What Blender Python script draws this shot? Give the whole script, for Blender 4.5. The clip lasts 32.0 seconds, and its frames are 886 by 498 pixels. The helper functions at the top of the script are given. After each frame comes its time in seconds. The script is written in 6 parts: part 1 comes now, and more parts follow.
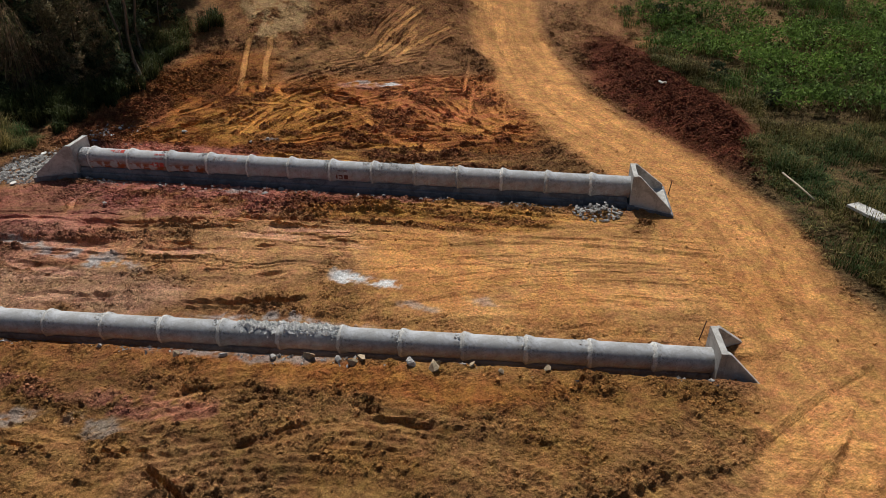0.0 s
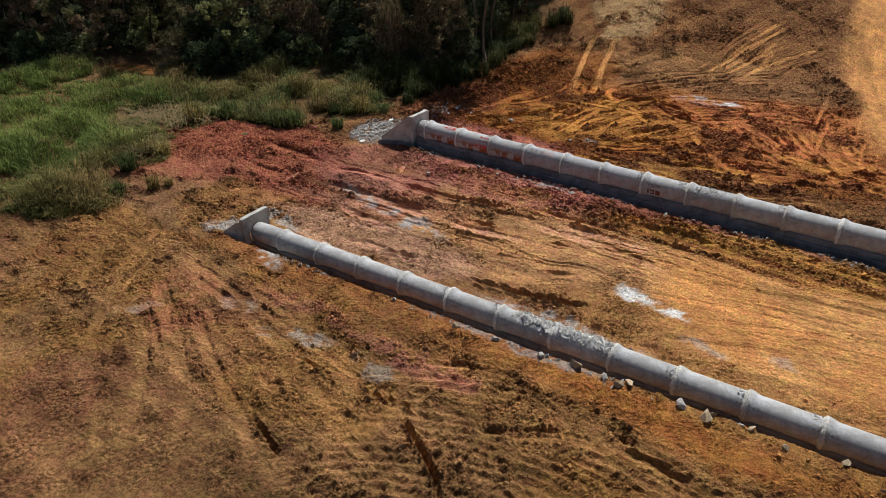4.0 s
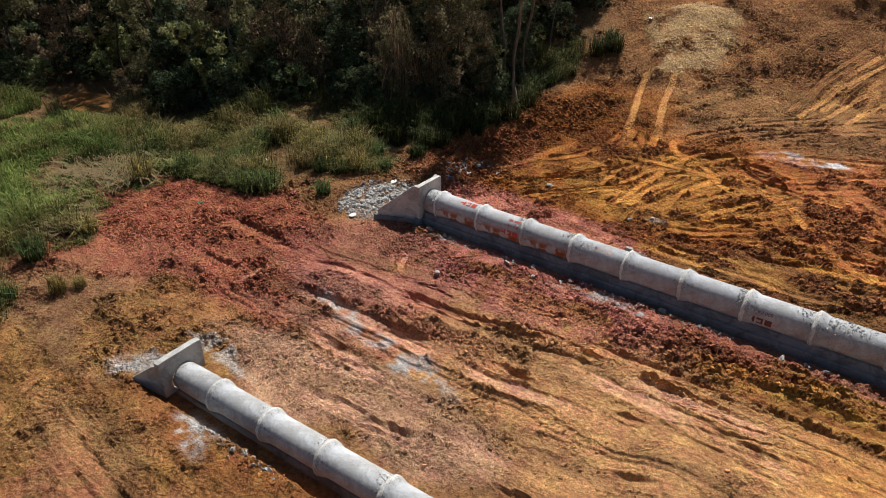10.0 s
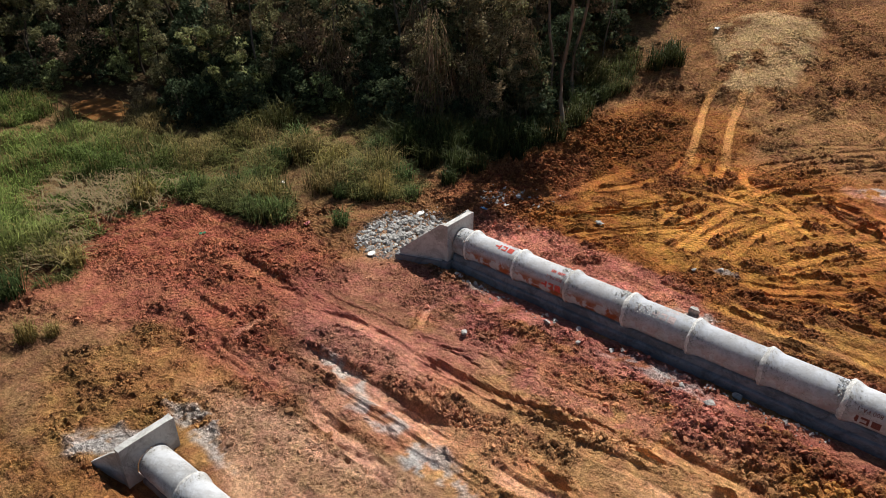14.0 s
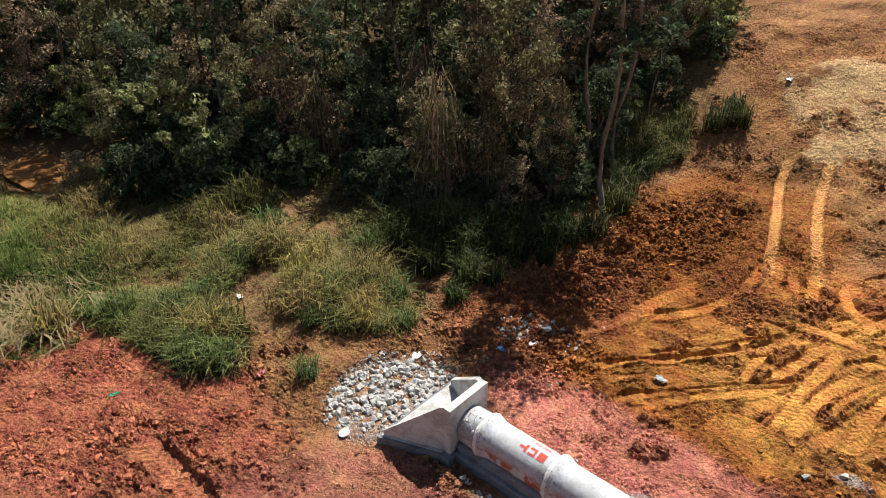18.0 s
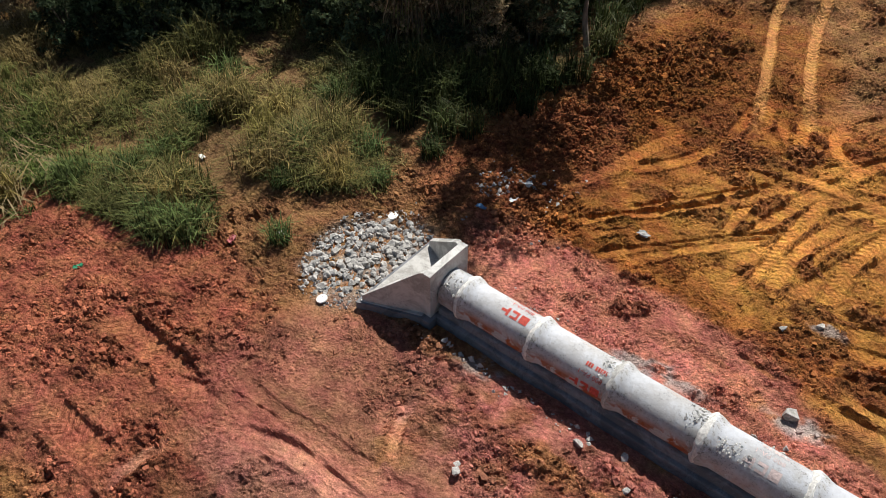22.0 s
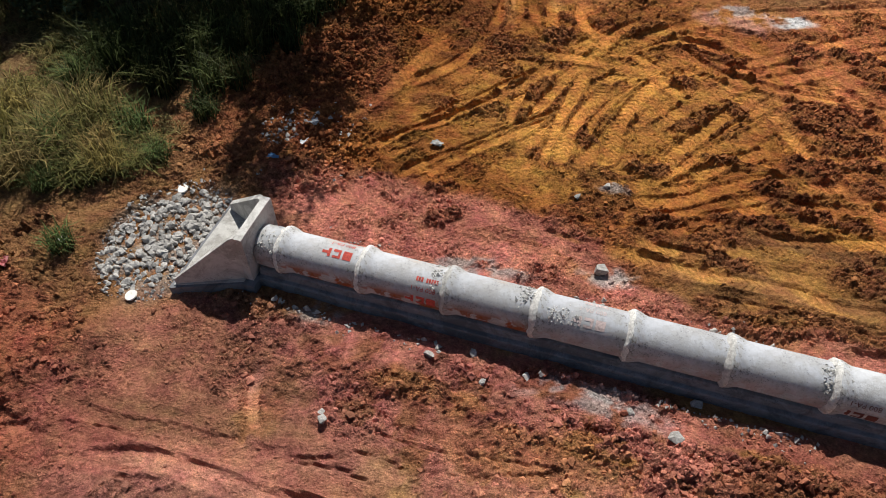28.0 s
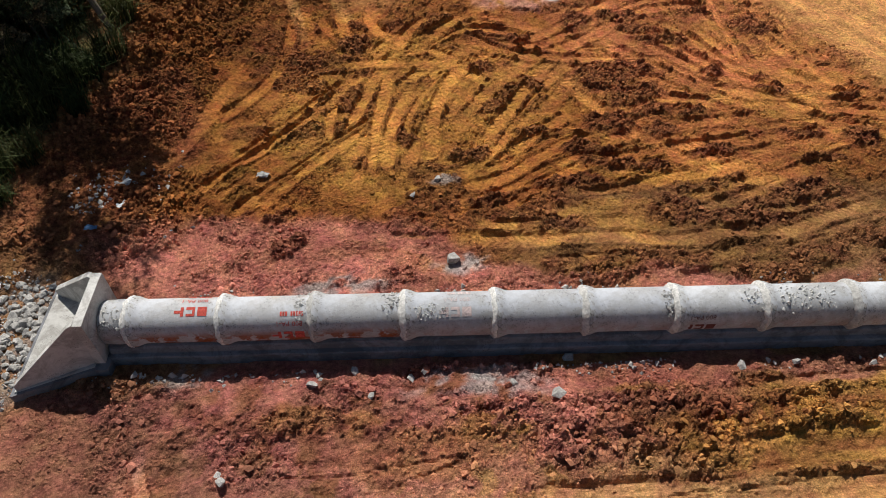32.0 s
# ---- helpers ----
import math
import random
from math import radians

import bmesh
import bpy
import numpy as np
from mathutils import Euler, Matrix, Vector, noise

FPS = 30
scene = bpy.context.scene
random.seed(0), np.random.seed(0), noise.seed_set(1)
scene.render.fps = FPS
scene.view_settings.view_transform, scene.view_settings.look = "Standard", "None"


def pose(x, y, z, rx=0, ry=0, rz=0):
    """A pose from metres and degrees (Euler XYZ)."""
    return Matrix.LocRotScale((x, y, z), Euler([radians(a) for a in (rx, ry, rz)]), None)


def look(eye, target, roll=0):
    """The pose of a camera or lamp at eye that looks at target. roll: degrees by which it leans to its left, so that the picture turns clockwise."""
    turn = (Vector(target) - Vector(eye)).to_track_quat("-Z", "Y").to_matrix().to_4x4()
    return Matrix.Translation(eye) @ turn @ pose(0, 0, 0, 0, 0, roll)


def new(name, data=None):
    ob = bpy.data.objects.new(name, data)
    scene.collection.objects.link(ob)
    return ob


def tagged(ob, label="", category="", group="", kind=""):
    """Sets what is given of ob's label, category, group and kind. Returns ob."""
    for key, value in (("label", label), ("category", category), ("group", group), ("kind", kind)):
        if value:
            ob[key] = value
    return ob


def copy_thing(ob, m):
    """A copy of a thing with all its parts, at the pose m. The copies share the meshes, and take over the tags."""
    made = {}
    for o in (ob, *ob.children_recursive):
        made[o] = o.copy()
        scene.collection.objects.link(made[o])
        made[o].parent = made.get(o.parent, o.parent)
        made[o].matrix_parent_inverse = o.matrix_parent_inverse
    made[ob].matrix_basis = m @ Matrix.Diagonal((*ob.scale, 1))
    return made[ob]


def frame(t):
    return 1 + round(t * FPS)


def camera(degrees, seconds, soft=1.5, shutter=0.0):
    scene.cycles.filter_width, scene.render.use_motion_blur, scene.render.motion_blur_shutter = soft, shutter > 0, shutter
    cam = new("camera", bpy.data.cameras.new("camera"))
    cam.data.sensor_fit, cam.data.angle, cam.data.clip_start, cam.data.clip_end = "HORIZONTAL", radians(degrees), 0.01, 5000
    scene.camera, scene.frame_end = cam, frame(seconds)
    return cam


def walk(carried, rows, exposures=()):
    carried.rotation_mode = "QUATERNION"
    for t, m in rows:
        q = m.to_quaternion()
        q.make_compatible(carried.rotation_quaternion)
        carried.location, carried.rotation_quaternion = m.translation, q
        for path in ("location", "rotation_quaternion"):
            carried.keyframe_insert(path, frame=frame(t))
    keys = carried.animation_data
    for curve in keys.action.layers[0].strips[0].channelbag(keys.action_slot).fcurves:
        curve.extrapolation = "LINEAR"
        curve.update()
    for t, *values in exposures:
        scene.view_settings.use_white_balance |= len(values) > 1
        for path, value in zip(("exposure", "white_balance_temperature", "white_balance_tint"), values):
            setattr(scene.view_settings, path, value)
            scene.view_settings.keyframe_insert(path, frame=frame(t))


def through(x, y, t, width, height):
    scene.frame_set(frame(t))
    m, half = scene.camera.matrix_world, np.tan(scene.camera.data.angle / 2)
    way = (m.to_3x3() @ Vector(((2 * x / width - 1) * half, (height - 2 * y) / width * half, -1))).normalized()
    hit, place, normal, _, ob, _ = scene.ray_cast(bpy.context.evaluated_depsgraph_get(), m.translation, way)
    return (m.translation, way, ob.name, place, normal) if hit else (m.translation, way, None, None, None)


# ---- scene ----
cam = camera(65.41, 32.0, 0.5)

PATH = [
    (0, (21.079, -29.052, 14.046), (18.854, -11.950, 3.919), 0.05),
    (0.5, (21.049, -29.075, 14.038), (18.261, -12.019, 3.972), 0.13),
    (1, (21.006, -29.043, 14.085), (16.579, -12.333, 4.026), 0.03),
    (1.5, (21.035, -29.003, 14.165), (15.407, -12.692, 4.052), 0.05),
    (2, (21.038, -28.950, 14.205), (14.548, -12.984, 4.059), -0.14),
    (2.5, (20.981, -28.923, 14.155), (13.398, -13.441, 4.015), -0.17),
    (3, (20.951, -28.857, 14.065), (12.669, -13.703, 3.977), -0.02),
    (3.5, (20.880, -28.738, 13.976), (11.668, -14.111, 3.916), -0.05),
    (5.5, (20.184, -27.687, 13.712), (9.769, -13.836, 3.729), -0.22),
    (6, (19.534, -26.602, 13.682), (9.104, -12.751, 3.713), -0.23),
    (6.5, (18.616, -25.142, 13.691), (8.183, -11.298, 3.716), -0.22),
    (7, (17.584, -23.612, 13.732), (7.164, -9.766, 3.746), -0.18),
    (7.5, (16.551, -22.095, 13.806), (6.129, -8.239, 3.835), -0.16),
    (8, (15.682, -20.815, 13.757), (5.253, -6.952, 3.805), -0.13),
    (8.5, (15.219, -20.155, 13.558), (4.791, -6.290, 3.608), -0.12),
    (9, (15.123, -20.008, 13.339), (4.702, -6.147, 3.376), -0.09),
    (9.5, (15.116, -20.051, 13.213), (4.710, -6.186, 3.239), -0.03),
    (10, (15.142, -20.081, 13.114), (4.732, -6.218, 3.141), -0.02),
    (10.5, (15.097, -19.983, 12.996), (4.678, -6.117, 3.038), -0.06),
    (11, (14.908, -19.704, 12.884), (4.497, -5.833, 2.924), -0.04),
    (11.5, (14.592, -19.212, 12.772), (4.192, -5.338, 2.804), 0.02),
    (12, (14.186, -18.544, 12.703), (3.627, -4.793, 2.732), -0.01),
    (12.5, (13.691, -17.845, 12.696), (2.651, -4.480, 2.720), -0.03),
    (13, (13.267, -17.193, 12.720), (1.970, -4.044, 2.746), -0.04),
    (13.5, (13.062, -16.908, 12.692), (1.787, -3.745, 2.711), -0.01),
    (15.5, (11.707, -15.036, 12.812), (0.238, -2.062, 2.805), -0.03),
    (16, (11.025, -14.193, 12.849), (-0.529, -1.289, 2.850), 0.02),
    (16.5, (10.220, -13.205, 12.905), (-1.339, -0.302, 2.911), 0.01),
    (17, (9.347, -12.182, 12.972), (-2.205, 0.725, 2.974), 0.02),
    (17.5, (8.430, -11.080, 13.055), (-3.123, 1.815, 3.043), 0.08),
    (18, (7.467, -9.971, 13.132), (-4.087, 2.937, 3.137), 0.04),
    (18.5, (6.908, -9.340, 13.169), (-4.603, 3.600, 3.167), 0.07),
    (19, (6.759, -9.193, 13.132), (-4.420, 3.526, 2.490), 0.11),
    (19.5, (6.743, -9.210, 13.107), (-3.967, 3.066, 1.504), 0.11),
    (20, (6.771, -9.240, 13.084), (-3.447, 2.507, 0.531), 0.02),
    (20.5, (6.761, -9.241, 13.050), (-2.957, 1.990, -0.345), 0.05),
    (21, (6.715, -9.216, 13.023), (-2.768, 1.819, -0.700), 0.07),
    (21.5, (6.696, -9.173, 13.002), (-2.700, 1.931, -0.725), 0.14),
    (22, (6.706, -9.151, 12.972), (-2.518, 2.122, -0.734), 0.16),
    (22.5, (6.726, -9.160, 12.928), (-2.298, 2.334, -0.727), 0.15),
    (23, (6.720, -9.181, 12.880), (-2.077, 2.529, -0.739), 0.16),
    (23.5, (6.733, -9.142, 12.811), (-1.911, 2.710, -0.784), 0.13),
    (24, (6.736, -9.144, 12.773), (-1.694, 2.864, -0.819), 0.12),
    (24.5, (6.748, -9.128, 12.769), (-1.335, 3.104, -0.834), 0.12),
    (25, (6.764, -9.100, 12.789), (-0.848, 3.387, -0.854), 0.07),
    (25.5, (6.797, -9.101, 12.812), (-0.165, 3.234, -1.308), 0.03),
    (26, (6.818, -9.135, 12.830), (0.544, 2.941, -1.826), -0.09),
    (26.5, (6.822, -9.077, 12.835), (1.187, 2.927, -2.136), 0.04),
    (28.5, (6.775, -9.162, 12.958), (3.302, 3.648, -2.003), -0.01),
    (29, (6.765, -9.213, 12.980), (3.832, 3.784, -1.935), 0.07),
    (29.5, (6.748, -9.248, 12.991), (4.354, 3.926, -1.865), -0.02),
    (30, (6.716, -9.267, 12.980), (4.879, 4.049, -1.830), 0.00),
    (30.5, (6.678, -9.275, 12.977), (5.407, 4.137, -1.805), 0.02),
    (31, (6.639, -9.273, 13.006), (5.961, 4.173, -1.784), 0.01),
    (31.5, (6.656, -9.213, 13.087), (6.475, 4.194, -1.753), 0.06),
    (32, (6.587, -9.210, 13.218), (7.020, 4.108, -1.696), 0.09),
]
walk(cam, [(t, look(e, g, r)) for t, e, g, r in PATH], [(0, -0.45), (3.5, -0.25), (6, -0.05), (9, 0.05), (13, 0.12), (17, 0.5), (19, 0.8), (21, 0.35), (23, 0.2), (26, 0.08), (32, -0.1)])

# ---- world, sun ----
world = bpy.data.worlds.new("sky")
scene.world = world
world.use_nodes = True
SUN_DIR = Vector((-0.18, 0.70, 1.0)).normalized()
sky = world.node_tree.nodes.new("ShaderNodeTexSky")
sky.sky_type, sky.sun_disc = "NISHITA", False
sky.sun_elevation = math.asin(SUN_DIR.z)
sky.sun_rotation = math.atan2(SUN_DIR.x, SUN_DIR.y)
world.node_tree.links.new(sky.outputs[0], world.node_tree.nodes["Background"].inputs[0])
world.node_tree.nodes["Background"].inputs[1].default_value = 0.05
sun_data = bpy.data.lights.new("sun", "SUN")
sun_data.energy, sun_data.angle, sun_data.color = 5.5, radians(0.53), (1.0, 0.96, 0.90)
sun = new("sun", sun_data)
sun.matrix_world = look(SUN_DIR * 80, (0, 0, 0))


# ---- materials ----
class Mat:
    """A small node builder."""

    def __init__(self, name, rough=0.85, spec=0.3, metal=0.0):
        self.m = bpy.data.materials.new(name)
        self.m.use_nodes = True
        self.t = self.m.node_tree
        self.b = self.t.nodes["Principled BSDF"]
        self.b.inputs["Roughness"].default_value = rough
        self.b.inputs["Specular IOR Level"].default_value = spec
        self.b.inputs["Metallic"].default_value = metal

    def node(self, kind, **values):
        n = self.t.nodes.new(kind)
        for key, value in values.items():
            n.inputs[key.replace("_", " ")].default_value = value
        return n

    def link(self, a, b):
        self.t.links.new(a, b)

    def coord(self, kind="Object"):
        return self.t.nodes.new("ShaderNodeTexCoord").outputs[kind]

    def noise(self, scale, detail=4, rough=0.55, vector=None, distort=0.0):
        n = self.node("ShaderNodeTexNoise", Scale=scale, Detail=detail, Roughness=rough, Distortion=distort)
        self.link(vector or self.coord(), n.inputs["Vector"])
        return n.outputs["Fac"]

    def ramp(self, fac, lo, hi, a=0.0, b=1.0):
        n = self.node("ShaderNodeMapRange", From_Min=lo, From_Max=hi, To_Min=a, To_Max=b)
        self.link(fac, n.inputs["Value"])
        return n.outputs["Result"]

    def mix(self, fac, a, b, blend="MIX"):
        n = self.t.nodes.new("ShaderNodeMix")
        n.data_type, n.blend_type = "RGBA", blend
        for socket, value in ((n.inputs[0], fac), (n.inputs[6], a), (n.inputs[7], b)):
            if isinstance(value, bpy.types.NodeSocket):
                self.link(value, socket)
            else:
                socket.default_value = value if socket == n.inputs[0] else (*value, 1)
        return n.outputs[2]

    def math(self, op, a, b=0.0):
        n = self.t.nodes.new("ShaderNodeMath")
        n.operation = op
        for socket, value in ((n.inputs[0], a), (n.inputs[1], b)):
            if isinstance(value, bpy.types.NodeSocket):
                self.link(value, socket)
            else:
                socket.default_value = value
        return n.outputs[0]

    def attr(self, name, what="Color"):
        n = self.t.nodes.new("ShaderNodeAttribute")
        n.attribute_name = name
        return n.outputs[what]

    def random(self):
        return self.t.nodes.new("ShaderNodeObjectInfo").outputs["Random"]

    def island(self):
        return self.t.nodes.new("ShaderNodeNewGeometry").outputs["Random Per Island"]

    def bump(self, height, strength=0.5, distance=0.02):
        n = self.node("ShaderNodeBump", Strength=strength, Distance=distance)
        self.link(height, n.inputs["Height"])
        self.link(n.outputs[0], self.b.inputs["Normal"])

    def colour(self, c):
        if isinstance(c, bpy.types.NodeSocket):
            self.link(c, self.b.inputs["Base Color"])
        else:
            self.b.inputs["Base Color"].default_value = (*c, 1)
        return self


def soil_material():
    """Bare earth: loose crumbs, and tyre treads where wheels have pressed it."""
    m = Mat("soil", 0.95, 0.08)
    co = m.coord()
    loose = m.attr("loose", "Fac")
    sep = m.t.nodes.new("ShaderNodeSeparateColor")
    m.link(m.attr("tread"), sep.inputs[0])
    crumb = m.noise(8.0, 4, 0.7, co)
    edge = m.math("ADD", sep.outputs[0], m.math("MULTIPLY", m.math("SUBTRACT", crumb, 0.5), 1.5))
    mask = m.ramp(edge, 0.35, 0.62)
    light = m.math("MULTIPLY", mask, m.attr("pale", "Fac"))
    big = m.ramp(m.noise(1.1, 5, 0.6, co), 0.3, 0.7, 0.78, 1.22)
    small = m.ramp(crumb, 0.34, 0.66, 0.48, 1.52)
    grain = m.ramp(m.noise(34.0, 2, 0.6, co), 0.32, 0.68, 0.68, 1.32)
    f = m.math("MULTIPLY", small, grain)
    f = m.math("ADD", 1.0, m.math("MULTIPLY", m.math("SUBTRACT", f, 1.0), m.ramp(loose, 0, 0.8, 0.6, 1.0)))
    f = m.math("MULTIPLY", f, big)
    grit = m.node("ShaderNodeTexVoronoi", Scale=20.0)
    m.link(co, grit.inputs["Vector"])
    pick = m.t.nodes.new("ShaderNodeSeparateColor")
    m.link(grit.outputs["Color"], pick.inputs[0])
    core = m.ramp(grit.outputs["Distance"], 0.42, 0.22)
    speck = m.math("SUBTRACT", m.math("MULTIPLY", m.ramp(pick.outputs[0], 0.24, 0.20), 0.5), m.math("MULTIPLY", m.ramp(pick.outputs[0], 0.72, 0.76), 0.4))
    speck = m.math("MULTIPLY", m.math("MULTIPLY", speck, core), m.ramp(loose, 0, 0.8, 0.45, 1.0))
    f = m.math("MULTIPLY", f, m.math("ADD", 1.0, speck))
    worn = m.mix(1.0, m.mix(1.0, m.attr("soil"), (1.26, 1.24, 1.2), "MULTIPLY"), (0.045, 0.022, 0.007), "ADD")
    hsv = m.node("ShaderNodeHueSaturation")
    m.link(m.mix(light, m.attr("soil"), worn), hsv.inputs["Color"])
    m.link(f, hsv.inputs["Value"])
    m.link(m.ramp(m.noise(2.2, 3, 0.5, co), 0.3, 0.7, 0.488, 0.512), hsv.inputs["Hue"])
    m.colour(hsv.outputs[0])
    lumps = m.node("ShaderNodeTexVoronoi", Scale=8.5)
    m.link(m.mix(0.12, co, m.node("ShaderNodeTexNoise", Scale=3.0).outputs["Color"]), lumps.inputs["Vector"])
    h = m.math("ADD", m.noise(9.0, 6, 0.72, co), m.math("MULTIPLY", m.math("MULTIPLY", lumps.outputs["Distance"], -0.75), loose))
    h = m.math("MULTIPLY", h, m.ramp(loose, 0, 1, 0.32, 1.0))
    h = m.math("ADD", h, m.math("MULTIPLY", m.math("MULTIPLY", core, pick.outputs[1]), m.ramp(loose, 0, 1, 0.04, 0.16)))
    wave = m.math("SINE", m.math("MULTIPLY", m.math("ADD", sep.outputs[1], m.math("MULTIPLY", m.math("ABSOLUTE", sep.outputs[2]), 0.8)), 32.0))
    lug = m.ramp(wave, -0.45, 0.45)
    seen = m.math("MULTIPLY", m.math("MULTIPLY", mask, m.attr("lug", "Fac")), m.ramp(m.noise(0.8, 4, 0.6, co), 0.36, 0.52, 0.2, 1.0))
    h = m.math("ADD", h, m.math("MULTIPLY", m.math("MULTIPLY", lug, seen), 0.09))
    m.bump(h, 1.0, 0.36)
    return m.m


def clod_material():
    m = Mat("clod", 0.95, 0.1)
    co = m.coord()
    v = m.math("MULTIPLY", m.ramp(m.island(), 0, 1, 0.7, 1.3), m.ramp(m.noise(25.0, 4, 0.6, co), 0.3, 0.7, 0.75, 1.25))
    hsv = m.node("ShaderNodeHueSaturation")
    m.link(m.attr("soil"), hsv.inputs["Color"])
    m.link(v, hsv.inputs["Value"])
    m.colour(hsv.outputs[0])
    m.bump(m.noise(40.0, 4, 0.7, co), 0.7, 0.03)
    return m.m


def concrete_material(name, base, dark, stain=0.5, splash=0.0):
    """Cast concrete with pores, water stains and, where splash is set, orange mud."""
    m = Mat(name, 0.85, 0.3)
    co = m.coord()
    c = m.mix(m.ramp(m.noise(1.4, 8, 0.72, co, 0.8), 0.46, 0.58, 0, stain), base, dark)
    c = m.mix(m.ramp(m.noise(9.0, 8, 0.78, co), 0.42, 0.64, 0, 0.35), c, tuple(v * 0.62 for v in base))
    c = m.mix(m.ramp(m.noise(4.0, 8, 0.72, co), 0.57, 0.63, 0, 0.35), c, tuple(min(1, v * 1.25) for v in base))
    if splash:
        sep = m.t.nodes.new("ShaderNodeSeparateXYZ")
        m.link(co, sep.inputs[0])
        low = m.ramp(sep.outputs[2], 0.20, 0.02, 0, 1)
        spot = m.ramp(m.noise(2.6, 7, 0.68, co, 0.4), 0.45, 0.52, 0, splash)
        c = m.mix(m.math("MULTIPLY", low, spot), c, (0.30, 0.085, 0.03))
        c = m.mix(m.ramp(m.noise(1.9, 3, 0.5, co), 0.62, 0.75, 0, 0.35 * splash), c, (0.40, 0.25, 0.12))
    if splash:
        ends = m.math("MAXIMUM", m.ramp(sep.outputs[0], 0.55, 0.12), m.ramp(sep.outputs[0], 1.55, 1.95))
        smear = m.math("MULTIPLY", m.ramp(ends, 0, 1, 0.25, 1.0), m.ramp(m.noise(3.4, 6, 0.7, co, 0.3), 0.47, 0.55))
        c = m.mix(m.math("MULTIPLY", smear, 0.75), c, (0.36, 0.35, 0.32))
        c = m.mix(m.math("MULTIPLY", smear, m.ramp(m.noise(18.0, 3, 0.6, co), 0.55, 0.62)), c, (0.16, 0.15, 0.14))
    pores = m.node("ShaderNodeTexVoronoi", Scale=26.0)
    m.link(co, pores.inputs["Vector"])
    fleck = m.math("MULTIPLY", m.ramp(pores.outputs["Distance"], 0.34, 0.24), m.ramp(m.noise(2.2, 6, 0.7, co), 0.53, 0.58))
    c = m.mix(m.math("MULTIPLY", fleck, 0.75), c, tuple(v * 0.35 for v in base))
    rnd = m.ramp(m.random(), 0, 1, 0.86, 1.08)
    hsv = m.node("ShaderNodeHueSaturation")
    m.link(c, hsv.inputs["Color"])
    m.link(rnd, hsv.inputs["Value"])
    m.colour(hsv.outputs[0])
    m.bump(m.math("ADD", m.noise(30.0, 5, 0.7, co), m.noise(5.0, 3, 0.5, co)), 0.35, 0.02)
    return m.m


def plain_material(name, c, rough=0.8, var=0.3, scale=6.0, spec=0.3, bump=0.3):
    m = Mat(name, rough, spec)
    co = m.coord()
    f = m.ramp(m.noise(scale, 5, 0.6, co), 0.3, 0.7, 1 - var, 1 + var)
    hsv = m.node("ShaderNodeHueSaturation", Color=(*c, 1))
    m.link(m.math("MULTIPLY", f, m.ramp(m.random(), 0, 1, 0.8, 1.2)), hsv.inputs["Value"])
    m.colour(hsv.outputs[0])
    m.bump(m.noise(scale * 4, 4, 0.6, co), bump, 0.02)
    return m.m


def leaf_material(name, rough=0.55, through=0.35):
    """Leaf colour by attribute, with a little light through the blade."""
    m = Mat(name, rough, 0.05)
    hsv = m.node("ShaderNodeHueSaturation")
    m.link(m.attr("tint"), hsv.inputs["Color"])
    m.link(m.ramp(m.island(), 0, 1, 0.4, 1.75), hsv.inputs["Value"])
    m.link(m.ramp(m.random(), 0, 1, 0.485, 0.515), hsv.inputs["Hue"])
    m.colour(hsv.outputs[0])
    tr = m.t.nodes.new("ShaderNodeBsdfTranslucent")
    m.link(hsv.outputs[0], tr.inputs["Color"])
    mix = m.t.nodes.new("ShaderNodeMixShader")
    mix.inputs[0].default_value = through
    out = m.t.nodes["Material Output"]
    m.link(m.b.outputs[0], mix.inputs[1])
    m.link(tr.outputs[0], mix.inputs[2])
    m.link(mix.outputs[0], out.inputs["Surface"])
    return m.m


def bark_material(name, c, d):
    m = Mat(name, 0.9, 0.15)
    co = m.coord()
    stretch = m.node("ShaderNodeMapping", Scale=(6, 6, 1.2))
    m.link(co, stretch.inputs["Vector"])
    m.colour(m.mix(m.ramp(m.noise(2.0, 5, 0.6, stretch.outputs[0]), 0.35, 0.65), c, d))
    m.bump(m.noise(5.0, 4, 0.6, stretch.outputs[0]), 0.6, 0.03)
    return m.m


SOIL = soil_material()
CLOD = clod_material()
PIPE = concrete_material("pipe_concrete", (0.54, 0.555, 0.575), (0.34, 0.335, 0.325), 0.7, 0.3)
CLEAN_PIPE = concrete_material("clean_pipe_concrete", (0.52, 0.54, 0.575), (0.37, 0.365, 0.36), 0.6, 0.3)
MUDDY_PIPE = concrete_material("muddy_pipe_concrete", (0.52, 0.535, 0.56), (0.39, 0.375, 0.36), 0.6, 1.0)
CAST = concrete_material("cast_concrete", (0.57, 0.56, 0.53), (0.30, 0.285, 0.26), 0.8)
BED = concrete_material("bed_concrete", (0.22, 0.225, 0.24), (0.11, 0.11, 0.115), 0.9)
MORTAR = plain_material("mortar", (0.58, 0.57, 0.54), 0.95, 0.35, 14.0, 0.1, 0.9)
PALE_MORTAR = plain_material("pale_mortar", (0.74, 0.73, 0.70), 0.95, 0.2, 14.0, 0.1, 0.6)
STONE = plain_material("crushed_stone", (0.41, 0.395, 0.37), 0.9, 0.4, 7.0, 0.15, 0.8)
PALE_STONE = plain_material("pale_stone", (0.42, 0.33, 0.22), 0.9, 0.35, 9.0, 0.2, 0.5)
STENCIL = plain_material("red_stencil", (0.48, 0.085, 0.065), 0.8, 0.45, 30.0, 0.1, 0.1)
FADED_STENCIL = plain_material("faded_stencil", (0.54, 0.44, 0.42), 0.85, 0.3, 20.0, 0.1, 0.1)
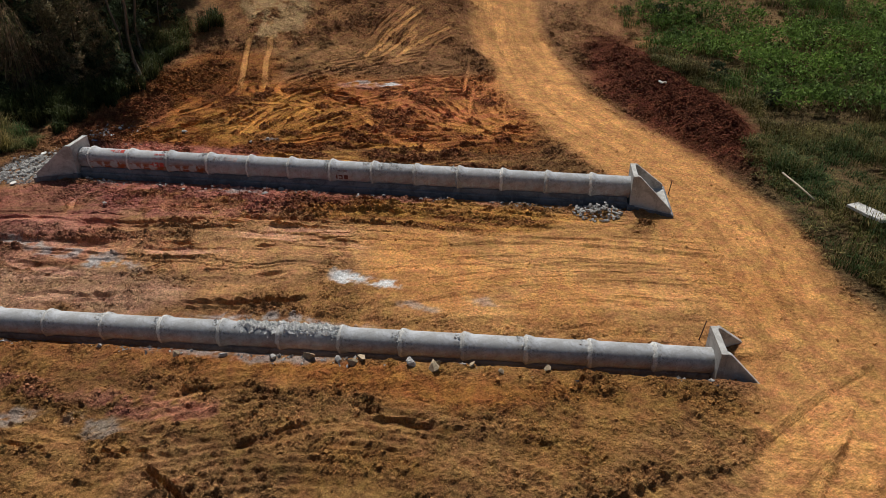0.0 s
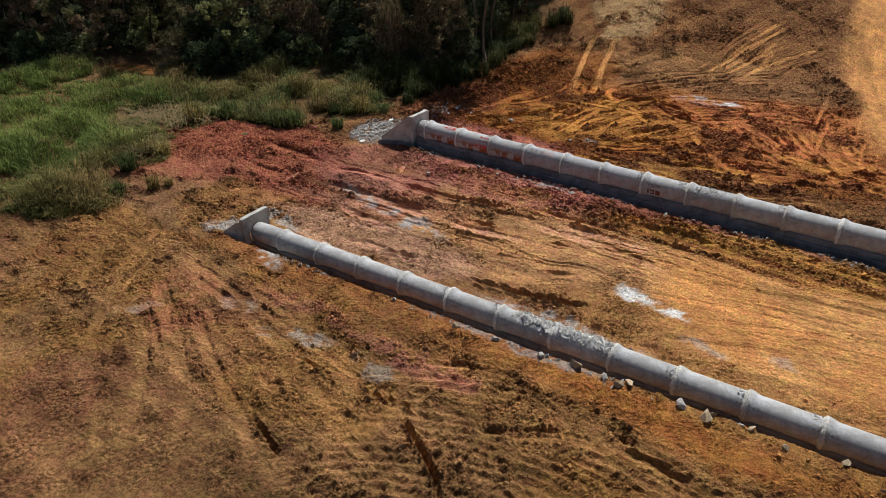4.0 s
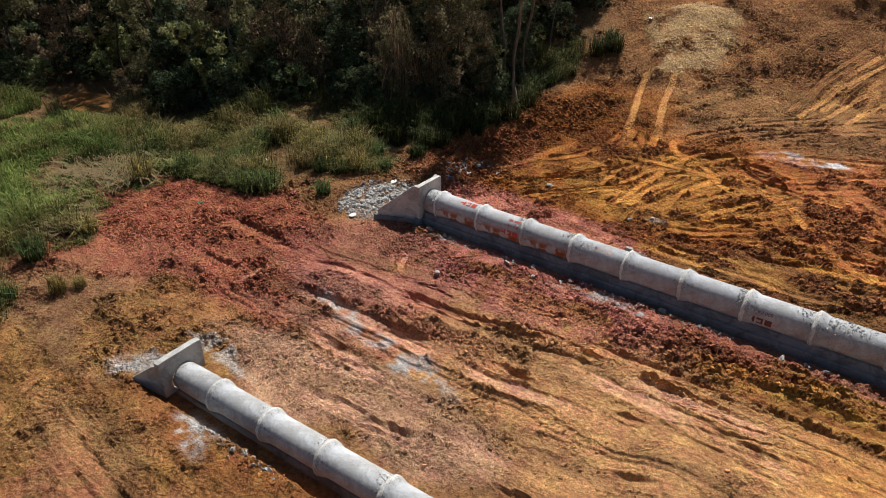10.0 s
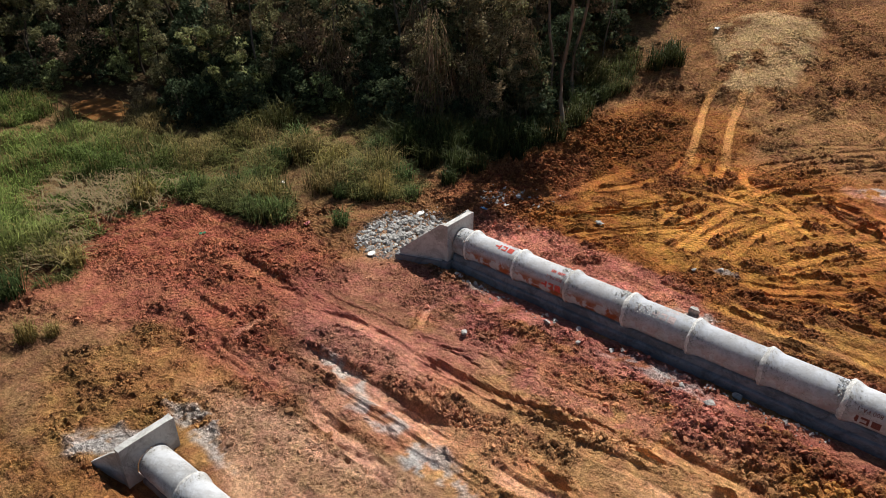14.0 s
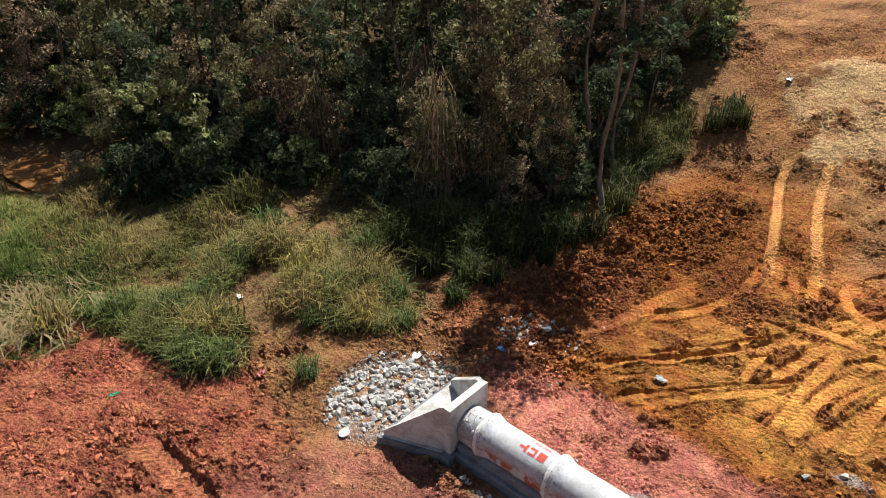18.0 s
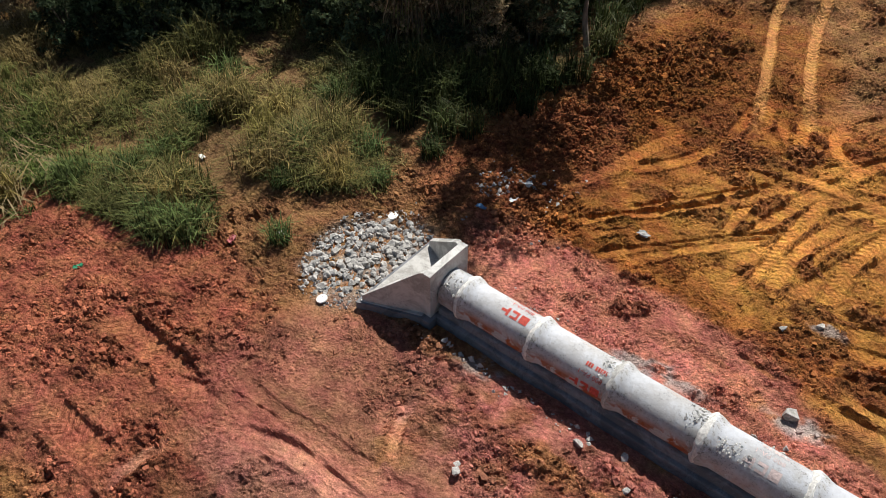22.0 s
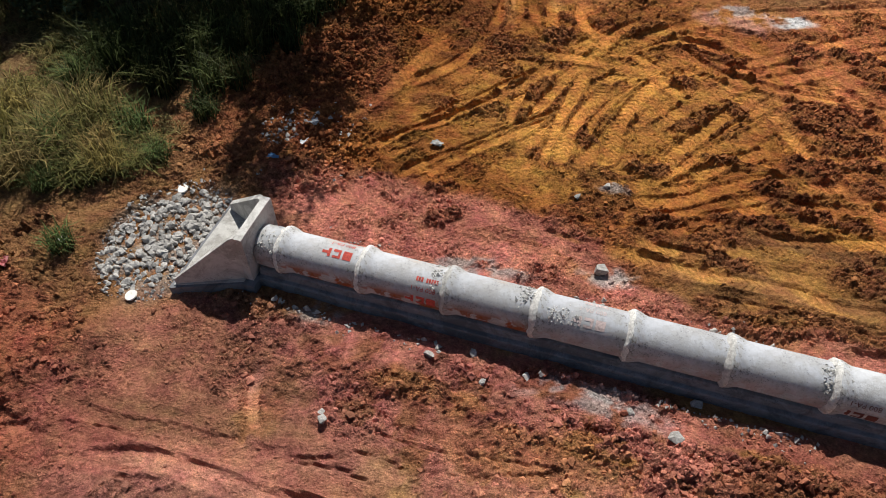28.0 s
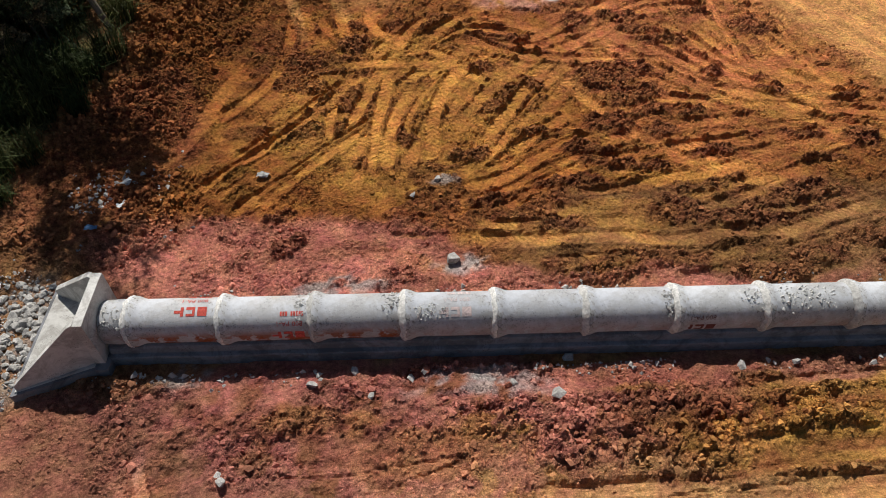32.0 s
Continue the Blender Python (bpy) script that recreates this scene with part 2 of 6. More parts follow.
DARK_STENCIL = plain_material("dark_red_stencil", (0.16, 0.06, 0.05), 0.8, 0.3, 30.0, 0.1, 0.1)
BARK = bark_material("bark", (0.11, 0.085, 0.06), (0.05, 0.04, 0.03))
PALE_BARK = bark_material("pale_bark", (0.26, 0.215, 0.17), (0.12, 0.10, 0.08))
LEAF = leaf_material("leaf")
BLADE = leaf_material("grass_blade", 0.5, 0.3)
STRAW = plain_material("dry_straw", (0.19, 0.142, 0.075), 0.9, 0.3, 8.0, 0.1)
WOOD = plain_material("weathered_wood", (0.42, 0.36, 0.27), 0.85, 0.25, 8.0, 0.2)
RUST = plain_material("rusty_bar", (0.12, 0.06, 0.04), 0.8, 0.3, 20.0, 0.3)


# ---- mesh helpers ----
def arrays(name, verts, faces, mat, smooth=False):
    """A mesh from a vertex array and one face array."""
    me = bpy.data.meshes.new(name)
    verts, faces = np.asarray(verts, np.float32), np.asarray(faces, np.int32)
    n, k = faces.shape
    me.vertices.add(len(verts))
    me.vertices.foreach_set("co", verts.ravel())
    me.loops.add(n * k)
    me.loops.foreach_set("vertex_index", faces.ravel())
    me.polygons.add(n)
    me.polygons.foreach_set("loop_start", np.arange(0, n * k, k, dtype=np.int32))
    me.polygons.foreach_set("loop_total", np.full(n, k, np.int32))
    me.polygons.foreach_set("use_smooth", np.full(n, smooth))
    me.update(calc_edges=True)
    me.materials.append(mat)
    return me


def paint(me, name, rgb):
    """A colour for each vertex of a mesh."""
    a = me.attributes.new(name, "FLOAT_COLOR", "POINT")
    a.data.foreach_set("color", np.column_stack([rgb, np.ones(len(rgb))]).astype(np.float32).ravel())


def part(name, bm, material, parent, label=""):
    """Links a bmesh as one mesh object under a thing or a part."""
    me = bpy.data.meshes.new(name)
    bm.to_mesh(me)
    bm.free()
    me.materials.append(material)
    ob = new(name, me)
    ob.parent = parent
    return tagged(ob, label)


def thing(name, m, label, category, group="", kind=""):
    ob = new(name)
    ob.matrix_world = m
    return tagged(ob, label, category, group, kind)


def under(name, me, parent, m=None, label=""):
    ob = new(name, me)
    ob.parent = parent
    if m is not None:
        ob.matrix_basis = m
    return tagged(ob, label)


# ---- smooth random fields ----
def lattice(ix, iy, seed):
    h = (ix.astype(np.int64) * 374761393 + iy.astype(np.int64) * 668265263 + seed * 974634277) & 0xFFFFFFFF
    h = ((h ^ (h >> 13)) * 1274126177) & 0xFFFFFFFF
    return ((h ^ (h >> 16)) & 0xFFFF) / 65535.0


def field(x, y, size, seed):
    """Smooth noise from 0 to 1 with cells of that size in metres."""
    x, y = x / size, y / size
    ix, iy = np.floor(x), np.floor(y)
    fx, fy = x - ix, y - iy
    fx, fy = fx * fx * (3 - 2 * fx), fy * fy * (3 - 2 * fy)
    a, b = lattice(ix, iy, seed), lattice(ix + 1, iy, seed)
    c, d = lattice(ix, iy + 1, seed), lattice(ix + 1, iy + 1, seed)
    return (a + (b - a) * fx) * (1 - fy) + (c + (d - c) * fx) * fy


def fractal(x, y, size, seed, octaves=4, gain=0.5):
    total, amp, s = 0.0, 1.0, 0.0
    for k in range(octaves):
        c, q = math.cos(0.7 * k), math.sin(0.7 * k)
        total = total + amp * field(x * c - y * q, x * q + y * c, size / 2**k, seed + k)
        s += amp
        amp *= gain
    return total / s


def cells(x, y, size, seed):
    """Distance to the nearest and second nearest cell centre, and the nearest cell's random number."""
    x, y = x / size, y / size
    ix, iy = np.floor(x), np.floor(y)
    first, second, pick = np.full(x.shape, 9.0), np.full(x.shape, 9.0), np.zeros(x.shape)
    for dx in (-1, 0, 1):
        for dy in (-1, 0, 1):
            a, b = ix + dx, iy + dy
            d = np.hypot(a + lattice(a, b, seed) - x, b + lattice(a, b, seed + 1) - y)
            near = d < first
            second = np.where(near, first, np.minimum(second, d))
            pick = np.where(near, lattice(a, b, seed + 2), pick)
            first = np.where(near, d, first)
    return first, second, pick


def step(v, lo, hi):
    t = np.clip((v - lo) / (hi - lo), 0, 1)
    return t * t * (3 - 2 * t)


# ---- the lie of the land ----
B_ANGLE = 0.040
B_START = (1.31, -12.08, -0.07)
B_PITCH = 2.015


def along_b(x, y):
    """Length along and distance from the second pipeline."""
    c, s = math.cos(B_ANGLE), math.sin(B_ANGLE)
    dx, dy = x - B_START[0], y - B_START[1]
    return dx * c + dy * s, -dx * s + dy * c


def hill(x, y):
    u = y - 0.35 * x
    h = np.interp(u, [6, 14, 19.5, 22.5, 27, 32, 60], [0, 0.5, 0.95, 2.2, 3.9, 4.8, 6])
    return h * np.interp(x, [12, 20], [1, 0.5]) * np.interp(x, [-30, -8], [0.3, 1])


def inside(x, y, corners):
    """Signed distance to a closed outline, positive inside."""
    px, py = np.array(corners, float).T
    best = np.full(np.shape(x), 1e9)
    odd = np.zeros(np.shape(x), bool)
    for k in range(len(px)):
        ax, ay, bx, by = px[k - 1], py[k - 1], px[k], py[k]
        dx, dy = bx - ax, by - ay
        t = np.clip(((x - ax) * dx + (y - ay) * dy) / (dx * dx + dy * dy), 0, 1)
        best = np.minimum(best, np.hypot(x - ax - t * dx, y - ay - t * dy))
        if ay != by:
            odd ^= ((ay > y) != (by > y)) & (x < (bx - ax) * (y - ay) / (by - ay) + ax)
    return np.where(odd, best, -best)


GRASS_LEFT = [(-60, -40), (-12, -21), (-8, -16.5), (-6.8, -14.2), (-9.3, -12.5), (-9.5, -10), (-11.8, -7.2), (-11.8, -4.4), (-7.6, -3.4), (-6.6, -1.4), (-5.0, 1.6), (-5.6, 4.2), (-4.6, 7.4), (-3.2, 10.6), (-4.4, 14), (-4.4, 18), (-3.0, 20), (-2.8, 23), (-5, 30), (-8, 40), (-8, 90), (-120, 90), (-120, -40)]
FOREST = [(-120, -30), (-34, -6), (-29, -1), (-24.5, -0.5), (-20.5, 1.4), (-17.5, 4.6), (-15.2, 7.4), (-12.4, 7.6), (-8.6, 6.6), (-5.6, 8.2), (-4.2, 11.5), (-5.2, 15), (-5.4, 19), (-4.2, 21), (-4, 24), (-6, 30), (-9, 40), (-9, 90), (-120, 90)]
GRASS_RIGHT = [(26.6, 70), (26.4, 47), (27.6, 36), (28.6, 29), (30.0, 20), (33.0, 16.6), (34.6, 11.5), (32.2, 6.4), (32.6, 0), (33.2, -4.6), (33.8, -9), (36, -16), (42, -40), (150, -40), (150, 120), (30, 120)]

# wheel tracks: width, depth, paleness, tread marks and the line
TRACKS_REAR = [
    (0.55, 0.03, 0.5, 0.6, [(-0.9, 6.1), (-0.3, 7.0), (0.3, 9.3), (1.0, 11.0)]),
    (0.24, 0.05, 0.15, 0.2, [(0.8, 5.9), (2.3, 7.7), (3.3, 9.0), (4.5, 10.5)]),
    (0.34, 0.06, 0.7, 0.3, [(-0.1, 4.4), (0.9, 5.6), (2.0, 6.8), (3.2, 8.2), (4.8, 10.6)]),
    (0.3, 0.1, 0.5, 0.3, [(0.4, 4.2), (1.4, 5.2), (2.0, 5.8)]),
    (0.42, 0.07, 0.7, 0.3, [(1.0, 3.6), (2.5, 5.2), (4.0, 6.9), (5.7, 8.8), (7.3, 11.0)]),
    (0.42, 0.07, 0.7, 0.3, [(1.7, 3.8), (3.4, 6.0), (4.8, 7.5), (6.1, 8.6)]),
    (0.3, 0.08, 0.5, 0.2, [(3.0, 3.2), (3.2, 3.6), (3.4, 3.9)]),
    (0.45, 0.05, 0.7, 0.5, [(3.8, 4.7), (4.4, 6.2), (5.1, 7.6), (6.0, 9.7), (6.9, 11.0)]),
    (0.45, 0.05, 0.7, 0.8, [(5.0, 4.9), (5.1, 6.5), (5.2, 8.2), (5.5, 10.6)]),
    (0.45, 0.05, 0.7, 1, [(5.6, 5.1), (5.5, 6.4), (5.7, 8.3), (6.5, 10.1)]),
    (0.5, 0.06, 0.7, 0.6, [(5.8, 5.2), (6.3, 6.6), (6.9, 8.4), (7.4, 9.7)]),
    (0.45, 0.05, 0.7, 0.9, [(6.8, 5.9), (6.8, 7.6), (7.3, 9.7), (8.5, 11.5)]),
    (0.55, 0.05, 0.8, 0.8, [(2.5, 10.9), (2.6, 12.4), (2.1, 14.5)]),
    (0.5, 0.05, 0.8, 0.8, [(4.5, 10.6), (3.9, 12.4), (3.5, 14.5)]),
    (0.5, 0.05, 0.8, 0.5, [(4.8, 14.5), (4.7, 13.1), (5.4, 12.4), (6.0, 12.5)]),
    (0.5, 0.05, 0.8, 0.4, [(3.6, 10.6), (4.9, 10.9), (6.8, 10.8), (8.5, 10.9)]),
    (0.45, 0.05, 0.6, 0.4, [(5.5, 10.9), (6.0, 12.5), (7.2, 13.8)]),
]
TRACKS_CROSSING = [
    (0.5, 0.05, 0.4, 0.6, [(7.8, 12.5), (9.5, 11.4), (11.4, 11.1), (13.3, 11.0), (15.3, 11.0)]),
    (0.5, 0.06, 0.4, 1, [(12.5, 12.2), (13.4, 11.5), (15.0, 9.9), (16.4, 8.6), (18.4, 8.0)]),
    (0.5, 0.06, 0.4, 1, [(14.3, 12.9), (16.2, 10.8), (17.6, 9.5), (19.5, 8.4)]),
    (0.5, 0.05, 0.4, 0.8, [(15.9, 13.4), (17.3, 11.2), (18.6, 9.4), (19.9, 8.1)]),
    (0.25, 0.02, 0.7, 0.2, [(17.3, 16.0), (17.4, 12.2), (17.5, 10.5)]),
    (0.25, 0.02, 0.7, 0.2, [(19.5, 14.0), (19.5, 11.4), (19.8, 9.7), (21.4, 8.7)]),
    (0.5, 0.05, 0.4, 0.8, [(17.9, 15.6), (18.6, 12.4), (19.4, 10.7)]),
    (0.45, 0.06, 0.5, 1, [(9.8, 5.1), (11.7, 6.6), (13.4, 7.2), (16.2, 7.7), (19.0, 8.1)]),
    (0.5, 0.06, 0.5, 1, [(10.4, 4.5), (12.0, 4.7), (13.7, 5.2), (15.5, 5.6), (17.4, 6.3), (19.9, 7.5)]),
    (0.45, 0.06, 0.5, 0.8, [(8.8, 4.4), (10.6, 5.5), (12.0, 6.0), (14.1, 6.5), (16.8, 6.9)]),
    (0.55, 0.05, 0.5, 1, [(7.2, 2.9), (9.4, 2.8), (11.3, 2.9), (13.1, 2.7), (14.6, 2.9), (16.3, 3.2), (18.0, 3.7)]),
    (0.5, 0.05, 0.5, 1, [(10.1, 3.9), (11.9, 4.3), (13.5, 4.4), (15.0, 4.7), (16.8, 5.5)]),
    (0.5, 0.05, 0.5, 0.7, [(15.1, 2.5), (17.0, 3.3), (19.2, 4.1)]),
    (0.5, 0.05, 0.6, 0.8, [(7.7, 5.5), (8.7, 6.7), (10.1, 8.2), (11.5, 9.7)]),
    (0.45, 0.05, 0.6, 0.9, [(7.3, 7.0), (8.4, 9.0), (10.0, 10.9)]),
    (0.45, 0.05, 0.6, 0.9, [(8.1, 6.4), (9.2, 8.4), (10.6, 10.6)]),
    (0.45, 0.05, 0.5, 0.7, [(8.8, 6.0), (10.2, 7.5), (11.9, 8.4)]),
    (0.45, 0.05, 0.5, 0.8, [(11.1, 8.2), (12.7, 8.3), (14.4, 7.6), (16.7, 7.9)]),
    (0.45, 0.05, 0.4, 0.9, [(11.2, 9.7), (12.3, 8.0), (13.7, 6.4), (14.8, 5.4)]),
    (0.45, 0.05, 0.5, 0.9, [(7.3, 4.3), (8.9, 4.9), (9.9, 5.6)]),
    (0.45, 0.05, 0.5, 0.6, [(7.3, 4.7), (8.9, 5.4), (10.8, 6.8), (12.2, 7.0)]),
]
TRACKS_FOOT = [
    (0.46, 0.06, 0.86, 0.5, [(0.1, 21.7), (0.2, 19.9), (1.1, 16.8), (1.9, 14.2), (2.6, 11.5)]),
    (0.46, 0.06, 0.86, 0.8, [(1.5, 21.9), (1.8, 20.1), (2.4, 17.6), (3.5, 14.3), (4.3, 12.8)]),
    (0.5, 0.05, 0.8, 0.6, [(1.6, 14.8), (3.0, 13.1), (4.4, 11.3)]),
    (0.45, 0.05, 0.5, 0.3, [(-0.4, 7.3), (1.0, 8.8), (1.9, 10.8), (2.0, 13.8)]),
    (0.5, 0.05, 0.5, 0.4, [(3.8, 14.1), (6.2, 16.6), (9.0, 19.2), (11.3, 21.4)]),
    (0.5, 0.05, 0.5, 0.4, [(4.6, 13.6), (7.0, 15.9), (9.7, 18.5), (13.1, 21.8)]),
    (0.5, 0.05, 0.4, 0.4, [(6.4, 13.6), (9.5, 17.0), (13.3, 20.4)]),
    (0.45, 0.05, 0.4, 0.4, [(4.5, 10.9), (8.1, 15.2), (12.0, 18.0)]),
    (0.45, 0.05, 0.7, 0.6, [(4.3, 5.3), (4.4, 8.0), (5.5, 10.6), (7.1, 12.3), (8.8, 12.7), (10.8, 12.1)]),
    (0.45, 0.05, 0.7, 0.7, [(5.9, 4.7), (5.9, 7.5), (6.8, 10.0), (8.3, 11.7), (10.4, 11.8), (12.3, 10.7)]),
    (0.45, 0.05, 0.7, 0.7, [(5.2, 5.0), (5.2, 7.4), (6.0, 9.9), (7.4, 10.6), (8.8, 9.6)]),
    (0.34, 0.03, 0.9, 0.3, [(8.9, 19.4), (9.6, 23.6), (10.4, 26.0), (11.6, 28.5)]),
    (0.34, 0.03, 0.9, 0.3, [(9.7, 20.8), (10.5, 24.7), (11.8, 27.5)]),
    (0.32, 0.03, 0.9, 0.3, [(10.3, 20.8), (11.2, 24.3), (12.0, 26.5)]),
    (0.32, 0.03, 0.9, 0.3, [(11.5, 21.1), (11.9, 24.5), (12.3, 25.5)]),
    (0.34, 0.03, 0.9, 0.2, [(9.2, 20.7), (10.0, 24.2), (12.1, 27.9)]),
    (0.34, 0.03, 0.9, 0.2, [(10.1, 20.0), (11.2, 24.0), (13.6, 27.2)]),
    (0.34, 0.03, 0.9, 0.2, [(11.1, 19.1), (12.1, 23.4), (14.7, 27.0)]),
    (0.28, 0.03, 0.8, 0.2, [(16.5, 22.3), (16.6, 18.3), (16.9, 13.0), (17.6, 9.8)]),
    (0.28, 0.03, 0.8, 0.2, [(18.7, 19.1), (19.0, 13.3), (19.6, 10.5)]),
    (0.5, 0.05, 0.5, 0.3, [(4.8, 13.8), (7.1, 16.9), (10.6, 19.2), (13.9, 21.5)]),
    (0.5, 0.05, 0.5, 0.3, [(6.2, 11.9), (9.3, 14.4), (14.2, 16.6), (17.5, 18.5)]),
    (0.5, 0.05, 0.5, 0.4, [(8.9, 10.2), (12.0, 12.1), (15.3, 14.2), (19.7, 14.2)]),
    (0.5, 0.05, 0.5, 0.4, [(9.2, 6.8), (13.7, 7.1), (16.7, 8.4), (21.6, 7.8)]),
    (0.5, 0.05, 0.5, 0.4, [(11.2, 9.4), (15.0, 8.7), (18.4, 7.7), (21.9, 6.3)]),
]
TRACKS_MIDDLE = [
    (0.72, 0.05, 0.42, 1.0, [(-7.2, -8.0), (-4.7, -8.0), (-2.9, -7.9)]),
    (0.72, 0.05, 0.42, 1.0, [(-7.0, -5.7), (-4.7, -5.6), (-2.0, -5.9)]),
    (0.5, 0.06, 0.3, 0.1, [(-2.0, -5.9), (-0.4, -5.3), (2.2, -5.4), (4.5, -5.5), (6.4, -5.3), (8.1, -5.1), (9.8, -4.9)]),
    (0.6, 0.05, 0.66, 0.2, [(9.8, -4.9), (11.5, -4.8), (13.1, -4.7), (14.4, -4.7)]),
    (0.36, 0.04, 0.57, 0.1, [(-2.4, -6.5), (-2.7, -7.4), (-2.8, -8.5)]),
    (0.6, 0.05, 0.76, 0.1, [(-1.3, -7.2), (0.4, -7.1), (2.4, -7.1), (3.7, -7.1), (5.4, -7.3)]),
    (0.48, 0.05, 0.57, 0.1, [(0.6, -8.5), (3.0, -8.7), (4.9, -8.9), (7.1, -8.9)]),
    (0.48, 0.06, 0.66, 0.1, [(2.6, -10.6), (4.7, -10.4), (6.4, -10.3), (7.4, -10.2)]),
    (0.48, 0.05, 0.47, 0.1, [(5.4, -7.2), (7.3, -7.2), (9.1, -6.9), (10.6, -6.9)]),
    (0.23, 0.14, 0, 0, [(1.8, -5.2), (3.4, -5.1), (4.7, -5.0), (6.0, -4.8), (7.8, -4.6)]),
    (0.2, 0.14, 0, 0, [(8.0, -4.4), (8.7, -4.4), (9.9, -4.3)]),
    (0.18, 0.11, 0, 0, [(9.8, -4.2), (10.9, -4.4), (12.4, -4.4), (13.3, -4.6)]),
    (0.18, 0.098, 0, 0, [(-1.4, -6.1), (-0.9, -5.8), (-0.1, -5.8)]),
    (0.27, 0.13, 0, 0, [(2.4, -6.9), (3.9, -6.9), (5.3, -6.9)]),
    (0.23, 0.11, 0, 0, [(3.2, -8.0), (4.1, -8.0), (4.6, -8.0)]),
    (0.27, 0.11, 0, 0, [(6.2, -6.5), (7.7, -6.6), (8.7, -6.6)]),
    (0.23, 0.098, 0, 0, [(4.7, -10.5), (6.0, -10.2), (7.1, -10.2)]),
    (0.4, 0.07, 0, 0, [(8.8, -8.4), (9.6, -8.1), (10.4, -8.1)]),
    (0.25, 0.098, 0, 0, [(10.0, -6.4), (11.0, -6.3), (11.8, -6.2)]),
    (0.32, 0.05, 0.57, 0.1, [(1.4, -4.5), (0.7, -3.2), (0.5, -2.3)]),
    (0.6, 0.05, 0.57, 0.2, [(8.0, -5.4), (10.6, -5.4), (13.1, -5.5), (15.4, -5.8)]),
    (0.56, 0.05, 0.47, 0.2, [(8.0, -4.0), (10.9, -3.9), (13.4, -3.9), (16.3, -3.9)]),
    (0.4, 0.07, 0, 0, [(10.8, -8.4), (11.8, -8.1), (12.8, -7.7)]),
    (0.32, 0.13, 0, 0, [(8.8, -10.3), (11.3, -10.0), (14.0, -9.5)]),
    (0.25, 0.098, 0, 0, [(2.5, -5.2), (5.0, -5.1), (7.3, -4.7)]),
]
TRACKS_FRONT = [
    (0.425, 0.03, 0.44, 1, [(1.5, -15.1), (3.3, -15.0), (5.4, -15.2)]),
    (0.51, 0.03, 0.44, 1, [(9.5, -15.2), (11.4, -15.1), (13.0, -15.3)]),
    (0.51, 0.03, 0.44, 1, [(6.5, -17.7), (8.4, -17.8), (10.0, -17.8)]),
    (0.425, 0.03, 0.39, 0.8, [(10.6, -17.6), (11.9, -17.2), (12.9, -17.3)]),
    (0.425, 0.03, 0.28, 0.5, [(-1.1, -15.4), (1.5, -15.7), (3.8, -16.0), (6.5, -16.4)]),
    (0.425, 0.03, 0.28, 0.4, [(-3.1, -13.5), (-2.4, -16.1), (-0.9, -18.6), (1.2, -20.5), (3.9, -22.1), (6.2, -23.3)]),
    (0.425, 0.03, 0.28, 0.5, [(-0.7, -16.9), (2.2, -18.4), (4.4, -19.7), (6.2, -20.8), (7.6, -22.1)]),
    (0.425, 0.03, 0.22, 0.5, [(2.5, -17.5), (5.8, -19.2), (7.8, -20.0), (9.5, -21.1)]),
    (0.425, 0.03, 0.22, 0.6, [(3.3, -16.3), (7.0, -17.4), (9.5, -18.3), (12.3, -18.7)]),
    (0.425, 0.03, 0.22, 0.4, [(0.0, -18.1), (2.8, -19.7), (5.0, -21.5), (6.4, -23.0)]),
    (0.34, 0.03, 0.28, 0.6, [(5.4, -16.3), (7.3, -16.2), (9.4, -16.5)]),
    (0.187, 0.14, 0, 0, [(7.6, -19.6), (9.1, -20.2), (10.2, -20.7)]),
    (0.17, 0.16, 0, 0, [(12.3, -17.9), (13.2, -18.4), (14.2, -19.2)]),
    (0.17, 0.12, 0, 0, [(9.6, -17.4), (11.1, -17.1), (12.8, -17.1)]),
    (0.17, 0.1, 0, 0, [(6.8, -17.2), (7.9, -17.2), (9.2, -17.4)]),
    (0.2975, 0.05, 0.33, 0.1, [(13.3, -17.0), (14.4, -16.3), (15.7, -15.5), (17.3, -15.2), (18.9, -15.2), (20.4, -15.3)]),
    (0.3825, 0.03, 0.39, 1, [(8.2, -15.4), (10.3, -15.1), (12.6, -14.8)]),
    (0.3825, 0.03, 0.33, 1, [(7.3, -16.2), (8.6, -16.2)]),
    (0.34, 0.03, 0.33, 1, [(11.2, -17.3), (12.7, -17.1)]),
    (0.2975, 0.04, 0.28, 0.1, [(14.1, -16.7), (15.5, -15.8), (17.1, -15.3), (18.9, -15.3)]),
]
TRACKS_ROAD = [
    (1.2, 0.06, 0.45, 0.15, [(33, -11), (30.6, -12.8), (29.1, -14.3), (27.3, -16.1), (25.8, -16.6), (23, -18)]),
    (0.9, 0.06, 0.45, 0.15, [(28.6, -18), (29.6, -16.1), (30.6, -14.5), (31.9, -12.1)]),
    (0.9, 0.03, 0.5, 0.15, [(17.7, 33.1), (19.3, 22.9), (22.5, 12.7), (26.1, 6.7), (28.9, 2.0), (29.8, -2.8), (29.7, -7.0), (29.9, -10.2)]),
    (0.9, 0.03, 0.5, 0.15, [(20.3, 28.2), (23.3, 17.2), (27.0, 9.4), (30.0, 4.2), (31.5, -1.6), (31.5, -6.8), (32.1, -10.5)]),
]
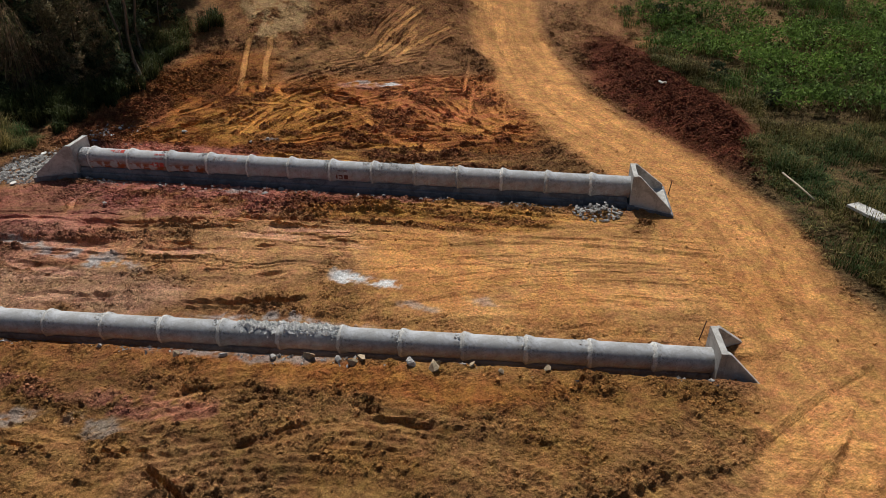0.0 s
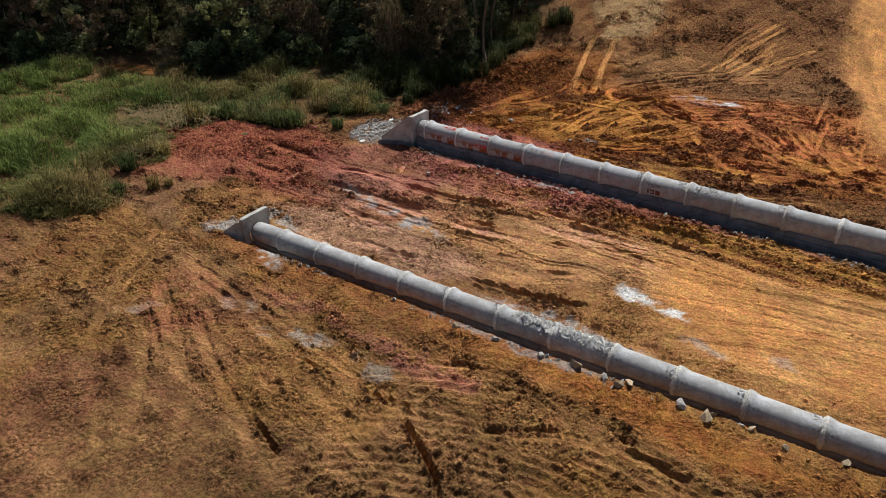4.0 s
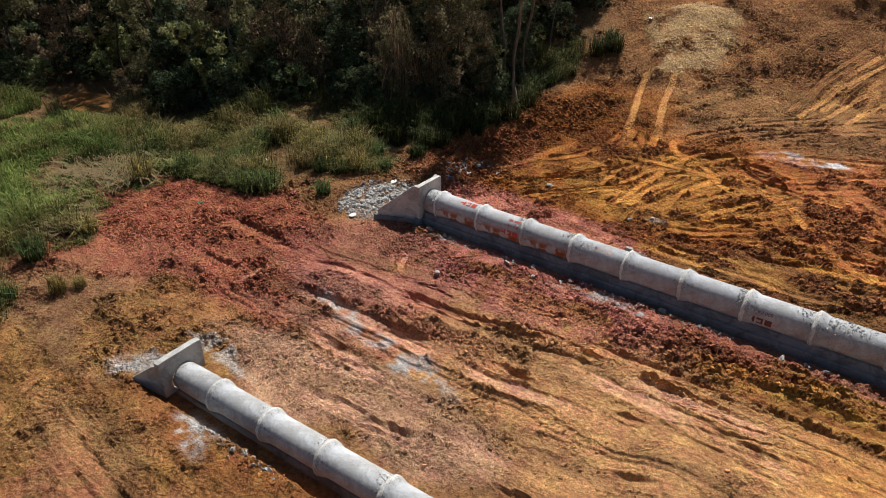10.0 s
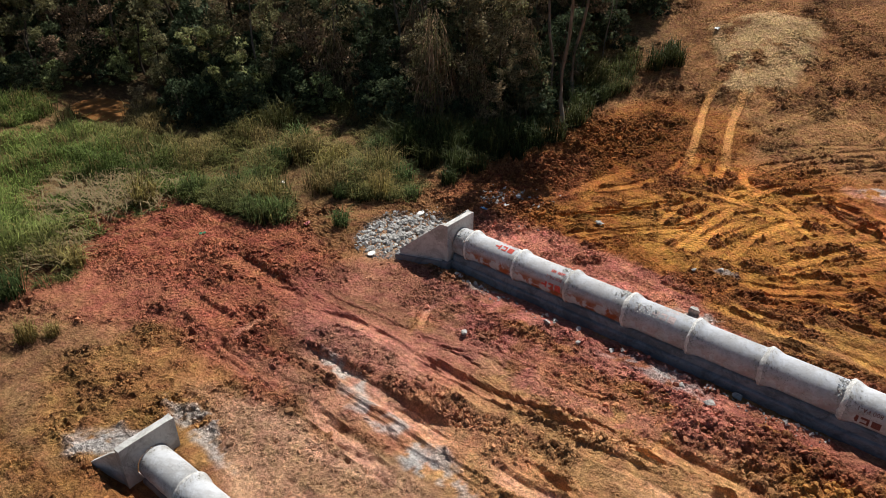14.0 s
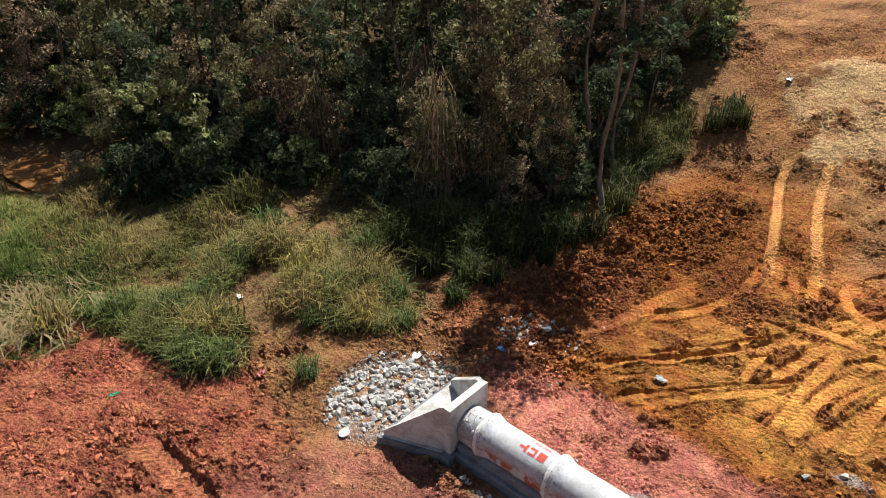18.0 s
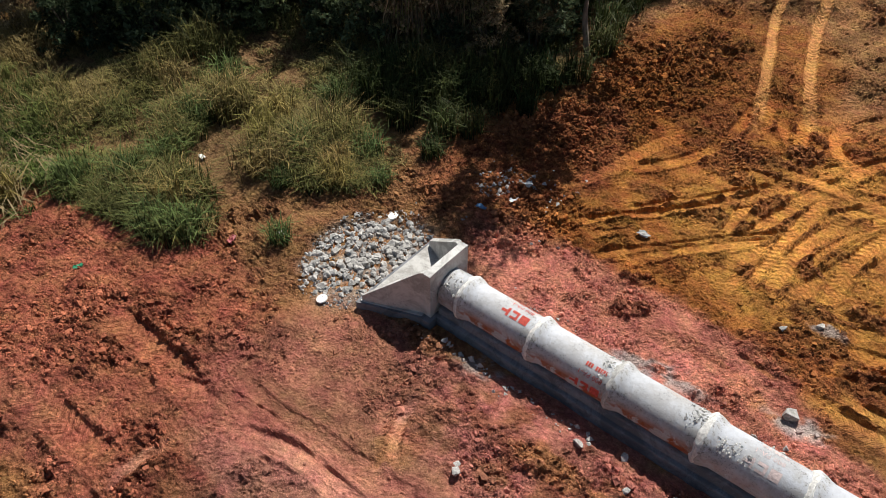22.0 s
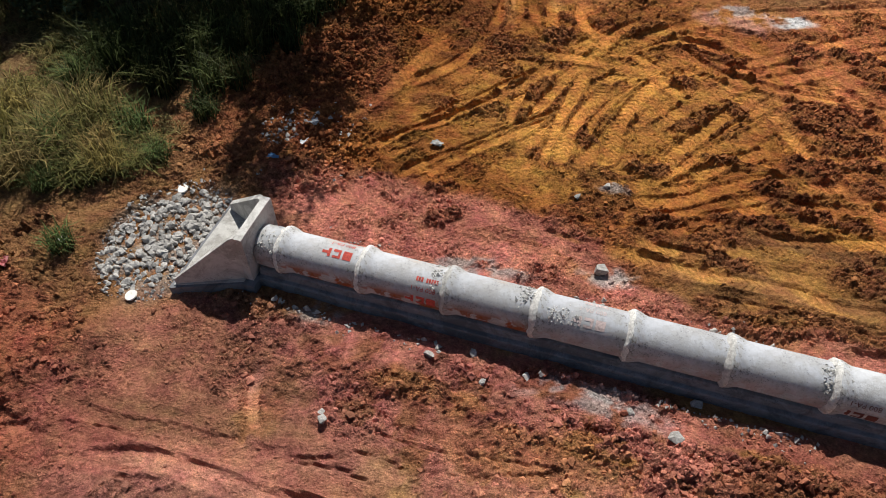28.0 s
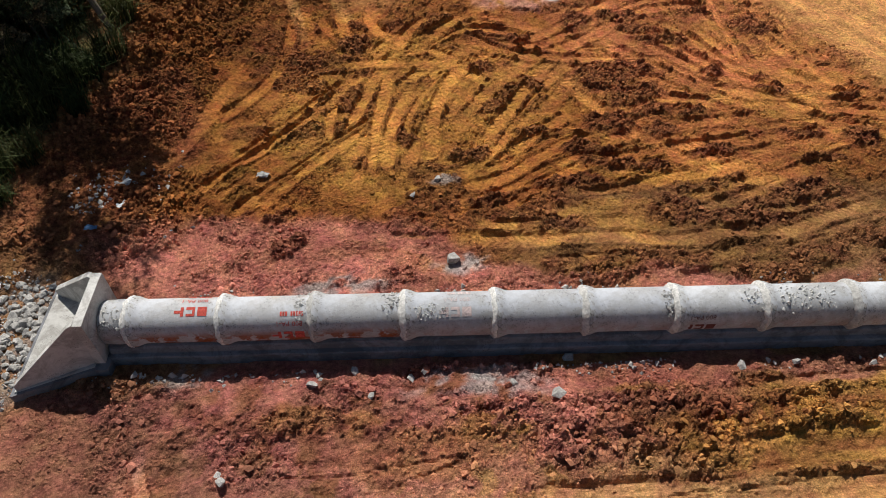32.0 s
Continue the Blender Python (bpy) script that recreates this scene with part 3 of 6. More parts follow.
TRACKS_YARD = [
    (0.2, 0.20, 0.0, 0.15, [(11.3, -17.3), (12.8, -18.2), (13.6, -18.7), (14.4, -19.6)]),
    (0.9, 0.04, 0.27, 0.15, [(16.2, -6.0), (20.6, -4.9), (25.1, -4.8), (29.3, -5.1)]),
    (0.9, 0.04, 0.27, 0.15, [(16.0, -10.2), (19.8, -8.7), (23.8, -7.4), (27.9, -7.3)]),
    (0.8, 0.05, 0.27, 0.15, [(12, -3.4), (16, -3.0), (20.6, -3.4), (25, -3.2)]),
]
# loose soil left between the tracks
ISLANDS_NEAR = [(12.5, 9.9, 0.94, 0.83), (13.3, 9.0, 1.16, 0.55), (13.7, 10.4, 0.60, 0.33), (12.3, 7.7, 1.04, 0.55), (13.9, 7.2, 0.55, 0.28), (11.4, 6.4, 0.93, 0.33), (12.2, 5.8, 1.04, 0.33), (13.0, 5.7, 0.39, 0.28), (10.8, 5.0, 1.10, 0.28), (15.0, 6.2, 0.83, 0.28), (14.1, 4.7, 1.05, 0.22), (15.3, 5.0, 0.66, 0.16), (13.2, 3.8, 0.99, 0.49), (14.8, 3.6, 1.38, 0.38), (17.2, 4.4, 1.27, 0.44), (18.1, 5.9, 0.77, 0.22), (19.8, 6.8, 0.55, 0.44), (19.8, 8.8, 0.49, 0.22), (17.9, 9.2, 0.55, 0.28), (16.2, 10.2, 0.50, 0.28)]
ISLANDS_FAR = [(18.5, 13.1, 0.93, 0.55), (14.9, 12.0, 1.10, 0.33), (12.1, 13.2, 0.77, 0.55), (13.8, 13.4, 0.83, 0.44), (8.5, 10.6, 0.50, 0.39), (10.2, 9.8, 0.44, 0.38), (9.6, 12.5, 0.44, 0.28), (7.9, 6.3, 0.71, 0.33), (7.0, 4.2, 0.50, 0.28), (8.2, 4.3, 0.66, 0.33), (10.3, 3.5, 0.99, 0.33), (9.6, 7.3, 0.50, 0.22), (4.5, 12.0, 0.61, 0.60), (2.6, 10.9, 0.49, 0.60), (2.4, 4.0, 0.49, 0.22), (2.7, 2.9, 0.44, 0.44), (6.0, 7.2, 0.28, 0.44), (15.0, 7.9, 0.44, 0.22), (13.8, 8.1, 0.77, 0.28), (18.0, 7.0, 0.77, 0.15)]


def beside(tracks, shifts, seed):
    """Further passes of the same wheels, a little to the side and fainter."""
    rng = random.Random(seed)
    out = []
    for width, depth, light, lug, points in tracks:
        for dx, dy in shifts:
            j, q = rng.uniform(-0.4, 0.4), rng.uniform(-0.4, 0.4)
            n = len(points)
            out.append((width * rng.uniform(0.75, 1.0), depth * rng.uniform(0.5, 0.9), light * rng.uniform(0.4, 0.8), lug, [(x + dx + j * (k / n), y + dy + q * (1 - k / n)) for k, (x, y) in enumerate(points)]))
    return out


def faint(tracks):
    return [t for t in tracks if t[1] < 0.07 and t[0] > 0.3]


# the older passes lie under the newer ones
TRACKS = beside(faint(TRACKS_CROSSING), [(0.3, 0.55), (-0.5, -0.6), (1.4, 0.2)], 3) + beside(faint(TRACKS_FOOT[8:]), [(0.5, 0.5), (-0.6, 0.9)], 9) + beside(TRACKS_FOOT[11:18], [(0.9, 0.3), (-0.7, 0.4), (1.8, -0.4)], 12)
TRACKS += beside(TRACKS_FOOT[4:8], [(0.2, 0.7), (-0.3, -0.6)], 10) + beside(TRACKS_FRONT[:11], [(0.8, -0.7), (-0.6, 0.5)], 6) + beside(TRACKS_ROAD[2:4], [(0.9, 0.3), (-0.8, -0.2)], 7)
TRACKS += beside([(0.4, 0.03, 0.5, 0.3, t[4]) for t in TRACKS_YARD[1:]], [(0.5, 0.6), (-0.6, -0.7), (1.0, 1.2), (-1.5, -1.3), (0.3, 1.8), (2, -1.9), (1, -2.6)], 8)
TRACKS += beside(faint(TRACKS_REAR[7:12]), [(0.6, 0.2)], 4) + TRACKS_FOOT + TRACKS_CROSSING + TRACKS_REAR + TRACKS_MIDDLE + TRACKS_FRONT + TRACKS_ROAD + TRACKS_YARD


def curve_through(points, spacing=0.35):
    """Points at even steps on a smooth line through the given ones."""
    p = np.array(points, float)
    p = np.vstack([2 * p[0] - p[1], p, 2 * p[-1] - p[-2]])
    out = []
    for k in range(1, len(p) - 2):
        n = max(2, int(np.hypot(*(p[k + 1] - p[k])) / spacing))
        t = np.linspace(0, 1, n, endpoint=False)[:, None]
        out.append(0.5 * (2 * p[k] + (p[k + 1] - p[k - 1]) * t + (2 * p[k - 1] - 5 * p[k] + 4 * p[k + 1] - p[k + 2]) * t**2 + (3 * p[k] - p[k - 1] - 3 * p[k + 1] + p[k + 2]) * t**3))
    return np.vstack(out + [p[-2:-1]])


def near_line(x, y, line, reach):
    """Side distance and length along a line, for points of a grid (nearest piece wins)."""
    side, run = np.full(x.shape, 99.0), np.zeros(x.shape)
    best = np.full(x.shape, 99.0)
    s = 0.0
    for a, b in zip(line[:-1], line[1:]):
        d = b - a
        length = float(np.hypot(*d))
        if length < 1e-6:
            continue
        t = ((x - a[0]) * d[0] + (y - a[1]) * d[1]) / length**2
        tc = np.clip(t, 0, 1)
        dist = np.hypot(x - a[0] - tc * d[0], y - a[1] - tc * d[1])
        cross = (d[0] * (y - a[1]) - d[1] * (x - a[0])) / length
        new_best = dist < best
        best = np.where(new_best, dist, best)
        side = np.where(new_best, np.sign(cross) * dist, side)
        run = np.where(new_best, s + tc * length, run)
        s += length
    return side, run


# soil colours
RED = np.array((0.325, 0.105, 0.066))
PINK = np.array((0.476, 0.175, 0.137))
PEACH = np.array((0.566, 0.291, 0.207))
ORANGE = np.array((0.385, 0.134, 0.032))
OCHRE = np.array((0.455, 0.218, 0.052))
BROWN = np.array((0.258, 0.140, 0.067))
TAN = np.array((0.450, 0.225, 0.080))
DARK = np.array((0.153, 0.045, 0.022))
PALE = np.array((0.500, 0.330, 0.160))
GREY = np.array((0.38, 0.37, 0.35))
WHITE = np.array((0.68, 0.67, 0.65))
HUMUS = np.array((0.13, 0.088, 0.042))

# colour patches: soil, middle, half lengths, turn in degrees, strength
PATCHES_WIDE = [
    (BROWN, (8, -20, 26, 8.5), 2, 1.0), (OCHRE * 0.75 + BROWN * 0.2, (20, -14.6, 10, 2.8), 2, 0.7), (ORANGE, (9, 8, 14, 8), 0, 0.9), (BROWN * 0.75 + OCHRE * 0.2, (17, 3.0, 10, 2.2), 2, 0.75),
    (TAN, (20, -6, 12, 5.5), 0, 0.8), (OCHRE * 0.68 + PEACH * 0.24 + GREY * 0.06, (9, -6, 6, 4), 0, 0.85), (RED * 0.95 + ORANGE * 0.18, (-7, -6.2, 7.0, 4.2), -6, 0.95), (RED * 1.1 + ORANGE * 0.1, (-4.2, -9.0, 3.4, 2.5), -8, 0.85), (PINK * 1.05 + ORANGE * 0.15, (8, 1.2, 10, 0.8), -1, 0.85), (PINK * 0.85, (9, -1.2, 12, 0.5), 1, 0.6),
    (RED * 0.85 + BROWN * 0.25, (-7, -10.5, 4.6, 3.0), 0, 0.75), (PINK * 0.78, (0, -4, 4.2, 3.4), 0, 0.55), (PINK * 0.55 + ORANGE * 0.5, (-1.6, -9.2, 2.2, 1.7), 0, 0.85), (OCHRE * 0.75 + PEACH * 0.3, (4.6, -10.2, 4.2, 0.9), 2, 0.8), (ORANGE + PINK * 0.2 + OCHRE * 0.15, (16.5, 11.5, 5.5, 7), 0, 0.8), (PINK * 1.08 + ORANGE * 0.18, (2.5, 2.4, 5.2, 1.6), -4, 0.85), (RED, (7.5, -2.2, 7, 1.3), 1, 0.7),
    (BROWN * 0.6 + ORANGE * 0.3, (6, 28, 11, 11), 0, 0.95), (BROWN * 0.75 + OCHRE * 0.2, (7, 20, 6, 3), 20, 0.6), (HUMUS, (40, 4, 10, 22), 0, 0.9), (DARK, (29.3, 16.5, 4.0, 14), 12.9, 0.95), (OCHRE, (17.5, -2.6, 7, 1.2), 1, 0.6),
    (BROWN, (-6, -15, 5, 5), 0, 0.8), (OCHRE * 1.15, (6, 8.5, 4.5, 4.5), 0, 0.55), (BROWN * 0.6 + OCHRE * 0.5, (-2.5, -11.2, 3.5, 2.4), 0, 0.7), (PINK * 0.9, (2.5, -6.4, 4.5, 2.4), 0, 0.3), (ORANGE, (10, -13.8, 14, 1.2), 2, 0.6), (ORANGE * 0.72, (0.2, 14.5, 4.2, 5.5), -15, 0.8), (RED * 0.6 + ORANGE * 0.3, (-2.6, 6.5, 2.0, 4.5), -12, 0.6),
]
PATCHES_SMALL = [
    (GREY * 0.6 + BROWN * 0.3, (-3.4, 0.0, 1.4, 2.0), -18, 0.65), (RED * 0.8 + ORANGE * 0.5, (14, 12.5, 6, 3.4), -8, 0.4), (OCHRE, (1.2, -3.4, 0.5, 1.2), 8, 0.4), (PINK, (5.5, -2.4, 5.5, 1.9), 0, 0.7), (OCHRE, (4.4, -2.3, 1.2, 0.4), 0, 0.5), (OCHRE, (6.6, -3.0, 2.2, 0.5), 0, 0.4), (OCHRE * 1.1, (14.5, -2.4, 4, 0.5), 2, 0.6), (GREY, (4.9, -8.2, 0.9, 0.35), 0, 0.7),
    (WHITE * 1.1, (14.5, -8.0, 0.7, 0.42), 0, 1.0), (WHITE * 1.1, (15.9, -8.0, 0.75, 0.34), -10, 0.95), (GREY, (2.2, -13.0, 0.7, 0.35), 0, 0.8),
    (PEACH, (10.0, 14.6, 1.8, 0.6), 6, 0.7), (WHITE, (11.8, 14.9, 1.0, 0.42), 0, 0.95), (GREY, (9.8, 15.0, 1.2, 0.25), 8, 0.7), (GREY, (7.2, 2.0, 0.7, 0.35), 10, 0.7),
    (GREY, (4.3, 1.15, 1.2, 0.28), 0, 0.7), (GREY, (7.5, -1.25, 1.6, 0.22), 0, 0.7), (GREY, (0.9, -7.0, 1.1, 0.22), -14, 0.8),
    (GREY, (6.9, 5.2, 0.4, 0.3), 0, 0.6), (GREY, (1.0, -0.95, 0.7, 0.3), 0, 0.6), (GREY, (12.5, -12.9, 3.5, 0.3), 2, 0.6), (WHITE * 0.8, (-1.6, -12.6, 1.0, 0.5), 20, 0.75), (WHITE * 0.75, (0.0, -11.1, 1.5, 0.3), 0, 0.6), (WHITE * 0.8, (2.0, -13.4, 1.1, 0.5), -20, 0.8), (WHITE * 0.7, (2.8, -7.6, 1.5, 0.3), -4, 0.6), (WHITE * 0.65, (5.2, -8.0, 1.5, 0.5), -8, 0.6), (GREY, (7.4, -1.6, 1.6, 0.35), 0, 0.6), (WHITE * 0.7, (13.2, -10.6, 3.0, 0.22), 2, 0.6), (GREY, (22.4, -11.0, 0.9, 0.3), 0, 0.4),
    (GREY, (20, -8.6, 0.6, 0.2), -10, 0.4), (GREY, (17.5, -9.2, 0.8, 0.25), -6, 0.5), (GREY, (6.5, -16.4, 1.6, 0.35), 20, 0.55), (GREY, (9.8, -16.2, 0.9, 0.5), 0, 0.5),
    (GREY, (0.5, -18.6, 1.0, 0.4), 50, 0.35), (GREY, (3.2, -16.3, 1.0, 0.4), 20, 0.35), (PINK, (11.0, -15.2, 2.2, 0.5), 0, 0.5), (RED * 0.9 + BROWN * 0.3, (1.5, -17.5, 2.6, 1.6), -35, 0.5), (PINK * 0.85, (6.5, -15.0, 3.5, 0.4), 0, 0.4),
]


def blob(x, y, box, turn):
    c, s = math.cos(radians(turn)), math.sin(radians(turn))
    dx, dy = x - box[0], y - box[1]
    return np.sqrt(((dx * c + dy * s) / box[2]) ** 2 + ((dy * c - dx * s) / box[3]) ** 2)


def ground_sheet():
    """The whole ground: one sheet, fine where the works are and coarse towards the horizon."""
    def axis(lo, near, far, hi):
        out = 0.085 * np.cumsum(1.08 ** np.arange(1, 130))
        out = out[out < 700]
        return np.concatenate([lo - out[::-1], np.arange(lo, near, 0.085), np.arange(near, far, 0.056), np.arange(far, hi, 0.085), hi + out])
    xs, ys = axis(-11, -5, 18, 32), axis(-20, -8, 13, 30)
    x, y = np.meshgrid(xs, ys)
    wx = x + 1.1 * (fractal(x, y, 2.6, 11, 4) - 0.5) * 2
    wy = y + 1.1 * (fractal(x, y, 2.6, 21, 4) - 0.5) * 2
    z = hill(x, y) + 0.10 * (fractal(x, y, 6, 3, 3) - 0.5) * 2
    soil = np.empty(x.shape + (3,))
    soil[:] = BROWN * 0.85 + ORANGE * 0.2
    rough = np.full(x.shape, 0.75)

    def lay(colour, w):
        soil[:] = soil * (1 - w[..., None]) + colour * w[..., None]

    for colour, box, turn, strength in PATCHES_WIDE:
        lay(colour, strength * (1 - step(blob(wx, wy, box, turn), 0.75, 1.12)))
    rear = 1 - step(blob(wx, wy, (10, 8, 14, 7), 0), 0.8, 1.1)
    soil *= (1 - 0.22 * rear * step(fractal(x, y, 1.3, 35, 4, 0.6), 0.42, 0.60))[..., None]
    # the haul road and the yard
    road = curve_through([(16, 60), (17, 46), (18.4, 31), (20.6, 21), (23, 13), (25.6, 7.4), (28, 3.2), (29.6, -0.8), (30.2, -4), (30.3, -7), (30.8, -10), (31.2, -13), (30.2, -17), (27.6, -21), (24, -26)], 2.0)
    side, run = near_line(x, y, road, 5)
    wide = 2.9 + 1.0 * (fractal(x, y, 3, 31, 3) - 0.5)
    on_road = 1 - step(np.abs(side), wide - 0.8, wide + 0.5)
    yard = 1 - step(blob(wx, wy, (23, -6.5, 8.8, 4.1), 0), 0.8, 1.1)
    streak = field(side, run / 14, 0.35, 33) * 0.6 + field(side, run / 9, 0.16, 34) * 0.4
    soil[:] = soil * (1 - (on_road * 0.92)[..., None]) + (TAN * np.array((1.22, 1.17, 1.15)) * (0.72 + 0.5 * streak[..., None])) * (on_road * 0.92)[..., None]
    rough *= 1 - 0.85 * np.maximum(on_road, yard)
    # heaps of dug soil
    left_bank = 1 - step(blob(wx, wy, (-7.2, -5.6, 5.6, 3.6), -8), 0.6, 1.05)
    right_bank = 1 - step(blob(wx, wy, (29.6, 16, 3.2, 13), 12.9), 0.6, 1.05)
    tip = 1 - step(blob(wx, wy, (-1.8, 11.0, 2.8, 8.0), -12), 0.6, 1.1)
    along_a = 1 - step(blob(wx, wy, (9, -2.3, 9, 0.9), 1), 0.5, 1.1)
    behind_a = 1 - step(blob(wx, wy, (15, 2.4, 8, 0.9), 1), 0.5, 1.1)
    front = 1 - step(blob(wx, wy, (18, -15.5, 9, 2.6), 2), 0.5, 1.1)
    dug = np.maximum.reduce([0.75 * left_bank, right_bank, tip, along_a, behind_a, 0.55 * front])
    slope = step(y, 16, 20) * (1 - step(np.abs(x - 5), 7, 11))
    rough = np.maximum(rough, np.maximum(dug * 1.05, slope * 0.85))
    z += 0.22 * left_bank + 0.35 * right_bank + 0.12 * tip + 0.10 * along_a + 0.10 * behind_a
    z += right_bank * 0.5 * (fractal(x, y, 1.5, 91, 4, 0.6) - 0.45)
    mound = 1 - step(blob(wx, wy, (9, 33, 5, 2.5), 0), 0.2, 1.1)
    z += 1.2 * mound
    # trench of the second pipeline and bed of the first
    run_b, off_b = along_b(x, y)
    in_b = step(run_b, -3.0, -1.5) * (1 - step(run_b, 26.4, 28.4))
    z -= in_b * np.where(off_b < 0, 0.46 * (1 - step(-off_b, 0.86, 1.16)), 0.46 - 0.34 * step(off_b, 0.2, 0.55)) * (1 - step(np.abs(off_b), 1.1, 1.7))
    z += in_b * 0.13 * step(-off_b, 0.95, 1.15) * (1 - step(-off_b, 1.3, 2.4)) * (0.4 + 0.6 * step(run_b, 5, 11))
    rough *= 1 - 0.7 * in_b * (1 - step(np.abs(off_b), 0.7, 1.1))
    in_a = step(x, -3.2, -1.0) * (1 - step(x, 26.4, 28.2))
    lip_a = np.abs(y) + 0.22 * (fractal(x, y, 0.9, 39, 3) - 0.5)
    near_a = in_a * np.where(y < 0, 1 - step(lip_a, 0.76, 1.04), 1 - step(np.abs(y), 0.9, 1.5))
    z = z * (1 - near_a) + near_a * np.where(y < 0, -0.10, -0.02)
    rough *= 1 - 0.75 * near_a
    churned = step(fractal(x, y, 2.4, 36, 4, 0.6), 0.42, 0.56)
    churned = np.maximum(churned, np.maximum(0.6 * left_bank, np.maximum(0.95 * right_bank, 0.8 * tip)))
    churned = churned * (1 - 0.3 * slope)
    churned = np.where(y < -14, 0.6 + 0.5 * churned, churned)
    rough *= 0.35 + 0.75 * churned
    patch = step(fractal(x, y, 0.8, 37, 3, 0.6), 0.40, 0.60)
    rough *= 0.58 + 0.65 * np.maximum(patch, 0.5 * np.maximum(right_bank, tip))
    soil *= (1 - 0.13 * churned * np.clip(rough, 0, 1) * (1 - on_road))[..., None]
    # scraped streaks, furrows and cracks; shade in their hollows also put into the colour
    def grained(turn, long, size, seed, octaves=4):
        c, s = math.cos(radians(turn)), math.sin(radians(turn))
        u, w = x * c + y * s, y * c - x * s
        return fractal(u / long, w + 0.3 * (wy - y), size, seed, octaves, 0.55)

    middle = 1 - step(blob(wx, wy, (3.5, -6.6, 12.5, 3.9), 3), 0.75, 1.1)
    west = step(wx, -6, -1) * (1 - step(wx, 2, 10))
    st = grained(4, 7, 0.9, 501)
    middle = middle * (0.25 + 0.75 * step(wx, -5, -1))
    lay(PEACH * 0.8, 0.3 * middle * west * step(st, 0.55, 0.68))
    strip = 1 - step(blob(wx, wy, (4.0, -10.0, 5.5, 1.5), 2), 0.7, 1.1)
    lay(PEACH * 0.45 + OCHRE * 0.38 + GREY * 0.2, 0.8 * strip)
    rough *= 1 - 0.45 * strip
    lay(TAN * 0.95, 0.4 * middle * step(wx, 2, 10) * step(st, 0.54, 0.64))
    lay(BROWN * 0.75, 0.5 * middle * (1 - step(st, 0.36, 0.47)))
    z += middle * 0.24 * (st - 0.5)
    shelf_edge = grained(5, 6, 1.5, 505, 3)
    z += middle * 0.17 * 0.35 * (step(shelf_edge, 0.485, 0.51) + step(shelf_edge, 0.59, 0.61) - 1)
    lip = grained(5, 9, 1.1, 511, 3)
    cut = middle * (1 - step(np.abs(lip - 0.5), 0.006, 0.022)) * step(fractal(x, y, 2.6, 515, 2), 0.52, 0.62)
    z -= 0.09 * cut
    # the shade down in the cracks, darkened into the soil colour
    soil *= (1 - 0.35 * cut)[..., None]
    rough *= 1 - 0.35 * middle * step(st, 0.5, 0.6)
    shelf = 1 - step(blob(wx, wy, (15, -2.7, 8.5, 1.5), 2), 0.7, 1.1)
    fu = grained(3, 10, 0.42, 521, 3)
    rough = np.maximum(rough, 0.9 * shelf * (1 - on_road))
    rough *= 1 - 0.6 * (1 - step(blob(wx, wy, (13.5, -8.0, 4.0, 2.6), 0), 0.5, 1.2))
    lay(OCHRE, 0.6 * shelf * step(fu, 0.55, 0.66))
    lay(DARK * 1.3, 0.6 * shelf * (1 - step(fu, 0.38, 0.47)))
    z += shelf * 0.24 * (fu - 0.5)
    field_front = 1 - step(wy, -14.6, -13.4)
    lay(BROWN * 0.78 + OCHRE * 0.28, 0.7 * field_front * (1 - on_road))
    lay(RED * 0.55 + BROWN * 0.4, 0.5 * field_front * (1 - step(wx, 2, 8)) * step(fractal(x, y, 2.8, 546, 3), 0.46, 0.6))
    fr = grained(-6, 9, 0.5, 531)
    ff = grained(-9, 14, 0.20, 541, 2)
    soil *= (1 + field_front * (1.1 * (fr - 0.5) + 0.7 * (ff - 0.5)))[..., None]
    lay(OCHRE * 0.9, 0.3 * field_front * step(fractal(x, y, 4.5, 545, 3), 0.5, 0.62))
    z += field_front * (0.12 * (fr - 0.5) + 0.05 * (ff - 0.5))
    # turning machines have left fine curved lines in the front field
    round_d = np.hypot(x - 17.0, y + 27.5)
    comb = np.sin(round_d * 2 * math.pi / 0.34 + 5 * (fractal(x, y, 2.5, 547, 3) - 0.5))
    combed = field_front * step(x, 8, 12) * (1 - on_road) * step(fractal(x, y, 2.2, 548, 3), 0.34, 0.52)
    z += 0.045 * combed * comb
    # crests lightened and troughs darkened in colour, as light falls on them
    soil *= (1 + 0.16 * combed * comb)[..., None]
    soil *= (1 + yard * (1 - on_road) * (0.8 * (grained(5, 12, 0.5, 581) - 0.5) + 0.5 * (grained(12, 16, 0.22, 585, 2) - 0.5)))[..., None]
    lay(ORANGE * 0.5 + TAN * 0.5, 0.5 * yard * step(fractal(x, y, 3.5, 587, 3), 0.5, 0.62))
    back = rear * (1 - step(np.abs(x - 11), 8, 13))
    bk = grained(-8, 4, 0.7, 551)
    lay(OCHRE * 1.1, 0.45 * back * step(bk, 0.54, 0.64))
    z += back * 0.10 * (bk - 0.5)
    soil *= (1 + slope * 1.2 * (grained(60, 4, 0.8, 561) - 0.5))[..., None]
    ramp = inside(x + 0.6 * (wx - x), y + 0.6 * (wy - y), [(-2.8, 25.6), (-0.4, 28.4), (3.2, 29.6), (3.6, 26.0), (3.9, 22.6), (2.2, 20.6), (0.2, 20.2), (-0.6, 22.2)])
    ramp = ramp + 1.3 * (fractal(x, y, 1.1, 573, 3, 0.6) - 0.5)
    on_ramp = step(ramp, -0.2, 0.6)
    lay(PALE, 0.8 * on_ramp * step(fractal(x, y, 1.2, 571, 4, 0.65), 0.36, 0.54))
    rough *= 1 - 0.3 * on_ramp
    z += 0.16 * on_ramp
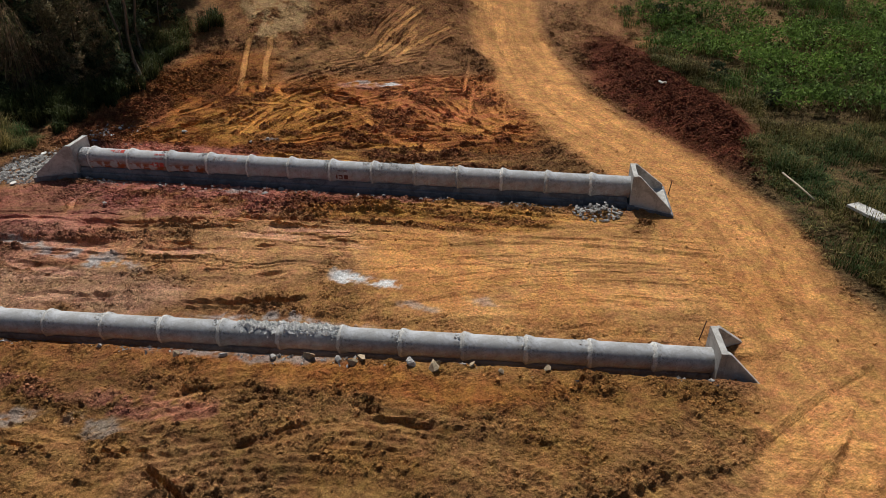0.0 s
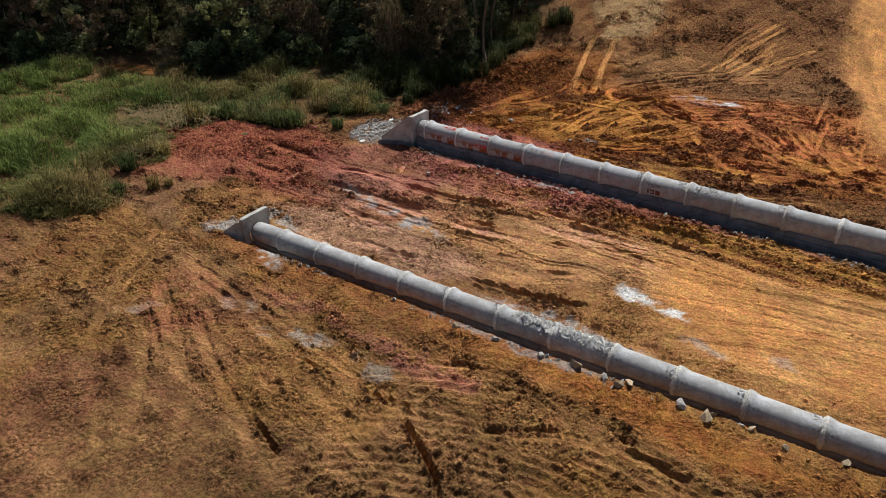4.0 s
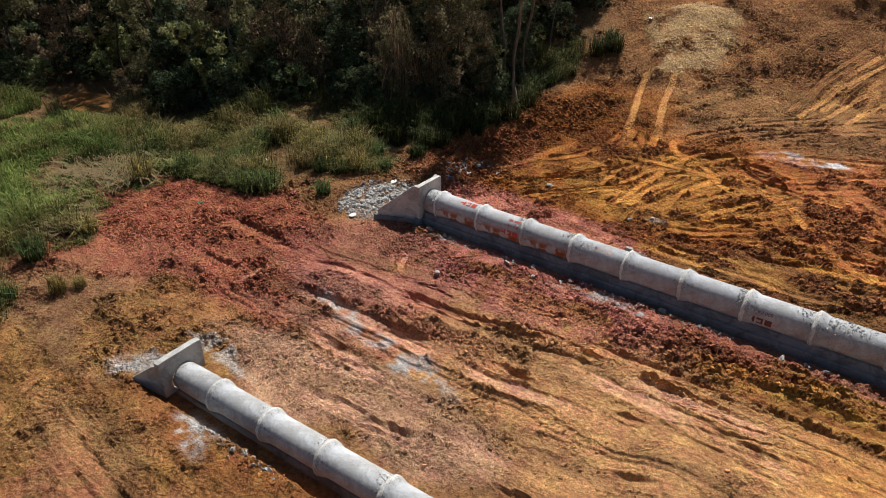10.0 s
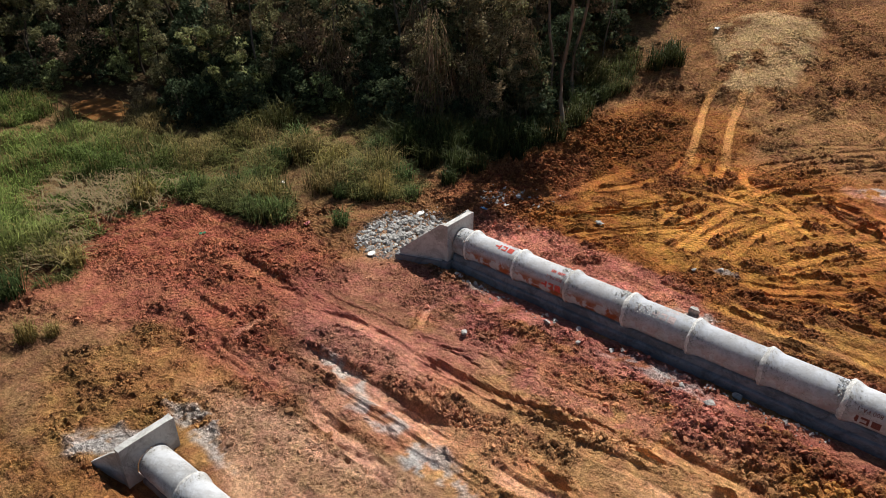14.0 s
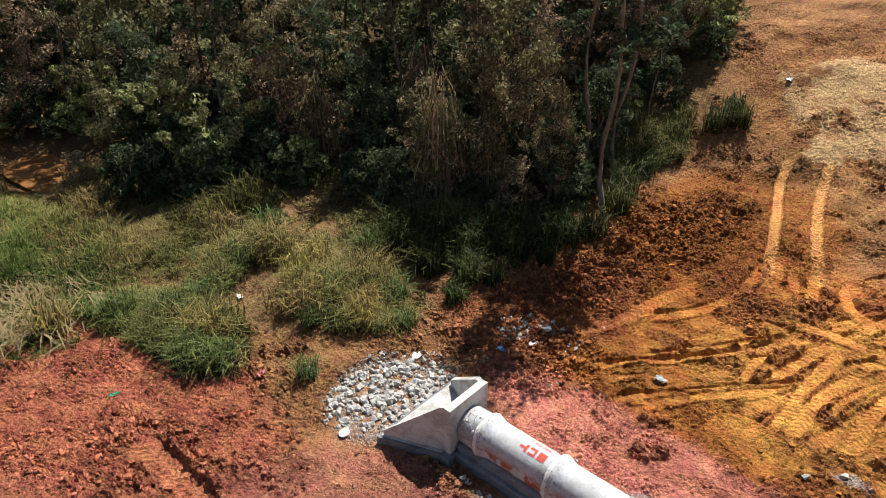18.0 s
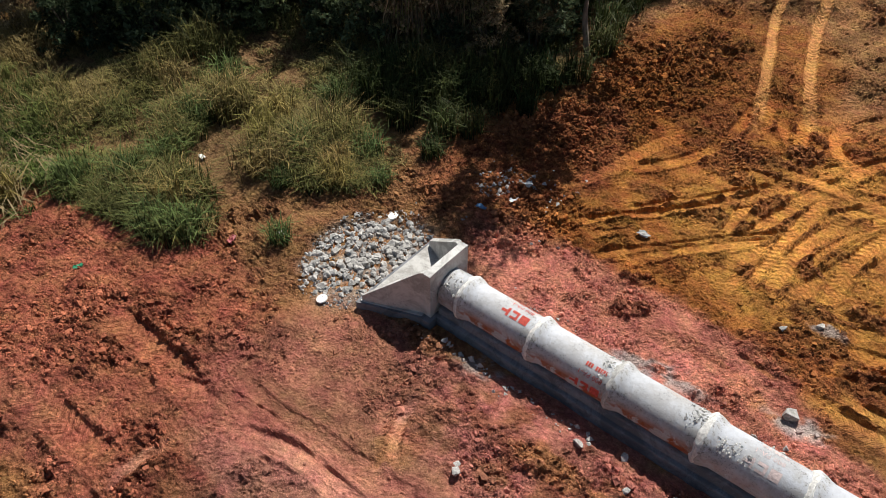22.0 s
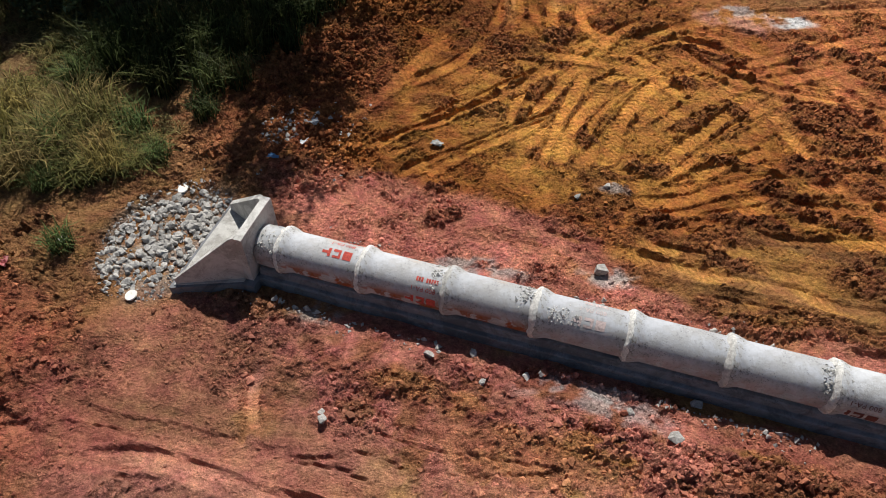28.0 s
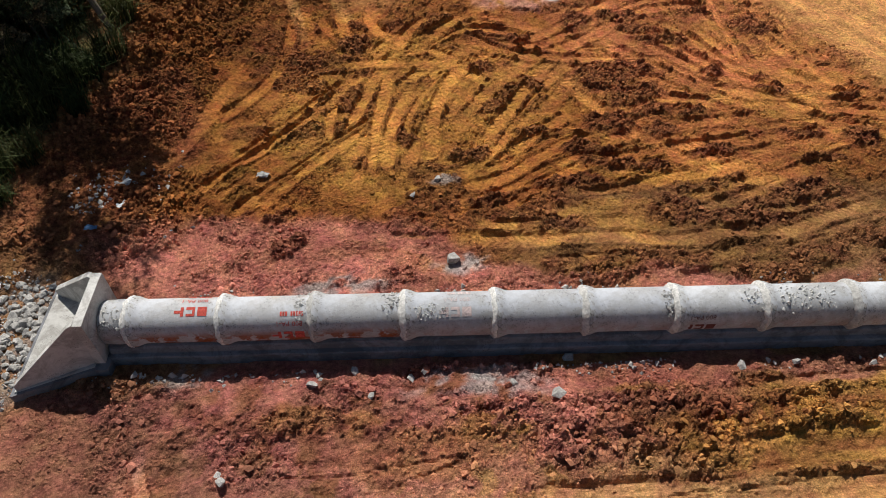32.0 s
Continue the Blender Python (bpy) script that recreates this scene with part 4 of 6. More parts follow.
    # wheel tracks
    press, pale, ridge, along, across, tread = (np.zeros(x.shape) for _ in range(6))
    for k, (width, depth, light, lug, points) in enumerate(TRACKS):
        line = curve_through(points)
        lo, hi = line.min(0) - 1.5, line.max(0) + 1.5
        i0, i1 = np.searchsorted(xs, (lo[0], hi[0]))
        j0, j1 = np.searchsorted(ys, (lo[1], hi[1]))
        if i1 <= i0 or j1 <= j0:
            continue
        box = (slice(j0, j1), slice(i0, i1))
        gx, gy = x[box], y[box]
        s, r = near_line(gx, gy, line, 1.5)
        wob = 0.10 * (fractal(gx, gy, 0.6, 50 + k, 3) - 0.5)
        a = np.abs(s + wob)
        end = step(r, 0.05, 1.0) * (1 - step(r, r.max() - 1.0, r.max() - 0.05))
        worn = step(field(r + 31.7 * k, 0 * r, 2.2, 55), 0.12, 0.5)
        if light == 0:
            worn = 0.75 + 0.2 * worn
        flat = (1 - step(a, width * 0.40, width * 0.52)) * end
        berm = np.exp(-(((a - width * 0.62) / 0.07) ** 2)) * end
        streak = field(s * 1.0, r / 7 + 13.1 * k, 0.07, 57)
        hold = (a < width * 0.74) & (end > 0.25)
        press[box] = np.where(hold, np.maximum(flat * (0.55 + 0.45 * worn), press[box] * 0.5), press[box])
        lift = berm * (0.008 if light >= 0.85 or depth < 0.031 else 0.025 + depth * 0.7) * (0.5 + worn) * fractal(gx, gy, 0.4, 80 + k, 2)
        sink = flat * (depth * (0.25 + 0.75 * worn) - (1 - lug) * 0.035 * (streak - 0.5))
        ridge[box] = np.where(hold, ridge[box] * (1 - 0.8 * flat) + lift - sink, ridge[box])
        tread[box] = np.where(hold, lug, tread[box])
        pale[box] = np.where(hold, light * (0.45 + 0.4 * worn) * (1 + (1 - lug) * 1.2 * (streak - 0.5)), pale[box])
        if 0.4 < light < 0.85 and lug < 0.3 and -11 < points[0][1] < -4.2 and points[0][0] < 12:
            dust = (0.42 * flat * (0.2 + 0.8 * worn) * (0.5 + streak))[..., None]
            soil[box] = soil[box] * (1 - dust) + (PEACH * 0.75 + GREY * 0.1) * dust
        if light >= 0.85:
            dust = (0.65 * flat * (0.4 + 0.6 * worn))[..., None]
            soil[box] = soil[box] * (1 - dust) + TAN * np.array((1.1, 1.1, 1.1)) * dust
        along[box], across[box] = np.where(hold, r, along[box]), np.where(hold, s, across[box])
    red_flat = 1 - step(blob(wx, wy, (1.0, -3.6, 6.0, 2.6), 0), 0.7, 1.1)
    rough *= 1 - 0.35 * red_flat
    soil *= (1 - 0.04 * red_flat + 0.26 * middle * step(wx, -1, 2) + 0.24 * yard * (1 - on_road))[..., None]
    island = 0.7 * back * step(grained(3, 3.0, 0.8, 555), 0.56, 0.62) * (1 - press)
    for cx, cy, rx, ry in ISLANDS_NEAR + ISLANDS_FAR:
        near = (slice(*np.searchsorted(ys, (cy - 2 * ry - 1, cy + 2 * ry + 1))), slice(*np.searchsorted(xs, (cx - 2 * rx - 1, cx + 2 * rx + 1))))
        gx, gy = x[near] + 0.5 * (wx - x)[near], y[near] + 0.5 * (wy - y)[near]
        island[near] = np.maximum(island[near], (1 - step(blob(gx + 0.5 * (fractal(gx, gy, 0.5, 557, 3) - 0.5), gy + 0.5 * (fractal(gx, gy, 0.5, 558, 3) - 0.5), (cx, cy, rx, ry), 4), 0.65, 1.2)))
    berm_a = (1 - step(blob(wx, wy, (14.5, 2.0, 8.5, 0.5), 1), 0.6, 1.15)) * (1 - on_road)
    island = np.maximum(island, 0.85 * berm_a * step(fractal(x, y, 1.1, 559, 3), 0.36, 0.5))
    lay(DARK * 1.3 + BROWN * 0.25, 0.6 * island)
    rough = np.maximum(rough * (1 - 0.40 * back), 1.1 * island)
    press *= 1 - 0.85 * island
    # unpressed soil is coloured darker for the shade among its clods
    soil *= (1 - (0.10 * rear + 0.08 * middle) * (1 - press))[..., None]
    z += 0.06 * island
    z += ridge
    rough *= 1 - 0.8 * press
    torn = step(fractal(x, y, 0.45, 63, 4, 0.65), 0.36, 0.54)
    for colour, box, turn, strength in PATCHES_SMALL:
        if colour[2] > 0.2:
            rough *= 1 - 0.7 * (1 - step(blob(x, y, box, turn), 0.7, 1.2))
        lay(colour, torn * strength * (1 - step(blob(x + 0.7 * (wx - x) + 0.5 * (fractal(x, y, 0.5, 61, 3) - 0.5), y + 0.5 * (wy - y) + 0.5 * (fractal(x, y, 0.5, 62, 3) - 0.5), box, turn), 0.6, 1.25)))
    # clods and lumps
    lumps = np.abs(fractal(x, y, 0.55, 71, 3, 0.6) - 0.5) * 2
    fine = fractal(x, y, 0.22, 75, 2, 0.6)
    z += rough * (0.26 * (0.4 - lumps) + 0.20 * (fine - 0.5)) + 0.03 * (fine - 0.5)
    grit = lattice(np.round(x / 0.01), np.round(y / 0.01), 7) - 0.5
    clod = np.clip(rough, 0, 1.25) * step(fractal(x, y, 1.8, 83, 3, 0.6), 0.36, 0.62)
    clod = clod * (1 - 0.5 * back) * np.where(y < -13.6, 0.4, 1.0)
    for size, tall, seed in ((0.42, 0.15, 601), (0.25, 0.14, 611), (0.15, 0.09, 621)):
        d1, d2, pick = cells(x + 0.25 * (fractal(x, y, 0.3, 85, 2) - 0.5), y + 0.25 * (fractal(x, y, 0.3, 86, 2) - 0.5), size, seed)
        dome_up = step(d2 - d1, 0.02, 0.30) * np.clip(1.15 - d1, 0, 1)
        z += clod * tall * (pick ** 2) * dome_up
        soil *= (1 + 0.35 * np.clip(clod, 0, 1) * (pick - 0.5) * step(d2 - d1, 0.05, 0.2))[..., None]
    z += (0.008 + 0.075 * np.clip(rough, 0, 1.2) * (0.35 + 0.9 * fractal(x, y, 0.9, 78, 3, 0.6))) * grit
    tone = fractal(x, y, 1.6, 77, 4, 0.6)
    soil *= (0.80 + 0.40 * tone)[..., None] * np.array((1.09, 1.10, 1.11))
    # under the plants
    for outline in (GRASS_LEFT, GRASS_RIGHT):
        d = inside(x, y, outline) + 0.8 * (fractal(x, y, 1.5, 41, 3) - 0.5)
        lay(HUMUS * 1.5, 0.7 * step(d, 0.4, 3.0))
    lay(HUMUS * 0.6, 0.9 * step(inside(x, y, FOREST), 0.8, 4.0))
    creek = 1 - step(blob(x, y, (-27.3, 0.1, 4.0, 2.8), 0), 0.5, 1.2)
    z -= 0.6 * creek
    lay(BROWN * 0.55, creek)
    n, m = x.shape
    ids = np.arange(n * m).reshape(n, m)
    faces = np.stack([ids[:-1, :-1], ids[:-1, 1:], ids[1:, 1:], ids[1:, :-1]], -1).reshape(-1, 4)
    me = arrays("ground", np.stack([x, y, z], -1).reshape(-1, 3), faces, SOIL, False)
    paint(me, "tread", np.stack([press, along, across], -1).reshape(-1, 3))
    a = me.attributes.new("pale", "FLOAT", "POINT")
    a.data.foreach_set("value", pale.astype(np.float32).ravel())
    a = me.attributes.new("loose", "FLOAT", "POINT")
    a.data.foreach_set("value", np.clip(rough, 0, 1.2).astype(np.float32).ravel())
    a = me.attributes.new("lug", "FLOAT", "POINT")
    a.data.foreach_set("value", tread.astype(np.float32).ravel())
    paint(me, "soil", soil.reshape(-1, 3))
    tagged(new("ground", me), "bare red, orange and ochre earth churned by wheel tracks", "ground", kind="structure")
    return xs, ys, z, soil, rough


XS, YS, ZS, SOILS, ROUGH = ground_sheet()


def cell(x, y):
    i = np.clip(np.searchsorted(XS, x) - 1, 0, len(XS) - 2)
    j = np.clip(np.searchsorted(YS, y) - 1, 0, len(YS) - 2)
    return i, j


def height(x, y):
    """Height of the ground sheet."""
    i, j = cell(x, y)
    fx, fy = (x - XS[i]) / (XS[i + 1] - XS[i]), (y - YS[j]) / (YS[j + 1] - YS[j])
    return (ZS[j, i] * (1 - fx) + ZS[j, i + 1] * fx) * (1 - fy) + (ZS[j + 1, i] * (1 - fx) + ZS[j + 1, i + 1] * fx) * fy


# ---- pipelines ----
R_PIPE, R_BELL = 0.49, 0.565


def lathe(profile, n=40):
    """A turned body about the x axis from (x, radius) pairs."""
    bm = bmesh.new()
    rings = []
    for x, r in profile:
        rings.append([bm.verts.new((x, r * math.sin(2 * math.pi * k / n), r * math.cos(2 * math.pi * k / n))) for k in range(n)])
    for a, b in zip(rings[:-1], rings[1:]):
        for k in range(n):
            f = bm.faces.new((a[k], a[(k + 1) % n], b[(k + 1) % n], b[k]))
            f.smooth = True
    return bm


def pipe_mesh(length):
    inner = 0.40
    return lathe([(0.14, inner), (0.14, 0.50), (0.0, 0.51), (0.0, R_BELL - 0.012), (0.012, R_BELL), (0.10, R_BELL), (0.16, R_BELL - 0.012), (0.26, R_PIPE + 0.022), (0.34, R_PIPE), (length * 0.5, R_PIPE), (length + 0.05, R_PIPE), (length + 0.06, R_PIPE - 0.01), (length + 0.06, inner), (0.14, inner)])


def stub_mesh(length):
    return lathe([(0, 0.40), (0, R_PIPE - 0.015), (0.015, R_PIPE), (length * 0.6, R_PIPE + 0.012), (length, R_PIPE), (length, 0.40), (0, 0.40)])


def mortar_mesh(seed):
    """A hand-laid fillet of mortar in front of a bell, uneven, with splats."""
    rng = random.Random(seed)
    n = 64
    bm = lathe([(-0.075, R_PIPE - 0.005), (-0.05, R_PIPE + 0.02), (-0.02, R_PIPE + 0.055), (0.01, R_BELL + 0.008), (0.04, R_BELL + 0.012), (0.075, R_BELL - 0.006)], n)
    for v in bm.verts:
        a = math.atan2(v.co.y, v.co.z)
        w = noise.noise(Vector((a * 3.1, seed * 3.7, v.co.x * 9)))
        v.co.x += 0.055 * w * (1 if v.co.x > 0.03 or v.co.x < -0.04 else 0.3) + rng.uniform(-0.008, 0.008)
        s = 1 + 0.022 * noise.noise(Vector((a * 9, seed, v.co.x * 30)))
        v.co.y *= s
        v.co.z *= s
    return bm


def wrapped(shapes, angle, radius, flip=True):
    """Flat shapes (lists of x, y outlines) bent round a pipe at an angle from its crown; they read from the far side."""
    bm = bmesh.new()
    for outline in shapes:
        face = []
        for u, v in outline:
            a = angle + v / radius
            face.append(bm.verts.new((-u, -radius * math.sin(a), radius * math.cos(a))))
        bm.faces.new(face)
    return bm


def boxed(u0, u1, v0, v1, cuts=3):
    """A box outline in strips, to follow the curve of the pipe."""
    out = []
    for k in range(cuts):
        a, b = v0 + (v1 - v0) * k / cuts, v0 + (v1 - v0) * (k + 1) / cuts
        out.append([(u0, a), (u1, a), (u1, b), (u0, b)])
    return out


def letters(text, size):
    """Outlines of words in the built-in font as small faces, letter by letter."""
    data = bpy.data.curves.new("words", "FONT")
    data.body, data.size, data.resolution_u = text, size, 2
    ob = bpy.data.objects.new("words", data)
    scene.collection.objects.link(ob)
    dg = bpy.context.evaluated_depsgraph_get()
    me = bpy.data.meshes.new_from_object(ob.evaluated_get(dg))
    glyphs = []
    for p in me.polygons:
        mine = set(p.vertices)
        touching = [g for g in glyphs if g[0] & mine]
        polys = [[(me.vertices[i].co.x, me.vertices[i].co.y) for i in p.vertices]]
        for g in touching:
            mine |= g[0]
            polys += g[1]
            glyphs.remove(g)
        glyphs.append((mine, polys))
    shapes = [g[1] for g in glyphs]
    bpy.data.objects.remove(ob)
    bpy.data.curves.remove(data)
    bpy.data.meshes.remove(me)
    return shapes


def chunky_mark(s):
    """Three heavy blocks: the maker's mark as plain shapes."""
    return boxed(0, 0.15 * s, 0, 0.16 * s) + boxed(0.19 * s, 0.33 * s, 0, 0.05 * s, 1) + boxed(0.19 * s, 0.23 * s, 0.05 * s, 0.16 * s) + boxed(0.23 * s, 0.33 * s, 0.12 * s, 0.16 * s, 1) + boxed(0.37 * s, 0.42 * s, 0, 0.16 * s) + boxed(0.42 * s, 0.52 * s, 0.06 * s, 0.11 * s, 1)


def mesh_of(name, bm, mat):
    me = bpy.data.meshes.new(name)
    bm.to_mesh(me)
    bm.free()
    me.materials.append(mat)
    return me


def bed_mesh(x0, x1, top, bottom, seed):
    """The cast bed under a pipeline: a haunched strip with rough edges."""
    bm = bmesh.new()
    n = int((x1 - x0) / 0.25)
    rows = []
    for k in range(n + 1):
        x = x0 + (x1 - x0) * k / n
        w = 0.03 * noise.noise(Vector((x * 0.8, seed, 0)))
        q = 0.02 * noise.noise(Vector((x * 2.5, seed, 5)))
        prof = [(-0.62 + w, bottom), (-0.61 + w, -0.57 + q), (-0.59 + w, -0.54 + q), (-0.50, -0.52 + q), (-0.48, top - 0.07), (-0.45, top - 0.03), (-0.38, top + q)]
        prof += [(-a, b) for a, b in prof[::-1]]
        rows.append([bm.verts.new((x, y, z)) for y, z in prof])
    for a, b in zip(rows[:-1], rows[1:]):
        for k in range(len(a) - 1):
            bm.faces.new((a[k], b[k], b[k + 1], a[k + 1]))
    bm.faces.new(rows[0])
    bm.faces.new(rows[-1][::-1])
    return bm


def bevelled(bm, width=0.015):
    bmesh.ops.bevel(bm, geom=list(bm.edges), offset=width, segments=2, affect="EDGES", profile=0.6)
    return bm


def solid(sections):
    """A closed body through sections of equal corner counts."""
    bm = bmesh.new()
    rows = [[bm.verts.new(p) for p in s] for s in sections]
    k = len(rows[0])
    for a, b in zip(rows[:-1], rows[1:]):
        for i in range(k):
            bm.faces.new((a[i], a[(i + 1) % k], b[(i + 1) % k], b[i]))
    bm.faces.new(rows[0][::-1])
    bm.faces.new(rows[-1])
    bmesh.ops.recalc_face_normals(bm, faces=bm.faces)
    return bm


def headwall(m, label, notch=0.0):
    """A flared outlet: wall, two wings that slope to the toe, a sill slab and a footing. x points outwards, z = 0 at the pipe's middle."""
    ob = thing("culvert_headwall", m, label, "headwall", "pipe headwalls")
    lo, top, w = -0.62, 0.86, 0.72
    n = 40
    bm = bmesh.new()
    outer = [(-w, top), (w, top), (w + 0.05, lo), (-w - 0.05, lo)]
    faces = []
    for x in (0.0, 0.20):
        ring, hole = [], []
        for k in range(n):
            a = 2 * math.pi * (k + 0.5) / n
            hole.append(bm.verts.new((x, 0.42 * math.sin(a), 0.42 * math.cos(a))))
            d = 1e9
            c, s = math.cos(a), math.sin(a)
            d = min(d, top / c if c > 1e-6 else 1e9, lo / c if c < -1e-6 else 1e9, w / abs(s) if abs(s) > 1e-6 else 1e9)
            ring.append(bm.verts.new((x, d * s, d * c)))
        faces.append((ring, hole))
    for k in range(n):
        j = (k + 1) % n
        (ra, ha), (rb, hb) = faces
        bm.faces.new((ra[k], ra[j], ha[j], ha[k]))
        bm.faces.new((rb[j], rb[k], hb[k], hb[j]))
        bm.faces.new((ra[j], ra[k], rb[k], rb[j]))
        bm.faces.new((ha[k], ha[j], hb[j], hb[k]))
    bmesh.ops.recalc_face_normals(bm, faces=bm.faces)
    part("back_wall", bm, CAST, ob)
    for s in (-1, 1):
        a, t = 0.20, 0.16
        toe_y, toe_x, toe_z = 1.38, 1.68, -0.36
        sec0 = [(a, s * (w - t), lo), (a, s * w, lo), (a, s * w, top - notch), (a, s * (w - t), top - notch)]
        mid = [(a + 0.10, s * (w - t + 0.05), lo), (a + 0.10, s * (w + 0.05), lo), (a + 0.10, s * (w + 0.05), top - 0.02 - notch), (a + 0.10, s * (w - t + 0.05), top - 0.02 - notch)]
        sec1 = [(toe_x, s * (toe_y - t), lo), (toe_x, s * toe_y, lo), (toe_x, s * toe_y, toe_z), (toe_x, s * (toe_y - t), toe_z)]
        part("wing_wall", bevelled(solid([sec0, mid, sec1]), 0.012), CAST, ob)
    slab = solid([[(0.2, -w - 0.1, lo - 0.25), (0.2, w + 0.1, lo - 0.25), (0.2, w + 0.1, lo + 0.1), (0.2, -w - 0.1, lo + 0.1)], [(1.72, -1.42, lo - 0.25), (1.72, 1.42, lo - 0.25), (1.72, 1.42, lo + 0.1), (1.72, -1.42, lo + 0.1)]])
    part("apron_slab", bevelled(slab, 0.012), CAST, ob)
    low, brim = lo - 0.3, lo + 0.07
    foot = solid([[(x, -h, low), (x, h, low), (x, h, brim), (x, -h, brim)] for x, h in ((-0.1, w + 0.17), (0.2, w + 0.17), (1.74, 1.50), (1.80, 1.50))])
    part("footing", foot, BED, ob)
    return ob


def mark_words(pipe, angle, x, bars=True, ink=None):
    """Stencilled marks on a pipe: a line of bars, the size and class, and the maker's blocks."""
    r = R_PIPE + 0.007
    ink = ink or STENCIL
    def stamp(name, shapes, turn, dx):
        b = wrapped(shapes, turn, r)
        bmesh.ops.translate(b, verts=b.verts, vec=(dx, 0, 0))
        part(name, b, ink, pipe)

    if bars:
        for k in range(9):
            if k != 5:
                stamp("stencil_bar", boxed(0.058 * k, 0.058 * k + 0.043, 0, 0.10, 2), angle - 0.44, x)
    for glyph in letters("800 PA-1", 0.155):
        stamp("stencil_letter", glyph, angle, x - 0.02)
    stamp("stencil_mark", chunky_mark(1.35), angle + 0.48, x)


def pipeline(m, count, pitch, first, last, label, seed, bed_top, mud=0):
    ob = thing("concrete_pipeline", m, label, "pipeline", "pipelines")
    me = mesh_of("pipe", pipe_mesh(pitch), PIPE)
    end = mesh_of("pipe", pipe_mesh(last), PIPE)
    mortars = [mesh_of("mortar_joint", mortar_mesh(seed + k), MORTAR) for k in range(5)]
    rng = random.Random(seed)
    pipes = []
    part("pipe_stub", stub_mesh(first), PIPE, ob).matrix_basis = pose(-first, 0, 0)
    muddy = mesh_of("pipe", pipe_mesh(pitch), MUDDY_PIPE)
    clean = mesh_of("pipe", pipe_mesh(pitch), CLEAN_PIPE)
    for k in range(count):
        p = under("pipe", muddy if k < mud else clean if k < 2 * mud else me if k < count - 1 else end, ob, pose(k * pitch, rng.uniform(-0.006, 0.006), rng.uniform(-0.006, 0.006)))
        under("mortar_joint", mortars[k % 5], p, pose(0, 0, 0, rng.uniform(-12, 12)))
        pipes.append(p)
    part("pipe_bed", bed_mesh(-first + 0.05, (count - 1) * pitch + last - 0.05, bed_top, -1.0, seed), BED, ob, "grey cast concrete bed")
    return ob, pipes


A_FRAME = pose(0, 0, 0.73)
line_a, pipes_a = pipeline(A_FRAME, 13, 2.0, 0.56, 1.72, "grey concrete pipeline of socketed pipes on a cast bed, mortared joints", 1, -0.30, 3)
mark_words(pipes_a[0], radians(-25), 1.78)
mark_words(pipes_a[1], radians(46), 1.86)
mark_words(pipes_a[3], radians(-8), 1.5, True, FADED_STENCIL)
mark_words(pipes_a[6], radians(58), 0.9, False, DARK_STENCIL)
headwall(pose(-0.58, 0, 0.73, 0, 0, 180), "grey concrete headwall with sloping wings beside broken stone")
headwall(pose(25.76, 0, 0.73), "grey cast concrete headwall with sloping wings on the haul road side")
B_FRAME = Matrix.Translation(B_START) @ Matrix.Rotation(B_ANGLE, 4, "Z")
line_b, pipes_b = pipeline(B_FRAME @ Matrix.Translation((0, 0, 0.025)) @ Matrix.Diagonal((1, 0.845, 0.845, 1)), 13, B_PITCH, 1.5, 1.80, "half-buried grey concrete pipeline with mortar-smeared joints", 21, -0.30)
headwall(B_FRAME @ pose(-1.52, 0, 0, 0, 0, 180), "low grey concrete headwall at the end of the half-buried pipeline", 0.16)
headwall(B_FRAME @ pose(12 * B_PITCH + 1.82, 0, 0), "grey concrete headwall of the half-buried pipeline by the turning track")


# ---- loose soil ----
def rock_shape(seed, n=14):
    """An angular stone of unit size: the hull of a few points on a ball."""
    rng = random.Random(seed)
    bm = bmesh.new()
    for k in range(n):
        v = Vector((rng.gauss(0, 1), rng.gauss(0, 1), rng.gauss(0, 1))).normalized()
        v *= rng.uniform(0.78, 1.0)
        bm.verts.new((v.x * 0.5, v.y * 0.42, v.z * 0.34))
    bmesh.ops.convex_hull(bm, input=bm.verts)
    bmesh.ops.delete(bm, geom=[v for v in bm.verts if not v.link_faces], context="VERTS")
    return bm


